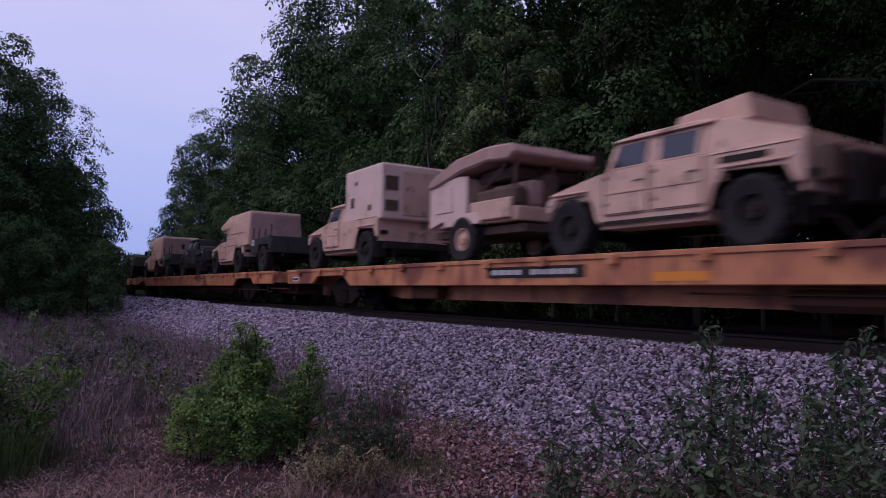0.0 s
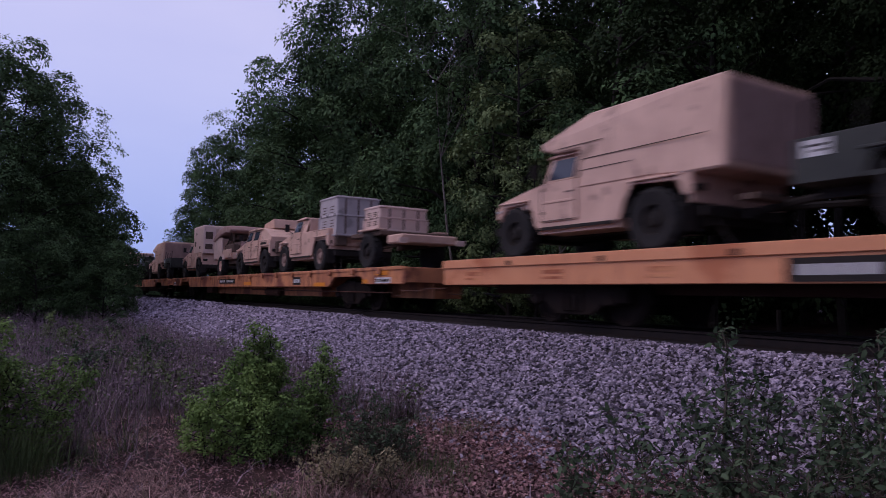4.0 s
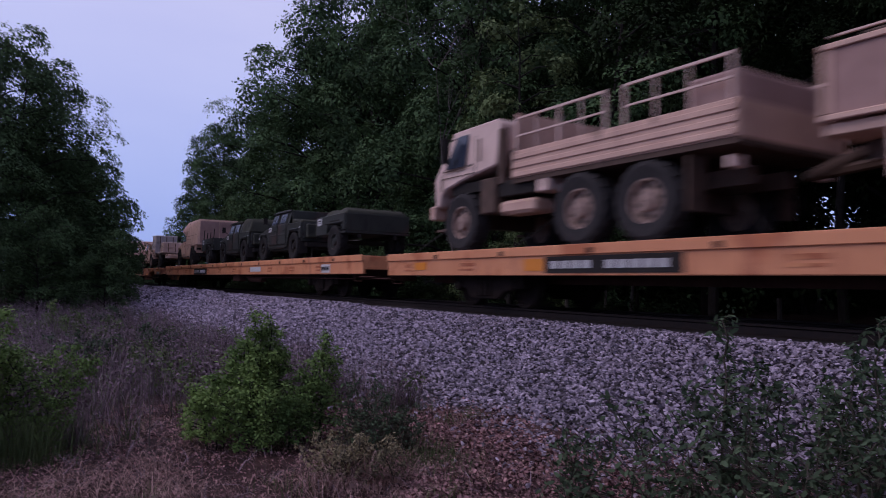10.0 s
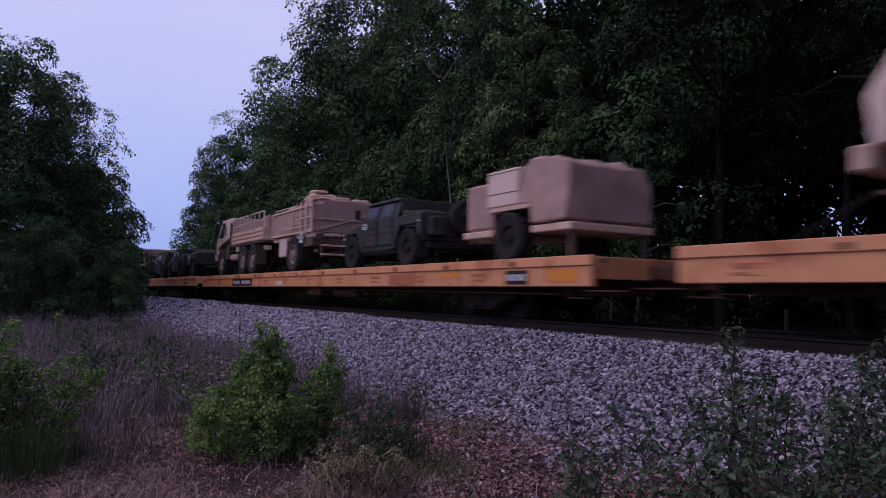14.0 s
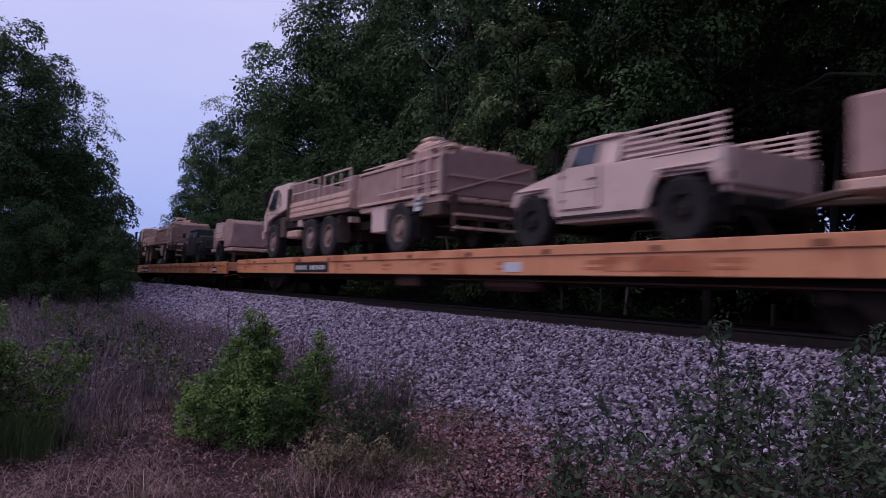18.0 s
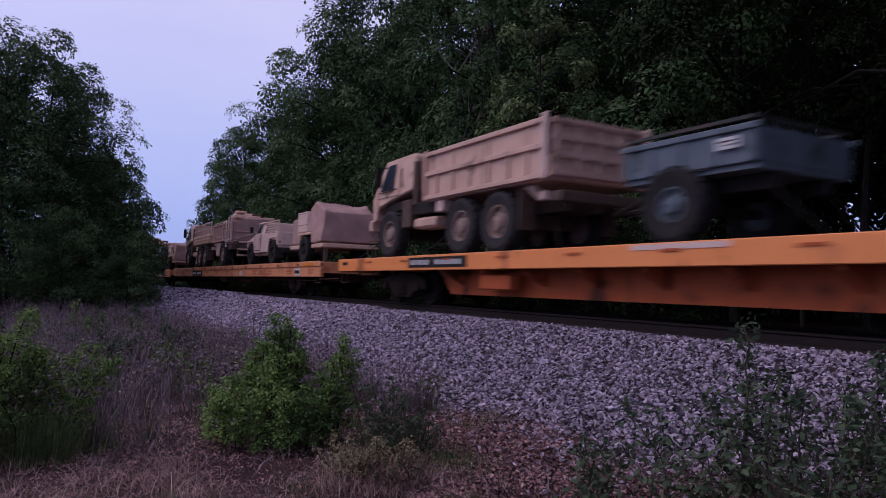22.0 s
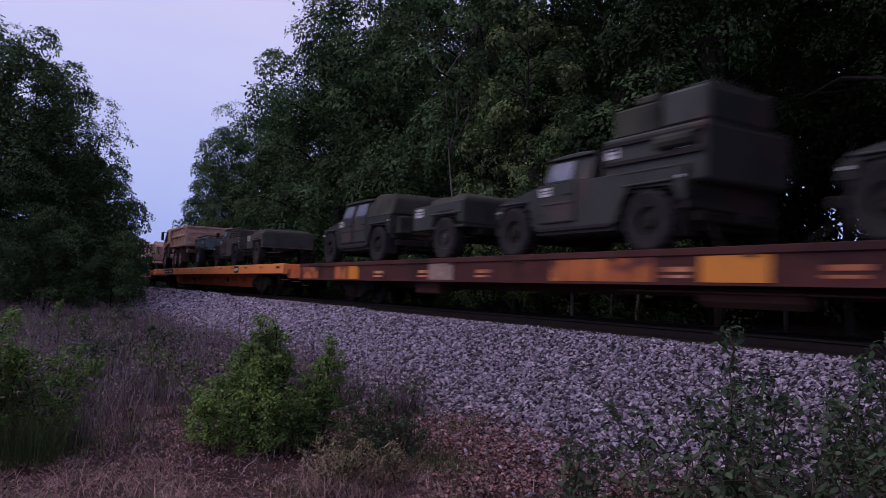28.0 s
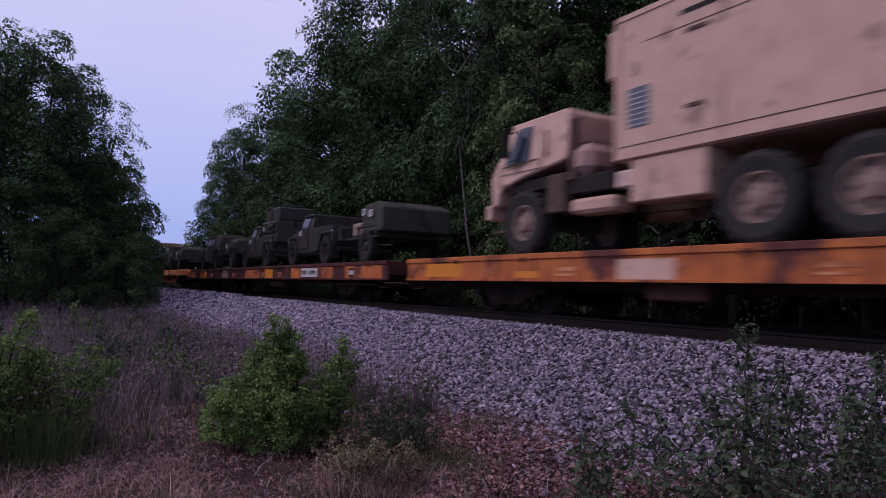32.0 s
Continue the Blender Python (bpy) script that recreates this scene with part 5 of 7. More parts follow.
def stake_trailer(label):
    """A large single-axle trailer with high boards and a lashed load."""
    e = tagged(new("high_sided_trailer"), label, "military trailer", "trailers on the flat cars")
    for s in (-1, 1):
        wheel(e, s * 1.02, 0, 0.60, 0.40, RIM, tyre=DUSTY_RUBBER, rim_r=0.33)
        boxes("front_box", TAN_PALE, e, (*sorted((s * 0.75, s * 1.18)), 0.72, 1.48, 0.55, 1.20), bevel=0.02)
        b = boxes("side_board", TAN_CANVAS, e, (*sorted((s * 1.16, s * 1.21)), -1.97, 2.2, 1.24, 2.10), bevel=0.012)
        boxes("board_rail", TAN, b, *[(*sorted((s * 1.215, s * 1.25)), -1.97, 2.2, z, z + 0.07) for z in (1.24, 2.04)], bevel=0.01)
        boxes("board_seam", TAN_DARK, b, (*sorted((s * 1.212, s * 1.218)), -1.9, 0.2, 1.52, 1.545), (*sorted((s * 1.212, s * 1.218)), -1.2, 0.0, 1.78, 1.80), (*sorted((s * 1.212, s * 1.218)), -1.9, -0.9, 1.40, 1.42))
        boxes("board_post", TAN, b, *[(*sorted((s * 1.215, s * 1.245)), y - 0.04, y + 0.04, 1.32, 2.03) for y in (-1.92, -0.05, 2.15)])
    boxes("frame", TAN_DARK, e, (-0.6, -0.45, -1.95, 2.0, 0.85, 1.08), (0.45, 0.6, -1.95, 2.0, 0.85, 1.08), (-0.7, 0.7, -0.1, 0.1, 0.5, 0.7), (-0.9, 0.9, -2.1, -1.97, 0.72, 1.05))
    boxes("bed_floor", TAN, e, (-1.15, 1.15, -1.97, 2.2, 1.09, 1.22), bevel=0.01)
    boxes("front_board", TAN, e, (-1.15, 1.15, 2.15, 2.2, 1.24, 2.10))
    g = boxes("tailgate", TAN_CANVAS, e, (-1.15, 1.15, -1.97, -1.92, 1.24, 2.10))
    bm = bmesh.new()
    rod(bm, (-1.05, -2.0, 1.3), (1.05, -2.0, 2.0), 0.03, 4)
    rod(bm, (-1.1, -2.0, 1.65), (1.1, -2.0, 1.65), 0.03, 4)
    part("gate_brace", bm, TAN, g)
    bm = bmesh.new()
    for s in (-1, 1):
        rod(bm, (s * 0.5, 1.95, 1.05), (0, 3.1, 0.85), 0.07)
    part("drawbar", bm, TAN_DARK, e)
    boxes("mudflap", BLACK, e, (-1.2, -0.82, -0.95, -0.92, 0.35, 1.1), (0.82, 1.2, -0.95, -0.92, 0.35, 1.1))
    placard(e, -1.252, -1.0, 1.10, 0.3, 0.34)
    # ladder rails and bumper bars at the tail
    boxes("tail_bar", TAN, e, *[(-1.0, 1.0, -2.16, -2.10, z, z + 0.06) for z in (0.50, 0.78, 1.10)], bevel=0.01)
    boxes("tail_post", TAN_DARK, e, *[(x - 0.04, x + 0.04, -2.095, -2.03, 0.45, 1.2) for x in (-0.95, -0.3, 0.3, 0.95)])
    boxes("upright", TAN_PALE, e, *[(-1.29, -1.252, y - 0.03, y + 0.03, 1.15, z) for y, z in ((-1.95, 2.36), (-1.45, 2.30), (-0.95, 2.22))], bevel=0.006)
    boxes("grab_rail", TAN_PALE, e, (-1.30, -1.27, -1.9, -0.55, 1.70, 1.73), (-1.30, -1.27, -1.2, 0.9, 1.44, 1.465))
    boxes("lamp_box", TAN_DARK, e, (-1.2, -0.95, -2.22, -2.165, 1.0, 1.16), (0.95, 1.2, -2.22, -2.165, 1.0, 1.16))
    # lashed load
    bm = bmesh.new()
    prism(bm, [(1.9, 1.24), (1.9, 2.16), (0.6, 2.20), (0.3, 2.32), (-0.3, 2.42), (-0.8, 2.40), (-1.8, 2.30), (-1.88, 1.24)], -1.05, 1.05, -0.85, 0.85, 2.25)
    canvas_part("tarped_load", bm, TAN_CANVAS, e, sag=0.04)
    bm = bmesh.new()
    prism(bm, [(0.35, 2.25), (0.30, 2.50), (-0.10, 2.62), (-0.62, 2.64), (-0.72, 2.36)], -0.8, 0.1)
    part("load_turret", bm, TAN, e, bevel=0.06)
    boxes("load_crate", TAN, e, (-0.72, -0.2, -0.55, -0.12, 2.645, 2.76), (-0.98, -0.45, -1.35, -0.95, 2.30, 2.50), (-0.3, 0.25, -1.4, -0.95, 2.30, 2.46), (0.35, 0.9, -1.5, -0.9, 2.25, 2.42), (-0.95, -0.6, -1.80, -1.5, 2.28, 2.36), (-0.9, -0.5, 0.7, 1.5, 2.20, 2.30), bevel=0.04)
    boxes("load_case", TAN_DARK, e, (-0.85, -0.5, -1.30, -1.0, 2.505, 2.57), (-0.9, -0.62, -0.05, 0.25, 2.25, 2.45), (0.0, 0.4, -0.9, -0.5, 2.40, 2.60), (-1.0, -0.55, 1.55, 1.85, 2.12, 2.24), bevel=0.03)
    boxes("top_rail", TAN_PALE, e, (-1.16, -1.12, -1.95, -0.9, 2.34, 2.37), (-1.16, -1.12, -0.2, 2.1, 2.20, 2.225))
    boxes("side_locker", TAN_DARK, e, (-1.19, -0.8, -1.85, -1.0, 0.80, 1.07), bevel=0.02)
    return e


def tarp_trailer(label, tall):
    """A tan generator trailer: a cabinet ahead of a tarped body."""
    e = tagged(new("generator_trailer"), label, "military trailer", "trailers on the flat cars")
    for s in (-1, 1):
        wheel(e, s * 0.95, 0, 0.47, 0.31, BLACK, rim_r=0.235)
    boxes("frame", TAN, e, (-0.72, 0.72, -0.62, 0.62, 0.52, 0.64), (-0.6, 0.6, -0.06, 0.06, 0.4, 0.515), bevel=0.015)
    bm = bmesh.new()
    for s in (-1, 1):
        rod(bm, (s * 0.6, 1.70, 0.57), (0, 2.9, 0.55), 0.06)
    part("drawbar", bm, TAN_DARK, e)
    boxes("front_cabinet", TAN_CANVAS, e, (-0.95, 0.95, 0.70, 1.65, 0.66, 1.60), bevel=0.05)
    b = boxes("side_cabinet", TAN_PALE, e, (-1.08, 0.9, -0.30, 0.70, 1.06, 1.76), bevel=0.02)
    boxes("cabinet_seam", TAN_DARK, b, (-1.087, -1.081, -0.28, 0.68, 1.30, 1.315), (-1.087, -1.081, -0.28, 0.68, 1.70, 1.712))
    for s in (-1, 1):
        bm = bmesh.new()
        prism(bm, [(0.62, 1.0), (0.5, 1.04), (-0.5, 1.04), (-0.62, 1.0), (-0.62, 0.96), (0.62, 0.96)], *sorted((s * 0.78, s * 1.1)))
        part("fender", bm, TAN, e)
    bm = bmesh.new()
    top = 2.04 if tall else 1.88
    prism(bm, [(-0.31, 1.04), (-0.31, 1.78), (-0.72, top), (-1.2, 1.84), (-1.54, 1.70), (-1.60, 0.68), (-0.62, 0.66), (-0.55, 1.04)], -1.06, 1.06, -0.90, 0.90, 1.69)
    canvas_part("tarpaulin", bm, TAN_CANVAS, e, "dusty tan tarpaulin", sag=0.09)
    boxes("bed", TAN, e, (-1.0, 1.0, -1.66, -0.6, 0.50, 0.64), (-1.0, 1.0, 0.62, 1.7, 0.50, 0.64), bevel=0.02)
    boxes("tail_leg", TAN_DARK, e, (-0.9, -0.8, -1.60, -1.52, 0.0, 0.49), (0.8, 0.9, -1.60, -1.52, 0.0, 0.49))
    return e


def flat_water_trailer(label):
    """A faded green high-bed trailer on big wheels."""
    e = tagged(new("cargo_trailer"), label, "military trailer", "trailers on the flat cars")
    for s in (-1, 1):
        wheel(e, s * 0.95, 0, 0.56, 0.36, GREEN_GREY, rim_r=0.26)
        b = boxes("side_board", GREEN_GREY, e, (*sorted((s * 0.98, s * 1.03)), -1.35, 1.0, 1.02, 1.50), bevel=0.012)
        boxes("board_rail", GREEN_GREY, b, (*sorted((s * 1.035, s * 1.08)), -1.4, 1.05, 1.44, 1.53), bevel=0.012)
        boxes("board_post", GREEN_GREY, b, *[(*sorted((s * 1.034, s * 1.06)), y - 0.05, y + 0.05, 1.04, 1.43) for y in (-1.28, -0.7, -0.1, 0.45, 0.92)])
        boxes("fender", GREEN, e, (*sorted((s * 0.72, s * 1.02)), -0.6, 0.6, 1.0, 1.015))
    boxes("bed_floor", GREEN_GREY, e, (-0.97, 0.97, -1.35, 1.0, 0.94, 1.02), (-0.97, 0.97, 0.95, 1.0, 1.03, 1.50), (-0.97, 0.97, -1.35, -1.30, 1.03, 1.50))
    boxes("frame", BLACK, e, (-0.6, -0.48, -1.35, 1.0, 0.72, 0.93), (0.48, 0.6, -1.35, 1.0, 0.72, 0.93), (-0.8, 0.8, -0.07, 0.07, 0.48, 0.62))
    boxes("tarpaulin", GREEN_CANVAS, e, (-0.9, 0.9, -1.2, 0.9, 1.03, 1.58), bevel=0.08)
    bm = bmesh.new()
    for s in (-1, 1):
        rod(bm, (s * 0.5, 0.98, 0.82), (0, 2.3, 0.65), 0.05)
        rod(bm, (s * 0.7, -1.2, 0.85), (s * 0.4, -2.0, 0.02), 0.012)
    part("drawbar", bm, BLACK, e)
    placard(e, -1.085, -0.95, 1.30, 0.34, 0.16)
    boxes("top_frame", GREEN, e, *[(*sorted((s * 0.94, s * 1.0)), -1.3, 1.0, 1.60, 1.65) for s in (-1, 1)], (-0.93, 0.93, 0.94, 1.0, 1.60, 1.65), (-0.93, 0.93, -1.3, -1.24, 1.60, 1.65))
    return e


def equipment_stack(label):
    """Stacked green equipment boxes in a truck's bed."""
    e = tagged(new("equipment_stack"), label, "equipment boxes")
    boxes("lower_box", GREEN, e, (-0.95, 0.95, -1.35, 0.65, 0.0, 0.85), bevel=0.04)
    boxes("upper_box", GREEN_CANVAS, e, (-0.85, 0.85, -0.35, 0.55, 0.85, 1.32), bevel=0.04)
    boxes("rear_box", GREEN, e, (-0.85, 0.6, -1.30, -0.45, 0.86, 1.40), bevel=0.05)
    boxes("gear_case", GREEN_CANVAS, e, (-0.6, 0.2, -1.15, -0.7, 1.405, 1.52), (-0.8, -0.3, -0.30, 0.1, 1.325, 1.46), (0.0, 0.7, -0.2, 0.4, 1.325, 1.42), bevel=0.03)
    for y, z in ((-1.28, 1.85), (-0.40, 1.75), (0.50, 1.65)):
        bm = bmesh.new()
        rod(bm, (-0.8, y, 0.86), (-0.8, y + 0.03, z), 0.02)
        part("tie_pole", bm, BLACK, e)
    bm = bmesh.new()
    rod(bm, (-0.97, -1.2, 0.62), (-0.97, -0.5, 0.62), 0.11, 10)
    part("rolled_cover", bm, GREEN_CANVAS, e)
    boxes("rack", BLACK, e, (-1.0, -0.96, -1.3, 0.6, 0.4, 0.46), (-1.0, -0.96, -1.3, 0.6, 0.7, 0.76))
    placard(e, -0.956, 0.45, 0.62, 0.26, 0.2)
    placard(e, -0.956, -1.0, 0.60, 0.26, 0.2)
    return e


# ---- the train: each car's front end passes the camera's x axis at a known time ----
def place_on(car_time, deck_z, thing, back):
    """Sets a thing on a car, its origin the given metres behind the car's front end."""
    return rides(thing, -SPEED * car_time - back, deck_z)


def set_car(car_time, deck, label, kind, paint, sill, length=27.1, box_y=7.3):
    c = flatcar(label, length, deck, kind, paint, sill, box_y)
    rides(c, -SPEED * car_time, RAIL_Z)
    return c


DARK_TRAILER = "dark green cargo trailer with low sides"
T_Y, T_Z, T_A, T_B, T_C, T_D, T_E, T_F, T_G = -15.0, -9.45, -3.956, 1.61, 7.12, 12.70, 18.26, 23.86, 29.14
D_A, D_B, D_C, D_D, D_E, D_F, D_G = 1.07, 1.12, 1.08, 1.12, 1.14, 1.08, 1.08

# two cars far ahead
for t, d in ((T_Y, 1.1), (T_Z, 1.08)):
    set_car(t, d, "weathered yellow flat car with a dropped side sill", "dropped", YELLOW_WORN, RUST)
z = RAIL_Z + 1.08
place_on(T_Z, z, humvee("ambulance", TAN, "tan truck with a long box body and rear doors"), 18.6)
place_on(T_Z, z, trailer(GREEN, "dark green cargo trailer with upright stakes", "stakes"), 24.9)
place_on(T_Z, z, humvee("hardtop", GREEN, "dark green four-door truck with hazy sky-tinted side windows"), 12.4)
place_on(T_Z, z, humvee("ambulance", TAN, "tan truck with a long box body and rear doors"), 2.2)
place_on(T_Z, z, trailer(GREEN, "dark green cargo trailer with upright stakes", "stakes"), 8.6)
z = RAIL_Z + 1.1
place_on(T_Y, z, humvee("softtop", GREEN, "dark green truck with a canvas back"), 19.0)
place_on(T_Y, z, trailer(GREEN, DARK_TRAILER, "canvas"), 25.2)
place_on(T_Y, z, humvee("hardtop", GREEN, "dark green four-door truck with hazy sky-tinted side windows"), 10.5)
place_on(T_Y, z, humvee("softtop", GREEN, "dark green truck with a canvas back"), 3.0)

# car A
a = set_car(T_A, D_A, "weathered yellow flat car with stake pockets and a dropped side sill", "dropped", YELLOW_WORN, YELLOW_WORN)
panel(a, "number_panel", BLACK, -10.4, -12.9, D_A - 0.33, D_A - 0.14, -1.402, 2)
panel(a, "data_panel", BLACK, -19.75, -20.4, D_A - 0.40, D_A - 0.16, -1.402, 1)
panel(a, "paint_patch", PATCH, -14.2, -15.1, D_A - 0.40, D_A - 0.28, -1.402)
panel(a, "paint_patch", PATCH, -21.5, -22.4, D_A - 0.45, D_A - 0.34, -1.402)
panel(a, "paint_patch", PATCH, -24.9, -25.2, D_A - 0.38, D_A - 0.28, -1.402)
panel(a, "paint_patch", PATCH, -25.6, -26.3, D_A - 0.19, D_A - 0.08, -1.402)
panel(a, "sign_plate", WHITE, -25.65, -26.45, D_A - 0.38, D_A - 0.24, -1.402, 1, BLACK)
panel(a, "sign_plate", WHITE, -0.5, -1.0, D_A - 0.33, D_A - 0.2, -1.402, 1, BLACK)
z = RAIL_Z + D_A
place_on(T_A, z, humvee("shelter", TAN, "tan truck with a tall boxy equipment shelter"), 1.3)
place_on(T_A, z, canopy_trailer(), 9.0)
place_on(T_A, z, humvee("armoured", TAN, "tan armoured truck with a gun shield on its roof"), 12.15)
place_on(T_A, z, humvee("pickup", TAN, "tan two-door truck with an open bed"), 17.7)
place_on(T_A, z + 1.03, crate(GREY_BOX, -0.93, 0.42, 0.68, 1.20, "grey metal equipment crate in a truck's bed"), 21.3)
place_on(T_A, z, box_trailer(), 24.35)
place_on(T_A, z + 0.985, crate(TAN_PALE, -0.9, 0.5, 0.46, 0.68, "pale tan crate strapped on a trailer"), 24.3)

# car B
b = set_car(T_B, D_B, "yellow flat car with a stepped side sill and rust stains", "stepped", YELLOW, RUST, box_y=14.0)
panel(b, "number_panel", BLACK, -7.5, -10.15, D_B - 0.46, D_B - 0.19, -1.404, 2)
panel(b, "sign_plate", WHITE, -17.15, -18.45, D_B - 0.38, D_B - 0.20, -1.404, 1, WHITE)
panel(b, "data_panel", WHITE, -24.3, -24.95, D_B - 0.44, D_B - 0.2, -1.404, 1, BLACK)
z = RAIL_Z + D_B
place_on(T_B, z, humvee("ambulance", TAN, "tan truck with a long box body and rear doors"), 1.9)
place_on(T_B, z, trailer(GREEN, "dark green cargo trailer with upright stakes", "stakes"), 8.8)
place_on(T_B, z, humvee("softtop", GREEN, "dark green truck with a canvas back"), 11.55)
place_on(T_B, z, humvee("hardtop", GREEN, "dark green four-door truck with hazy sky-tinted side windows"), 17.5)
place_on(T_B, z, trailer(GREEN, "dark green cargo trailer under a lumpy tarpaulin", "lumpy"), 24.3)

# car C
c = set_car(T_C, D_C, "yellow flat car with rust blotches on its long sill", "stepped", YELLOW, RUST, 27.25, box_y=14.2)
panel(c, "number_panel", BLACK, -5.75, -8.6, D_C - 0.44, D_C - 0.17, -1.404, 2)
panel(c, "paint_patch", PATCH, -1.3, -1.8, D_C - 0.36, D_C - 0.2, -1.404)
panel(c, "paint_patch", PATCH, -5.2, -5.7, D_C - 0.40, D_C - 0.2, -1.404)
panel(c, "sign_plate", WHITE, -11.6, -12.2, D_C - 0.42, D_C - 0.3, -1.404)
panel(c, "rust_patch", STAIN, -20.3, -21.5, D_C - 0.44, D_C - 0.2, -1.404)
panel(c, "paint_patch", PATCH, -22.7, -23.4, D_C - 0.30, D_C - 0.2, -1.404)
panel(c, "data_panel", BLACK, -25.0, -25.65, D_C - 0.44, D_C - 0.2, -1.404, 1)
panel(c, "paint_patch", PATCH, -26.2, -26.9, D_C - 0.40, D_C - 0.2, -1.404)
z = RAIL_Z + D_C
place_on(T_C, z, medium_truck("cargo", "tan six-wheeled truck with a railed cargo bed"), 2.8)
place_on(T_C, z, stake_trailer("tan high-sided trailer with a lashed load"), 12.55)
place_on(T_C, z, humvee("hardtop", GREEN, "dark green four-door truck with a spare tyre"), 17.15)
place_on(T_C, z, tarp_trailer("tan generator trailer under a dusty tarpaulin", False), 24.6)

# car D
d = set_car(T_D, D_D, "yellow flat car with a long straight sill", "stepped", YELLOW, RUST, 27.35, box_y=12.7)
panel(d, "number_panel", BLACK, -6.35, -9.05, D_D - 0.44, D_D - 0.17, -1.404, 2)
panel(d, "sign_plate", WHITE, -17.15, -17.65, D_D - 0.42, D_D - 0.25, -1.404)
panel(d, "rust_patch", STAIN, -19.6, -21.2, D_D - 0.40, D_D - 0.2, -1.404)
panel(d, "data_panel", WHITE, -24.8, -25.35, D_D - 0.44, D_D - 0.2, -1.404, 1, BLACK)
panel(d, "paint_patch", PATCH, -25.8, -26.7, D_D - 0.12, D_D - 0.03, -1.437)
z = RAIL_Z + D_D
place_on(T_D, z, medium_truck("cargo", "tan six-wheeled truck with a railed cargo bed"), 3.45)
place_on(T_D, z, stake_trailer("tan high-sided trailer with a lashed load"), 12.68)
place_on(T_D, z, humvee("pickup_racks", TAN_PALE, "tan two-door truck with slatted bed racks"), 17.45)
place_on(T_D, z, tarp_trailer("tan generator trailer under a peaked dusty tarpaulin", True), 24.62)

# car E
e5 = set_car(T_E, D_E, "bright orange flat car with a deep belly girder", "dod", ORANGE, ORANGE_DEEP, 27.3)
panel(e5, "number_panel", BLACK, -4.5, -7.1, D_E - 0.28, D_E - 0.05, -1.402, 2)
panel(e5, "sign_plate", TAN_PALE, -11.7, -13.4, D_E - 0.10, D_E - 0.02, -1.402)
panel(e5, "data_panel", BLACK, -20.9, -21.6, D_E - 0.30, D_E - 0.04, -1.402, 1)
z = RAIL_Z + D_E
place_on(T_E, z, medium_truck("dump", "tan six-wheeled dump truck with a ribbed body"), 2.92)
place_on(T_E, z, flat_water_trailer("faded green high-bed trailer on large wheels"), 12.15)
place_on(T_E, z, humvee("pickup_racks", GREEN_WORN, "faded camouflage two-door truck with slatted bed racks"), 16.2)
place_on(T_E, z, trailer(GREEN_WORN, "faded camouflage trailer under a lumpy tarpaulin", "lumpy"), 22.76)

# car F
f6 = set_car(T_F, D_F, "oxide-brown flat car with orange paint patches", "patched", BROWN_CAR, RUST, 26.2)
for y0, y1, paint in ((0.3, 1.6, ORANGE_FLAKED), (2.9, 3.8, ORANGE_FLAKED), (3.85, 4.5, PATCH), (8.2, 9.2, RIM), (12.3, 14.5, ORANGE_FLAKED), (15.3, 16.3, PATCH), (18.5, 19.5, ORANGE_FLAKED), (21.15, 22.45, ORANGE_FLAKED), (23.45, 25.9, ORANGE_FLAKED)):
    panel(f6, "paint_patch", paint, -y0, -y1, D_F - 0.44, D_F - 0.1, -1.402)
panel(f6, "number_panel", WHITE, -19.6, -21.1, D_F - 0.40, D_F - 0.12, -1.402, 2, BLACK)
panel(f6, "data_panel", BLACK, -23.75, -24.1, D_F - 0.40, D_F - 0.16, -1.412, 1)
z = RAIL_Z + D_F
place_on(T_F, z, humvee("softtop", GREEN, "dark green truck with a canvas back"), 1.55)
place_on(T_F, z, trailer(GREEN, "dark green trailer under a lumpy tarpaulin", "lumpy"), 8.2)
place_on(T_F, z, humvee("shelter_stack", GREEN, "dark green two-door truck with an open bed"), 10.75)
place_on(T_F, z + 0.985, equipment_stack("dark green equipment boxes stacked in a truck's bed"), 10.75 + 2.9)
place_on(T_F, z, humvee("pickup", GREEN, "dark green two-door truck with an open bed"), 17.45)
place_on(T_F, z, trailer(GREEN, "dark green cargo trailer with a canvas cover", "canvas"), 23.95)

# car G
g = set_car(T_G, D_G, "orange flat car with faded panelled sills", "patched", ORANGE_FLAKED, RUST)
panel(g, "paint_patch", PATCH, -0.9, -2.4, D_G - 0.40, D_G - 0.12, -1.402)
panel(g, "paint_patch", PATCH, -4.3, -4.95, D_G - 0.42, D_G - 0.3, -1.402)
panel(g, "sign_plate", TAN, -6.9, -8.0, D_G - 0.44, D_G - 0.14, -1.402)
place_on(T_G, RAIL_Z + D_G, medium_truck("van", "tan six-wheeled truck with a tall van body"), 4.2)


# ---- plants ----
def tube(bm, pts, radii, sides=5):
    """One unbroken stem through the points."""
    rings = []
    for i, (p, r) in enumerate(zip(pts, radii)):
        d = (pts[min(i + 1, len(pts) - 1)] - pts[max(i - 1, 0)]).normalized()
        s = d.cross(Vector((0.3, 0.9, 0.1))).normalized()
        t = d.cross(s)
        rings.append([bm.verts.new(p + (s * math.cos(2 * math.pi * k / sides) + t * math.sin(2 * math.pi * k / sides)) * r) for k in range(sides)])
    for a, b in zip(rings, rings[1:]):
        for k in range(sides):
            m = (k + 1) % sides
            bm.faces.new((a[k], a[m], b[m], b[k]))
    bm.faces.new(rings[0][::-1])
    bm.faces.new(rings[-1])


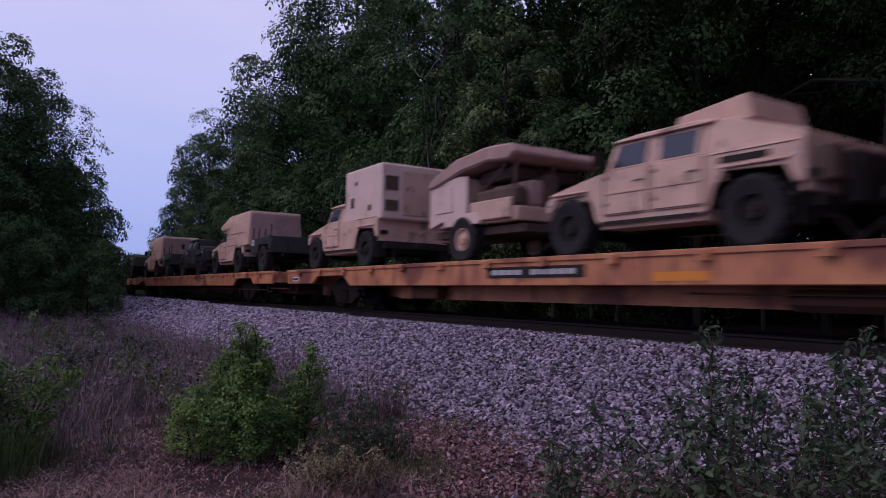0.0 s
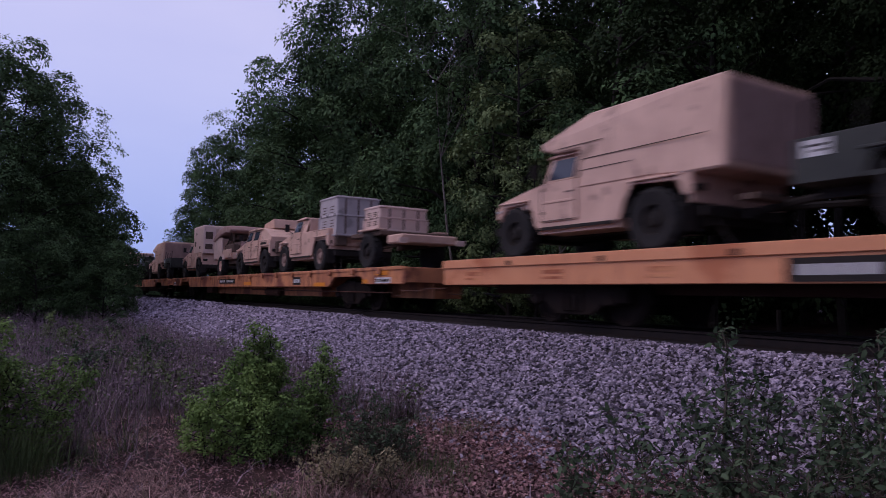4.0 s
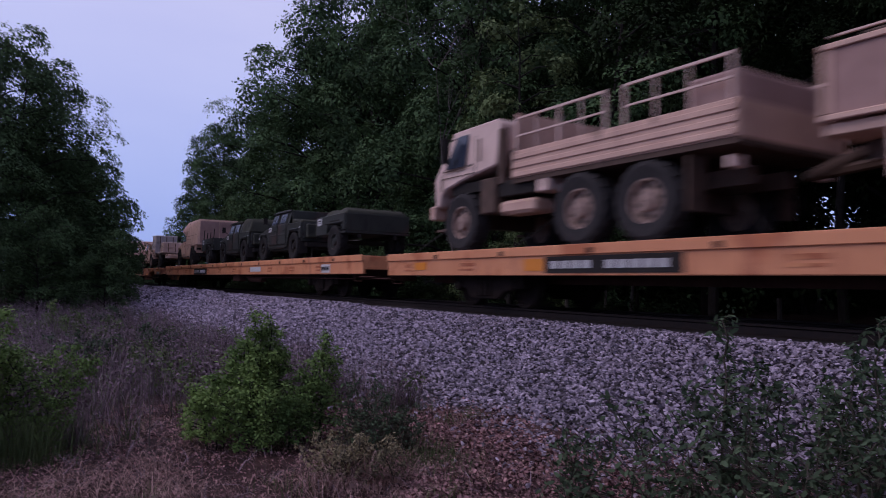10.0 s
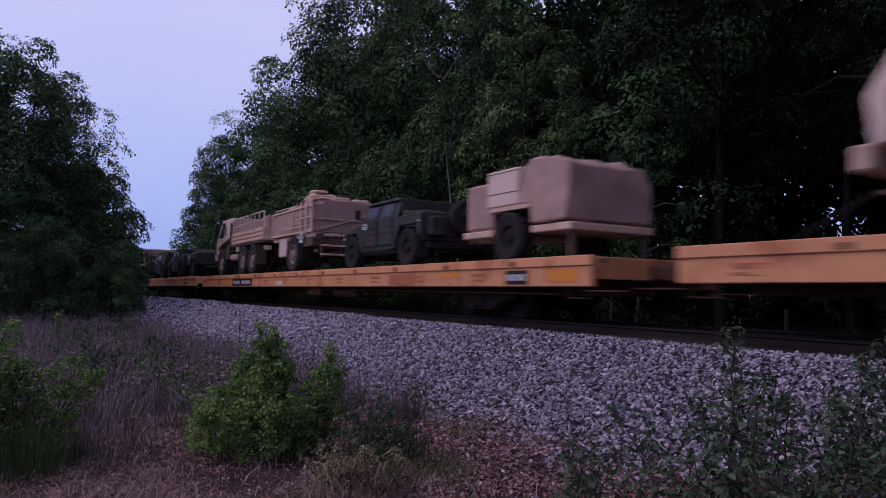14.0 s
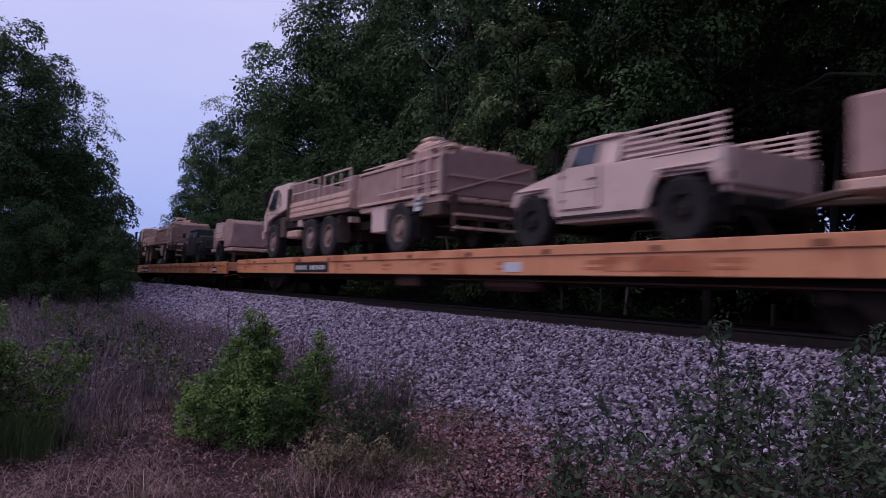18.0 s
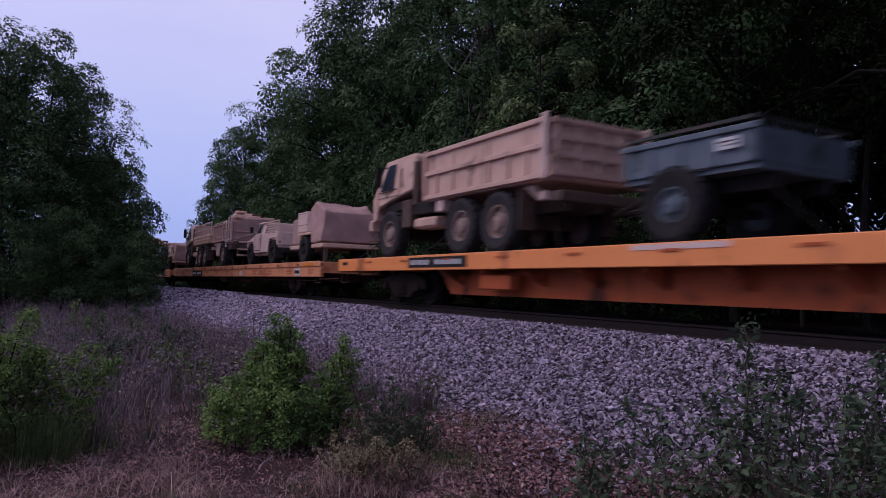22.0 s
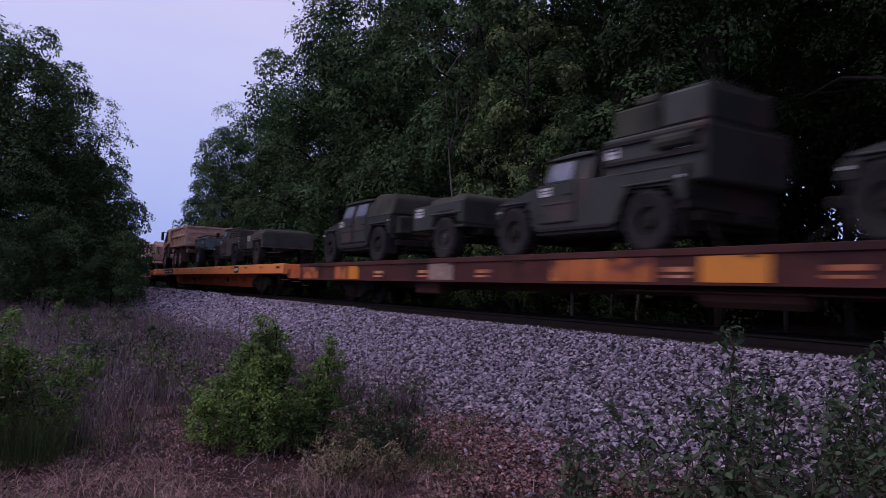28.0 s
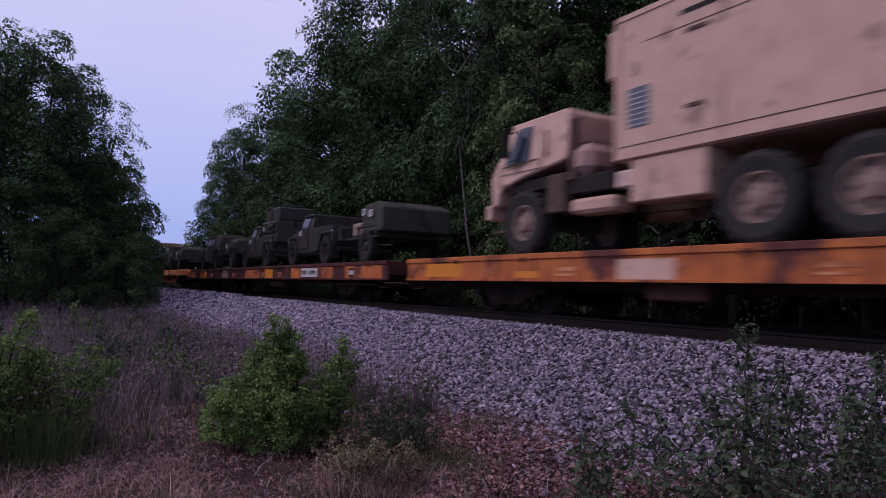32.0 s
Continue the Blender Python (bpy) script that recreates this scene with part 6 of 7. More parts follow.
def leaf_cloud(rng, centres, radii, per, size, droop=0.25, flat=0.7, ovate=False):
    """Small folded leaves, scattered about clump centres; ovate ones are rounder."""
    n = len(centres) * per
    c = np.repeat(np.array(centres), per, axis=0)
    r = np.repeat(np.array(radii), per)[:, None]
    d = rng.normal(size=(n, 3))
    d /= np.linalg.norm(d, axis=1)[:, None]
    p = c + d * r * rng.random((n, 1)) ** 0.36 * np.array([1, 1, flat])
    nrm = d * 0.75 + np.array([0, 0, 0.55]) + rng.normal(size=(n, 3)) * 0.5     # leaves face out and up
    nrm /= np.linalg.norm(nrm, axis=1)[:, None]
    u = rng.normal(size=(n, 3)) - np.array([0, 0, droop])
    u -= nrm * (u * nrm).sum(1)[:, None]
    u /= np.linalg.norm(u, axis=1)[:, None] + 1e-9
    w = np.cross(nrm, u)
    s = size * rng.uniform(0.6, 1.35, (n, 1))
    a, b = p, p + u * s
    m = p + u * s * 0.45
    if ovate:
        m2, up = p + u * s * 0.22, nrm * s * 0.07
        m3 = p + u * s * 0.66
        v = np.stack([a, m2 + w * s * 0.22 + up, m3 + w * s * 0.19 + up, b, m3 - w * s * 0.19 + up, m2 - w * s * 0.22 + up], 1).reshape(-1, 3)
        return v, np.arange(n * 6).reshape(-1, 6)
    l1, l2 = m + w * s * 0.34 + nrm * s * 0.1, m - w * s * 0.34 + nrm * s * 0.1
    v = np.stack([a, l1, b, l2], 1).reshape(-1, 3)
    f = np.arange(n * 4).reshape(-1, 4)
    return v, f


def leaf_pads(rng, pads, per, size):
    """Sprays of foliage: each pad is a shallow drooping dish of leaves about a twig's end, given as its middle, its facing and its radius."""
    n = len(pads) * per
    c = np.repeat(np.array([p[0] for p in pads]), per, axis=0)
    face = np.array([p[1] for p in pads], dtype=float)
    face /= np.linalg.norm(face, axis=1)[:, None]
    side = np.cross(face, rng.normal(size=face.shape))
    side /= np.linalg.norm(side, axis=1)[:, None] + 1e-9
    up, side = np.repeat(face, per, axis=0), np.repeat(side, per, axis=0)
    cross = np.cross(up, side)
    r = np.repeat(np.array([p[2] for p in pads]), per)[:, None]
    a, k = rng.uniform(0, 2 * np.pi, (n, 1)), rng.random((n, 1)) ** 0.55
    lobe = 1 + 0.28 * np.sin(a * 3 + c[:, :1] * 5) + 0.15 * np.sin(a * 7 + c[:, 1:2] * 9)
    out = side * np.cos(a) + cross * np.sin(a)
    p = c + out * k * r * lobe - up * r * 0.42 * k * k + up * rng.normal(size=(n, 1)) * r * 0.13
    nrm = up + out * 0.35 * k + rng.normal(size=(n, 3)) * 0.33
    nrm /= np.linalg.norm(nrm, axis=1)[:, None]
    u = out + rng.normal(size=(n, 3)) * 0.6 - np.array([0, 0, 0.25])
    u -= nrm * (u * nrm).sum(1)[:, None]
    u /= np.linalg.norm(u, axis=1)[:, None] + 1e-9
    w = np.cross(nrm, u)
    s = size * rng.uniform(0.6, 1.35, (n, 1))
    m = p + u * s * 0.45
    v = np.stack([p, m + w * s * 0.30 + nrm * s * 0.08, p + u * s - np.array([0, 0, 0.12]) * s, m - w * s * 0.30 + nrm * s * 0.08], 1).reshape(-1, 3)
    return v, np.arange(n * 4).reshape(-1, 4)


def fast_mesh(name, v, f, mat):
    me = bpy.data.meshes.new(name)
    me.vertices.add(len(v))
    me.vertices.foreach_set("co", np.asarray(v, dtype=np.float32).ravel())
    k = f.shape[1]
    me.loops.add(len(f) * k)
    me.loops.foreach_set("vertex_index", np.asarray(f, dtype=np.int32).ravel())
    me.polygons.add(len(f))
    me.polygons.foreach_set("loop_start", np.arange(0, len(f) * k, k, dtype=np.int32))
    me.update(calc_edges=True)
    me.materials.append(mat)
    return me


def tree(label, seed, height, spread, mat, clumps=110, per=55, size=0.20, low=0.25, bark=BARK, limbs=18, category="tree", pad=0.42):
    """A tapered trunk, limbs that carry sprays of leaves at and near their ends, and a sparse inner crown."""
    rng = np.random.default_rng(seed)
    e = tagged(new("tree"), label, category, "woodland trees")
    bm = bmesh.new()
    pts, p = [], Vector((0, 0, -0.2))
    for i in range(7):
        pts.append(p.copy())
        p += Vector((rng.normal(0, 0.02 * height * 0.4), rng.normal(0, 0.02 * height * 0.4), height * 0.85 / 6))
    thick = 0.0085 * height
    for i in range(6):
        rod(bm, pts[i], pts[i + 1], thick * (1 - i / 6.8), 8, thick * (1 - (i + 1) / 6.8))
    pads, centres, radii = [], [], []

    def bough(c, axis, r, n):
        """A rounded mass of sprays about a limb's end, open below."""
        away = Vector((c.x - axis.x, c.y - axis.y, 0))
        away = away.normalized() * 0.55 if away.length > 0.05 else Vector((0, 0, 0))
        for _ in range(n):
            d = (Vector(rng.normal(0, 1, 3)).normalized() + away + Vector((0, 0, 0.45))).normalized()
            q = c + Vector((d.x, d.y, d.z * 0.72)) * r * rng.uniform(0.72, 1.08)
            pads.append((tuple(q), tuple(d * 0.75 + Vector((0, 0, 0.5)) + Vector(rng.normal(0, 0.2, 3))), rng.uniform(0.6, 1.2) * pad))
        centres.append(tuple(c))
        radii.append(r * 0.72)
    n = max(4, int(clumps / limbs / 1.8))
    for i in range(limbs):
        k = low + (0.97 - low) * (i + rng.random() * 0.6) / limbs
        base = pts[min(5, int(k * 6))].lerp(pts[min(6, int(k * 6) + 1)], k * 6 % 1)
        ang = i * 2.4 + rng.normal(0, 0.4)
        reach = spread * (0.35 + 0.62 * math.sin(min(1.0, (1.04 - k) / (1.04 - low) * 1.15 + 0.12) * math.pi * 0.62)) * rng.uniform(0.68, 0.95)
        tip = base + Vector((math.cos(ang) * reach, math.sin(ang) * reach, reach * rng.uniform(0.05, 0.5)))
        mid = base.lerp(tip, 0.5) + Vector((0, 0, 0.12 * reach))
        r0 = 0.0045 * height * (1.1 - k)
        rod(bm, base, mid, r0 + 0.015, 5, r0 * 0.6 + 0.01)
        rod(bm, mid, tip, r0 * 0.6 + 0.01, 5, 0.008)
        big = spread * rng.uniform(0.19, 0.33)
        bough(tip, base, big, n)
        bough(base.lerp(mid, rng.uniform(0.7, 1.3)) + Vector(rng.normal(0, 0.16 * reach + 0.05, 3)), base, big * rng.uniform(0.6, 0.95), int(n * 0.8))
    bough(pts[6], pts[6] + Vector((0, 0, -1)), 0.22 * spread, n)
    part("trunk", bm, bark, e)
    v, f = leaf_pads(rng, pads, per, size)
    v2, f2 = leaf_cloud(rng, centres, radii, int(per * 1.2), size * 1.3)
    part("crown", fast_mesh("crown", np.concatenate([v, v2]), np.concatenate([f, f2 + len(v)]), mat), None, e)
    return e


def grow(kinds, spots):
    """Stands the given trees and copies of them; a spot is (kind, x, y, turn, size)."""
    used = set()
    for k, x, y, turn, s in spots:
        t = kinds[k]
        place = Vector((x, y, ground_height(x, y) - 0.05))
        if k in used:
            t = copy_thing(t, Matrix.Translation(place) @ pose(0, 0, 0, 0, 0, turn))
        used.add(k)
        t.location, t.rotation_euler, t.scale = place, (0, 0, radians(turn)), (s, s, s)
    assert len(used) == len(kinds)


DENSE = "tall broadleaf tree with a dense dark crown"
forest = [
    tree(DENSE, 11, 17.5, 4.6, LEAF_MID, 760, 30, 0.145, 0.08, limbs=30),
    tree(DENSE, 12, 18.0, 4.2, LEAF_MID, 760, 30, 0.145, 0.10, limbs=30),
    tree(DENSE, 13, 17.0, 4.8, LEAF_MID, 760, 30, 0.145, 0.06, limbs=30),
    tree("slender woodland tree with pale leaves", 14, 12.5, 2.1, LEAF_PALE, 260, 26, 0.13, 0.06, limbs=22, pad=0.28),
    tree("young understorey tree with leaves to the ground", 15, 6.0, 2.3, LEAF_MID, 260, 26, 0.11, 0.03, pad=0.28),
    tree("tall broadleaf tree with leaves coloured as in deep shade", 16, 18.0, 4.6, LEAF_SHADED, 420, 26, 0.20, 0.06, pad=0.5),
    tree("low leafy shrub by the track", 17, 2.0, 1.5, LEAF_SHADED, 120, 24, 0.08, 0.02, limbs=10, category="shrub", pad=0.2),
    tree("broadleaf tree at the wood's edge", 18, 17.0, 4.5, LEAF_MID, 760, 30, 0.15, 0.04, limbs=30, pad=0.44),
    tree("tall tree with a shade-coloured high canopy and bare lower trunk", 19, 18.5, 5.0, LEAF_SHADED, 560, 52, 0.10, 0.36, limbs=22),
    tree("tall broadleaf tree with leaves coloured as in deep shade", 20, 18.0, 4.8, LEAF_SHADED, 300, 22, 0.30, 0.06, limbs=18, pad=0.6),
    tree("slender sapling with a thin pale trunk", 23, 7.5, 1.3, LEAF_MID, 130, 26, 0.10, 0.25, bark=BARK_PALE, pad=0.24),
    tree("tall tree added to shade the line, with a high spreading canopy", 26, 19.0, 5.2, LEAF_SHADED, 460, 60, 0.10, 0.44, limbs=22, pad=0.5),
]
rs = random.Random(3)
spots = []
for row, (x0, gap, kinds) in enumerate(((15.4, 4.4, (0, 1, 2)), (19.8, 4.6, (5,)), (24.5, 4.4, (9,)), (30, 4.8, (9,)))):
    y, end = -18.0 + row * 1.7, min((x0 - 3.6) * 3.4, 58)
    while y < end:
        if row and 0.55 < x0 / max(y, 1) < 0.635:      # a thin place in the wood
            y += gap
            continue
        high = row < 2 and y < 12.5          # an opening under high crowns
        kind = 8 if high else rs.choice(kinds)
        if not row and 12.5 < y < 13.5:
            kind = 8                         # its shade-coloured crown closes the opening from above
        spots.append((kind, x0 + (1.2 if high else 0) + rs.uniform(-0.8, 0.9), y + rs.uniform(-0.7, 0.7), rs.uniform(0, 360), rs.uniform(0.94, 1.06)))
        y += gap
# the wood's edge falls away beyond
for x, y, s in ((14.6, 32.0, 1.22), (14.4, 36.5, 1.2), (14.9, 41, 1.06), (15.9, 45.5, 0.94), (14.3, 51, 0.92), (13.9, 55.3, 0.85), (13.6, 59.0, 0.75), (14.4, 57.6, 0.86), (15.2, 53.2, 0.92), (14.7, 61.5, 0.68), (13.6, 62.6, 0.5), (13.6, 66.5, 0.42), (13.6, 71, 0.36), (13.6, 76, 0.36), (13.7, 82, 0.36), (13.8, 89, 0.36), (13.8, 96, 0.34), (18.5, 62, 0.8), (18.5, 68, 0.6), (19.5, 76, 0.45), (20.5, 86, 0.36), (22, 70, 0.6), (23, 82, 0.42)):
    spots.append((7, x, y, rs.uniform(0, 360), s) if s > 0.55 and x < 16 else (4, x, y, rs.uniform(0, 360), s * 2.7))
spots.append((2, 18.2, 29.5, 40, 1.0))
spots.append((0, 18.6, 36.0, 200, 1.0))
spots.append((1, 18.4, 43.0, 310, 0.95))
y = 15.5
while y < 60:
    spots.append((4, 13.6 + rs.uniform(-0.4, 1.2), y, rs.uniform(0, 360), rs.uniform(0.5, 1.05)))
    y += rs.uniform(1.5, 2.6)
y = -4.0
while y < 64:
    spots.append((6, 12.1 + rs.uniform(-0.5, 0.8), y, rs.uniform(0, 360), rs.uniform(0.18, 0.34) if y < 15 else rs.uniform(0.4, 0.9)))
    y += rs.uniform(0.9, 1.7)
for x, y, s in ((11.9, 16.1, 0.86), (12.0, 17.2, 0.66), (11.9, 14.9, 0.5)):
    spots.append((3, x, y, rs.uniform(0, 360), s))
# unseen trees added behind the camera, on both sides of the line, for shade
for x, y in ((3.9, -20), (3.6, -27), (14.0, -21), (14.2, -28), (3.6, -34), (14.0, -35)):
    spots.append((5, x, y, rs.uniform(0, 360), rs.uniform(1.0, 1.1)))
for x, y in ((3.8, -4.5), (0.3, -7.5), (4.2, -9.5), (3.5, -15), (0, -13), (13.2, -3), (13.4, -9), (13, -15), (12.9, 2.6), (-3.5, -10), (2.5, -21)):
    spots.append((11, x, y, rs.uniform(0, 360), rs.uniform(1.0, 1.12)))
for x, y, s in ((12.1, 13.9, 0.9), (12.0, 11.6, 0.75), (12.2, 12.6, 0.6)):
    spots.append((10, x, y, rs.uniform(0, 360), s))
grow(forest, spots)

left_trees = [
    tree("broadleaf tree with feathery open branches at its top", 21, 14.5, 4.0, LEAF_SIDE, 680, 40, 0.125, 0.03, limbs=32, pad=0.46),
    tree("bushy tree with leaves to the ground", 22, 9.5, 3.2, LEAF_SIDE, 420, 30, 0.15, 0.02, limbs=24),
]
spots = []
for k, x, y, s in ((0, 0.3, 36, 0.90), (0, -3.4, 34, 1.0), (0, -1.3, 35.5, 1.0), (1, 2.5, 44, 0.98), (1, 3.1, 31, 0.42), (1, 3.9, 36.5, 0.46), (1, 4.3, 42, 0.54), (1, 0.8, 31, 0.52), (1, -2.2, 28.5, 0.66), (1, 3.4, 46.5, 1.06), (1, 3.1, 53, 1.0), (0, -1.0, 47, 0.95), (1, 3.6, 60, 1.0), (1, 2.4, 36, 0.42), (1, 3.9, 68, 1.0), (0, 0.5, 60, 1.0), (1, 3.0, 40, 0.45), (0, -1.2, 39, 0.92), (0, -5.5, 37, 1.0), (0, 0.8, 41, 0.84), (1, 1.9, 39, 0.93)):
    spots.append((k, x, y, rs.uniform(0, 360), s))
for x, y, s in ((12.9, 112, 0.85), (14.9, 113, 0.78), (16.8, 112, 0.7), (18.3, 114, 0.6), (14.0, 120, 0.9), (20.5, 121, 0.6)):
    spots.append((1, x, y, rs.uniform(0, 360), s))
grow(left_trees, spots)


def bare_tree():
    """A thin dead tree: a leaning stem that forks into bare twigs."""
    rng = random.Random(8)
    e = tagged(new("dead_tree"), "thin dead tree with pale bare branches", "tree")

    def limb(bm, p, d, length, r, depth, name):
        pts, rads, q = [p], [r], p
        for i in range(3):
            d = (d + Vector((rng.gauss(0, 0.10), rng.gauss(0, 0.10), rng.gauss(0.03, 0.06)))).normalized()
            q = q + d * length / 3
            pts.append(q)
            rads.append(r * (1 - 0.28 * (i + 1)))
            if depth and (i or depth < 3):
                for s in range(2):
                    side = (d * 0.7 + Vector((rng.gauss(0, 0.6), rng.gauss(0, 0.6), rng.gauss(0.15, 0.35)))).normalized()
                    own = bmesh.new() if depth == 3 else bm
                    limb(own, q, side, length * rng.uniform(0.38, 0.6), r * 0.45, depth - 1, "branch")
                    if depth == 3:
                        part("branch", own, BARK_PALE, e)
        tube(bm, pts, rads)
        if depth == 3:
            part("trunk", bm, BARK_PALE, e)
    limb(bmesh.new(), Vector((0, 0, 0)), Vector((-0.05, 0.10, 1)), 8.6, 0.055, 3, "trunk")
    e.location = (11.6, 18.0, ground_height(11.6, 18.0) - 0.1)
    return e


bare_tree()
for x, y in ((12.4, 8.2), (12.8, 5.4), (12.2, 11.6), (12.9, 14.8), (13.0, 2.9)):
    bm = bmesh.new()
    rod(bm, (0, 0, -0.2), (0.02, 0.03, 0.85), 0.05, 8, 0.045)
    post = tagged(new("fence_post", finish("fence_post", bm, BARK)), "dark weathered wooden post in the undergrowth", "post", "posts by the track")
    post.location = (x, y, ground_height(x, y))


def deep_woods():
    """Leaf masses added far in among the trunks, the wood's shade in their colour."""
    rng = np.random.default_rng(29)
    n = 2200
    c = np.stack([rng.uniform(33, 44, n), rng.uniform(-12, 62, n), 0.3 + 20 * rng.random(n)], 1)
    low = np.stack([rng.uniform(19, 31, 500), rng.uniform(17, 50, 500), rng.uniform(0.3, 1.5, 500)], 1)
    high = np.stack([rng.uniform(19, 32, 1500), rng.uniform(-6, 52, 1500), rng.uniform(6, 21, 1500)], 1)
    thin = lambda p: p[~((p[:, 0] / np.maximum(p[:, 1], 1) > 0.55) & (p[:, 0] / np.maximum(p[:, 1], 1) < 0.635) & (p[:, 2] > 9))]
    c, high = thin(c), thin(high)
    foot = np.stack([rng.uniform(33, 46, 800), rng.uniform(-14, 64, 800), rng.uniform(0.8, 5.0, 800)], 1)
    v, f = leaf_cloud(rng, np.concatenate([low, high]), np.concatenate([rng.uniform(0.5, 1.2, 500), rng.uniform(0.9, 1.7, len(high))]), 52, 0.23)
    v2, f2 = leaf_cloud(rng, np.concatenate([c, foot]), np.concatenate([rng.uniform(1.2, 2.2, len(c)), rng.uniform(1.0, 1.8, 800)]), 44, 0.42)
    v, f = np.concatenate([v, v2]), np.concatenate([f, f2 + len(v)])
    return tagged(new("deep_woods", fast_mesh("deep_woods", v, f, LEAF_SHADED)), "leaf masses deep in the wood, coloured dark for its shade", "woods", kind="stuff")


deep_woods()


# ---- undergrowth before the track ----
def shrub(name, label, x, y, stems, mat, leaf, per, clump_r, seed, category="shrub", bark=BARK):
    """Stems as (dx, dy, height, lean x, lean y, leafy from) with leaf clumps along each."""
    rng = np.random.default_rng(seed)
    e = tagged(new(name), label, category)
    centres, radii = [], []
    twigs = bmesh.new()
    for dx, dy, h, lx, ly, low in stems:
        bm = bmesh.new()
        pts, rads = [Vector((dx, dy, -0.05))], [0.011 * max(0.6, h)]
        n = max(4, int(h / 0.13))
        for i in range(n):
            k = (i + 1) / n
            q = Vector((dx + lx * k * k + rng.normal(0, 0.012), dy + ly * k * k + rng.normal(0, 0.012), h * k))
            pts.append(q)
            rads.append(0.011 * (1.05 - 0.7 * k) * max(0.6, h))
            if k >= low:
                wide = clump_r * (0.35 + 1.3 * math.sin(min(1.0, (1.02 - k) / (1.02 - low) + 0.05) * math.pi * 0.6))
                for s in range(3):
                    a = rng.uniform(0, 6.3)
                    tip = q + Vector((math.cos(a) * wide, math.sin(a) * wide, rng.uniform(-0.02, 0.10)))
                    rod(twigs, q, tip, 0.004, 3)
                    centres.append(tuple(tip))
                    radii.append(clump_r * rng.uniform(0.4, 0.9))
                centres.append(tuple(q))
                radii.append(clump_r * 0.5)
        tube(bm, pts, rads)
        part("stem", bm, bark, e)
    tagged(part("twig_spray", twigs, bark, e), kind="stuff")
    v, f = leaf_cloud(rng, centres, radii, per, leaf, droop=0.35, flat=0.8, ovate=True)
    part("foliage", fast_mesh("foliage", v, f, mat), None, e)
    e.location = (x, y, ground_height(x, y))
    return e


def random_stems(seed, n, spread, h0, h1, low, lean=0.2):
    g = random.Random(seed)
    out = []
    for _ in range(n):
        a, d = g.uniform(0, 6.3), spread * g.random() ** 0.6
        out.append((math.cos(a) * d, math.sin(a) * d, g.uniform(h0, h1) * (1.1 - 0.35 * d / spread), g.gauss(0, lean), g.gauss(0, lean), low))
    return out


def cone_stems(seed, n, spread, h):
    """Stems that stand lower the farther out they are."""
    g = random.Random(seed)
    out = []
    for _ in range(n):
        a, d = g.uniform(0, 6.3), g.random() ** 0.55
        out.append((math.cos(a) * d * spread, math.sin(a) * d * spread, h * (1.0 - 0.60 * d) * g.uniform(0.88, 1.05), math.cos(a) * 0.12 * d, math.sin(a) * 0.12 * d, 0.06))
    return out


shrub("green_bush", "bright green leafy bush with two upright tops", 2.10, 6.9,
      [(-0.02, 0.05, 1.18, -0.02, 0.02, 0.15), (0.05, -0.04, 1.13, 0.02, -0.02, 0.15), (-0.07, 0.02, 1.05, -0.02, 0.0, 0.15), (0.02, 0.10, 1.0, 0.0, 0.03, 0.15), (0.50, -0.32, 0.97, 0.03, -0.02, 0.2), (0.44, -0.24, 0.86, 0.05, -0.04, 0.1), (0.54, -0.26, 0.78, 0.05, -0.04, 0.1)]
      + cone_stems(31, 32, 0.56, 1.06), LEAF_BUSH, 0.033, 40, 0.11, 41)
shrub("green_bush", "bright green leafy bush at the edge of the brush", -0.32, 7.7,
      random_stems(32, 19, 0.62, 0.75, 1.30, 0.1), LEAF_BUSH, 0.032, 40, 0.125, 42)
shrub("green_bush", "bright green leafy bush at the edge of the brush", -0.75, 7.0,
      random_stems(33, 15, 0.55, 0.6, 1.15, 0.1), LEAF_BUSH, 0.032, 40, 0.125, 43)
shrub("weed_clump", "low olive weed clump with dry stems in a grass mound", 2.45, 5.30,
      random_stems(34, 30, 0.34, 0.14, 0.36, 0.25, 0.10), LEAF_OLIVE, 0.030, 7, 0.06, 44, "weeds", WEED_STALK)
shrub("weed_clump", "dull olive weed clump with thin dark stems beside a grass mound", 2.88, 5.95,
      random_stems(35, 26, 0.36, 0.25, 0.62, 0.25, 0.14), LEAF_WEED, 0.032, 8, 0.07, 45, "weeds", WEED_STALK)
for i, (x, y, n, sp, h0, h1) in enumerate(((4.35, 3.05, 9, 0.35, 0.7, 1.05), (4.15, 2.55, 10, 0.4, 0.6, 0.95), (3.75, 3.5, 9, 0.4, 0.4, 0.8), (4.7, 2.35, 9, 0.35, 0.7, 1.05), (3.6, 2.9, 9, 0.4, 0.4, 0.75), (4.9, 2.7, 8, 0.3, 0.6, 0.95), (3.35, 3.9, 8, 0.3, 0.35, 0.65), (4.2, 2.0, 8, 0.4, 0.6, 0.95), (3.9, 3.1, 7, 0.4, 0.4, 0.8), (4.6, 3.0, 7, 0.35, 0.6, 0.95))):
    shrub("tall_weed", "tall weed with dull green leaves by the stone bank", x, y, random_stems(50 + i, max(4, int(n * 0.65)), sp, h0, h1, 0.15, 0.14), LEAF_WEED, 0.054, 4, 0.10, 60 + i, "weeds", WEED_STALK)
shrub("tall_weed", "tall upright weed with dull green leaves by the stone bank", 4.10, 3.12,
      [(0, 0, 1.30, 0.03, 0.02, 0.2), (0.08, -0.10, 1.0, 0.06, -0.03, 0.2), (-0.12, 0.06, 0.8, -0.05, 0.03, 0.15)], LEAF_WEED, 0.056, 7, 0.08, 97, "weeds", WEED_STALK)
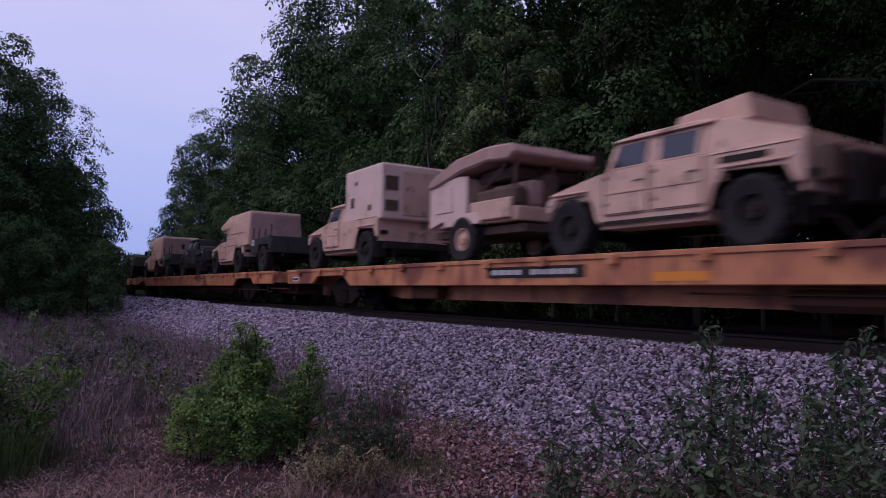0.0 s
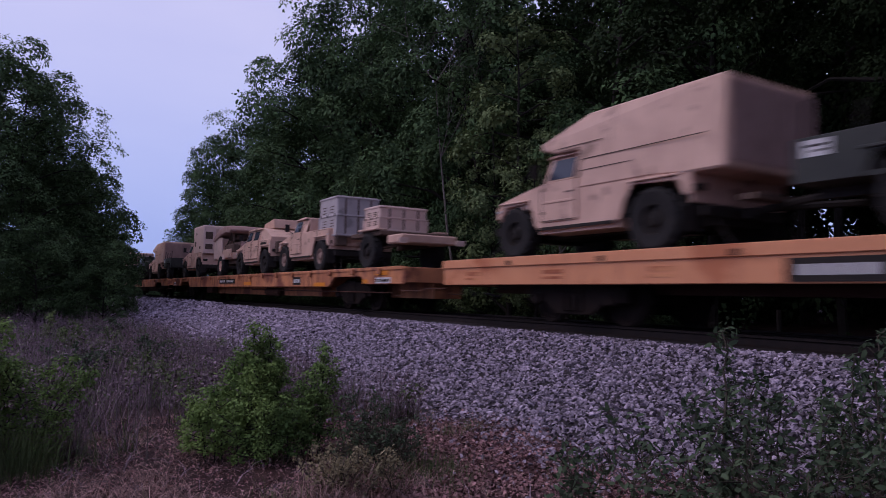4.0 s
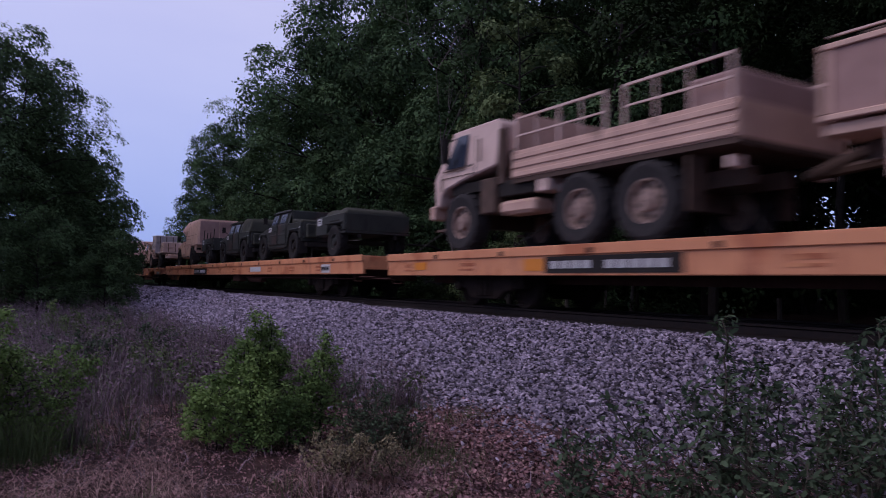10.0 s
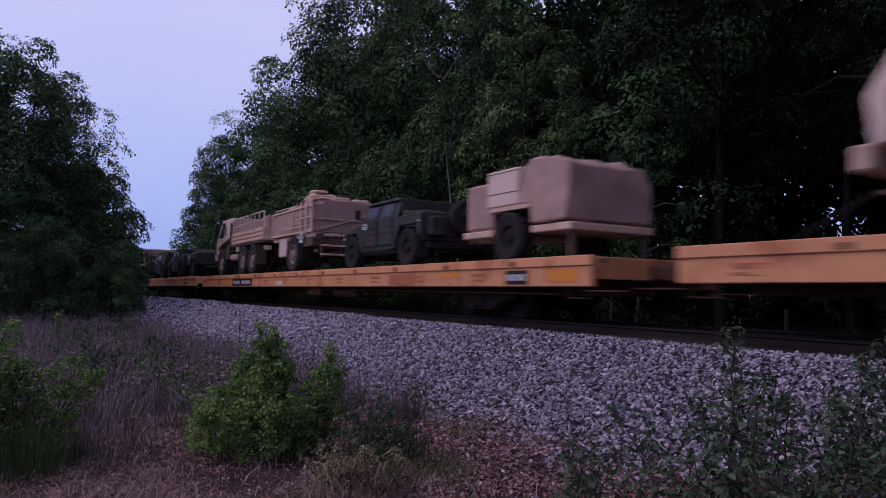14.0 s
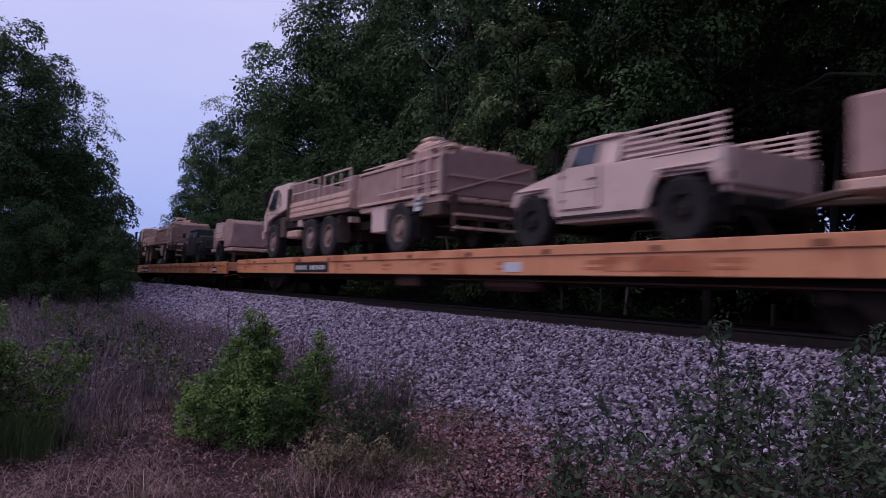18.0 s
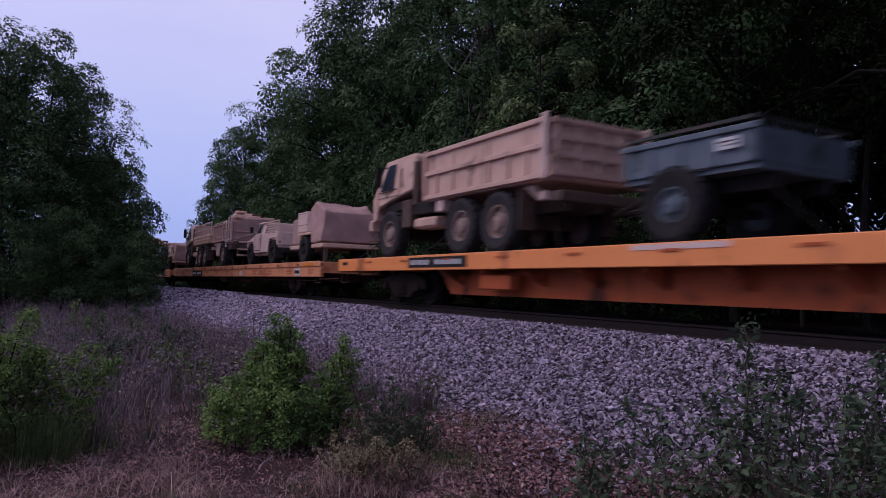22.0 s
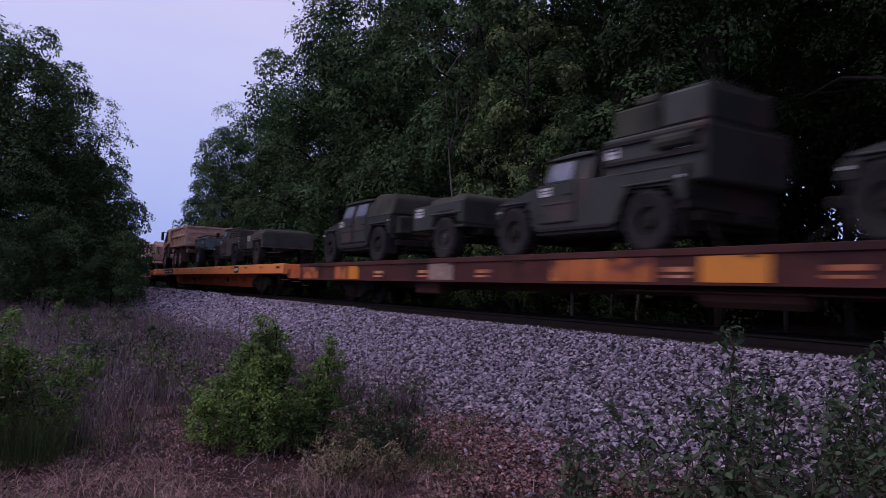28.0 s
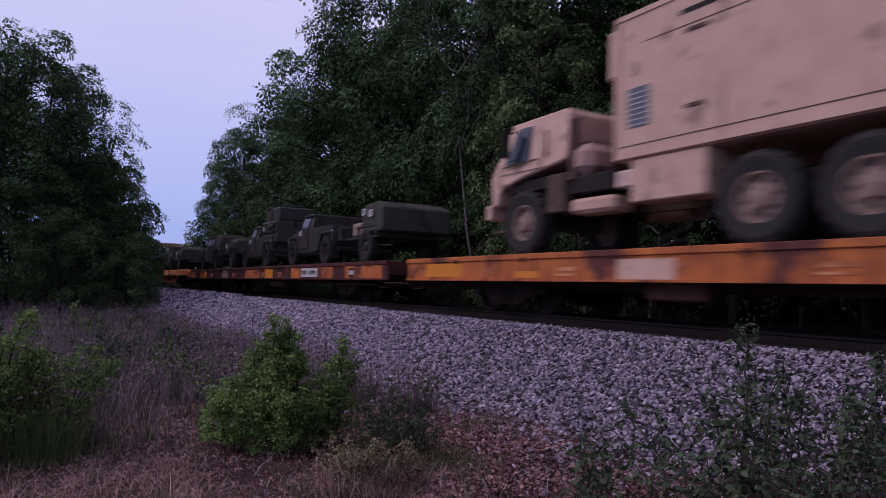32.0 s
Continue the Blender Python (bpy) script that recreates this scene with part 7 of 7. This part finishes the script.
shrub("tall_weed", "tall upright weed with dull green leaves by the stone bank", 4.72, 2.45,
      [(0, 0, 1.22, 0.03, 0.02, 0.2), (0.1, -0.10, 1.1, 0.06, -0.03, 0.2), (-0.12, 0.06, 1.0, -0.05, 0.03, 0.15)], LEAF_WEED, 0.056, 7, 0.08, 98, "weeds", WEED_STALK)
for i, (x, y, s) in enumerate(((1.9, 11.5, 0.6), (1.2, 14.0, 0.75), (0.4, 11.0, 0.7), (2.6, 16.5, 0.6), (1.4, 18.5, 0.9), (-0.6, 12.5, 1.0), (0.9, 22.0, 1.0), (2.6, 24, 0.8))):
    shrub("low_shrub", "small low shrub among dry brush", x, y, random_stems(80 + i, 8, 0.5 * s + 0.2, 0.4 * s, 0.9 * s, 0.1), LEAF_WEED if i % 2 else GRASS, 0.07, 12, 0.13, 90 + i)


def blades(name, label, category, n, place, length, width, lean, mat, seed, segs=2):
    """Thin bent blades or stalks, as one object of stuff."""
    rng = np.random.default_rng(seed)
    xy = np.array([place(rng) for _ in range(n)])
    z = np.array([ground_height(x, y) for x, y in xy])
    a = rng.uniform(0, 2 * np.pi, n)
    d = np.stack([np.cos(a), np.sin(a)], 1)
    L = rng.uniform(*length, n)
    tilt = rng.uniform(*lean, n)
    w = np.stack([-d[:, 1], d[:, 0]], 1) * (rng.uniform(*width, n) / 2)[:, None]
    vs = []
    for i in range(segs + 1):
        k = i / segs
        ang = tilt * (0.4 + 0.6 * k)
        c = np.concatenate([xy + d * (L * k * np.sin(ang))[:, None], (z - 0.01 + L * k * np.cos(ang))[:, None]], 1)
        t = (1 - 0.75 * k)
        vs += [c + np.concatenate([w * t, np.zeros((n, 1))], 1), c - np.concatenate([w * t, np.zeros((n, 1))], 1)]
    v = np.stack(vs, 1).reshape(-1, 3)
    m = 2 * (segs + 1)
    base = np.arange(n)[:, None] * m
    f = np.concatenate([base + np.array([2 * i, 2 * i + 1, 2 * i + 3, 2 * i + 2]) for i in range(segs)], 0)
    return tagged(new(name, fast_mesh(name, v, f, mat)), label, category, kind="stuff")


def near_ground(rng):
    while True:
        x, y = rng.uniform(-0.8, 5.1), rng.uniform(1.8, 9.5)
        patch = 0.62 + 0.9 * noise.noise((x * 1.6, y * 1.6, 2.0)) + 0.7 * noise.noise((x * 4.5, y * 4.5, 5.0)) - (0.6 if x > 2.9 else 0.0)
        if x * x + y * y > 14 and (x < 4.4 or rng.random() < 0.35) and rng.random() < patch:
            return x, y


def toe_ground(rng):
    while True:
        x, y = rng.uniform(2.5, 5.2), rng.uniform(2.2, 8.2)
        edge = toe_edge(y) - 0.05
        if x * x + y * y > 14 and rng.random() < min(1.0, (edge + 0.25 - x) * 2.2) * (0.75 + 0.7 * noise.noise((x * 2.6, y * 2.6, 7.0))):
            return x, y


def litter(name, label, n, place, size, mat, seed):
    """Curled leaves lying loose: each is folded along its rib and lies at its own tilt."""
    rng = np.random.default_rng(seed)
    xy = np.array([place(rng) for _ in range(n)])
    z = np.array([ground_height(x, y) for x, y in xy])
    s = rng.uniform(*size, n)[:, None]
    nrm = np.array([0, 0, 1.0]) + rng.normal(size=(n, 3)) * 0.55
    nrm /= np.linalg.norm(nrm, axis=1)[:, None]
    u = rng.normal(size=(n, 3))
    u -= nrm * (u * nrm).sum(1)[:, None]
    u /= np.linalg.norm(u, axis=1)[:, None]
    w = np.cross(nrm, u)
    wide, curl = rng.uniform(0.25, 0.5, (n, 1)), rng.uniform(-0.1, 0.35, (n, 1))
    c = np.concatenate([xy, (z + rng.uniform(0.0, 0.7, n) * s[:, 0])[:, None]], 1)
    v = np.stack([c - u * s * 0.5, c + (w * wide + nrm * curl) * s, c + u * s * 0.5 + nrm * s * curl * 0.6, c + (nrm * curl - w * wide) * s], 1).reshape(-1, 3)
    k = np.arange(n)[:, None] * 4
    f = np.concatenate([k + np.array([0, 1, 2]), k + np.array([0, 2, 3])], 0)
    return tagged(new(name, fast_mesh(name, v, f, mat)), label, "fallen leaves", kind="stuff")


def litter_ground(rng):
    while True:
        x, y = rng.uniform(-0.8, 4.9), rng.uniform(1.8, 9.5)
        if x * x + y * y > 14 and rng.random() < (0.75 if x < 2.8 else 0.35) + 0.8 * noise.noise((x * 3.0, y * 3.0, 7.0)):
            return x, y


def mat_ground(rng):
    while True:
        x, y = rng.uniform(-0.9, 1.25), rng.uniform(3.9, 6.6)
        if x * x + y * y > 14 and rng.random() < 0.35 + 1.2 * noise.noise((x * 2.2, y * 2.2, 11.0)):
            return x, y


def tall_ground(rng):
    return GRASS_AT[0] + rng.normal(0, 0.22), GRASS_AT[1] + rng.normal(0, 0.2)


def brush_ground(rng):
    while True:
        x, y = rng.uniform(-1.2, 4.3), 7.6 + 30 * rng.random() ** 1.7
        if rng.random() < 0.35 + 1.3 * noise.noise((x * 1.1, y * 0.8, 9.0)) + 0.6 * noise.noise((x * 3.1, y * 2.2, 3.0)):
            return x, y


def tuft_ground(rng):
    cx, cy, s = TUFTS[rng.integers(len(TUFTS))]
    return cx + rng.normal(0, s), cy + rng.normal(0, s)


rt = random.Random(12)
GRASS_AT = (0.08, 7.2)
TUFTS = [(rt.uniform(-1.0, 4.4), rt.uniform(4.2, 9.0), rt.uniform(0.06, 0.16)) for _ in range(42)]
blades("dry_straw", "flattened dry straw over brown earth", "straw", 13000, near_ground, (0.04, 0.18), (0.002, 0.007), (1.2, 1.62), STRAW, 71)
litter("dead_leaves", "curled reddish-brown fallen leaves over dark earth", 33000, toe_ground, (0.018, 0.046), DEAD_LEAF, 72)
litter("leaf_crumbs", "fine purple-brown broken leaves", 26000, litter_ground, (0.012, 0.034), DEAD_LEAF, 85)
litter("pale_leaves", "scattered pale tan fallen leaves", 1500, toe_ground, (0.02, 0.045), STRAW, 86)
blades("matted_straw", "long curved dry straw in flattened tufts", "straw", 3300, mat_ground, (0.10, 0.34), (0.003, 0.007), (0.9, 1.5), STRAW, 87, 3)
blades("tall_grass", "tall fine green grass before a bush", "grass", 900, tall_ground, (0.2, 0.6), (0.003, 0.006), (0.1, 1.0), GRASS, 88, 3)
blades("twigs", "thin pale fallen twigs among dead leaves", "twigs", 900, litter_ground, (0.12, 0.5), (0.005, 0.011), (1.35, 1.6), STALK, 84, 3)
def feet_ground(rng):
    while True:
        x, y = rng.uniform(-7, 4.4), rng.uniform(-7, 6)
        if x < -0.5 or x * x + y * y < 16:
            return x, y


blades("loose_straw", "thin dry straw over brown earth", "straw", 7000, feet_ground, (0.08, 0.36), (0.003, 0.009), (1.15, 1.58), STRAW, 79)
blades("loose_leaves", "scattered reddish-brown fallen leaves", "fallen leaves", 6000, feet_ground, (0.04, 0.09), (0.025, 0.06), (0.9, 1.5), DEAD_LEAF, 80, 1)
blades("grass_tufts", "thin pale green and straw grass tufts", "grass", 1600, tuft_ground, (0.08, 0.24), (0.003, 0.006), (0.1, 1.1), GRASS, 73)
blades("dry_tufts", "dry yellow-brown grass tufts", "grass", 900, tuft_ground, (0.10, 0.28), (0.003, 0.006), (0.5, 1.4), STRAW, 74)
blades("dry_brush", "grey-brown dry stalks of last year's brush", "brush", 11000, brush_ground, (0.3, 0.85), (0.004, 0.010), (0.1, 1.15), STALK, 75, 3)
blades("brush_twigs", "fine dry twigs in the brush", "brush", 22000, brush_ground, (0.15, 0.6), (0.003, 0.008), (0.4, 1.4), STALK, 76)
blades("brush_grass", "green grass between dry stalks", "grass", 9000, brush_ground, (0.12, 0.5), (0.004, 0.009), (0.1, 0.7), GRASS, 77)


def mound_ground(rng):
    return 2.42 + rng.normal(0, 0.2), 5.25 + rng.normal(0, 0.18)


def stem_ground(rng):
    return 2.90 + rng.normal(0, 0.2), 5.95 + rng.normal(0, 0.2)


def slope_ground(rng):
    return 3.15 + rng.normal(0, 0.22), 5.5 + rng.normal(0, 0.3)


blades("grass_mound", "mound of dead tan grass about the weeds", "grass", 2600, mound_ground, (0.10, 0.34), (0.003, 0.008), (0.5, 1.5), STRAW, 81, 3)
blades("dark_stems", "thin dark dead stems in the grass mound", "grass", 500, stem_ground, (0.2, 0.6), (0.003, 0.006), (0.05, 0.8), WEED_STALK, 82, 3)
blades("bank_grass", "thin dry grass at the foot of the stones", "grass", 700, slope_ground, (0.08, 0.22), (0.003, 0.006), (0.1, 1.2), GRASS, 83, 2)


def tall_stalk(x, y, h, lean):
    bm = bmesh.new()
    pts = [Vector((lean * k * k, lean * 0.3 * k * k, -0.05 + h * k)) for k in (0, 0.25, 0.5, 0.75, 1.0)]
    tube(bm, pts, [0.006, 0.0055, 0.005, 0.004, 0.002], 4)
    e = tagged(new("dry_stalk", finish("dry_stalk", bm, BARK_PALE)), "tall thin pale dry stalk standing in the brush", "stalk", "dry stalks")
    e.location = (x, y, ground_height(x, y))


for i in range(26):
    tall_stalk(rt.uniform(0.3, 3.6), rt.uniform(6.8, 12.5), rt.uniform(0.8, 1.45), rt.gauss(0, 0.16))


def thicket():
    """Low mounds of fine dry leaves and seed heads through the brush."""
    rng = np.random.default_rng(91)
    spots = [brush_ground(rng) for _ in range(900)]
    c = [(x, y, ground_height(x, y) + rng.uniform(0.1, 0.65)) for x, y in spots]
    v, f = leaf_cloud(rng, c, rng.uniform(0.12, 0.34, 900), 26, 0.04)
    tagged(new("brush_leaves", fast_mesh("brush_leaves", v, f, STALK)), "dry purple-brown leaves and seed heads in the brush", "brush", kind="stuff")
    spots = [brush_ground(rng) for _ in range(160)]
    c = [(x, y, ground_height(x, y) + rng.uniform(0.1, 0.4)) for x, y in spots]
    v, f = leaf_cloud(rng, c, rng.uniform(0.15, 0.4, 160), 60, 0.05)
    tagged(new("brush_greenery", fast_mesh("brush_greenery", v, f, GRASS)), "low green leaves between dry stalks", "weeds", kind="stuff")


thicket()
blades("brush_spikes", "taller purple-brown dry stems above the brush", "brush", 700, brush_ground, (0.7, 1.2), (0.005, 0.010), (0.02, 0.55), STALK, 78, 3)


def motions():
    """The train's run, and the turning of its wheels."""
    ahead = ((0, 0.30), (0.5, 0.0), (1, 0.08), (1.5, 0.0), (2, -0.06), (3, -0.06), (5.5, 0.02), (6, -0.03), (6.5, -0.10), (7, 0.10), (7.5, -0.10), (8, -0.02), (9, 0.0), (10, 0.0), (11, 0.20), (12, 0.06), (13, -0.12), (13.5, -0.20), (15.5, 0.03), (16, 0.10), (17, 0.01), (18, -0.12), (19, 0.0), (20, -0.22), (20.5, -0.25), (21, 0.12), (22, -0.03), (22.5, 0.16), (23, 0.0), (23.5, 0.0), (24, 0.30), (24.5, -0.05), (25, -0.06), (26, -0.05), (26.5, -0.12), (28.5, 0.15), (29, 0.15), (29.5, -0.20), (30, 0.07), (31, -0.05), (32, 0.0))
    for ob, y, z in MOVERS:
        walk(ob, [(t, pose(TRACK_X, y + SPEED * t + d, z)) for t, d in ahead])
    turn = math.degrees(SPEED / RAIL_WHEEL_R)
    for ob, a in SPINNERS:
        walk(ob, [(i * 0.1, pose(0, a, RAIL_WHEEL_R, -turn * i * 0.1)) for i in range(321)])


motions()
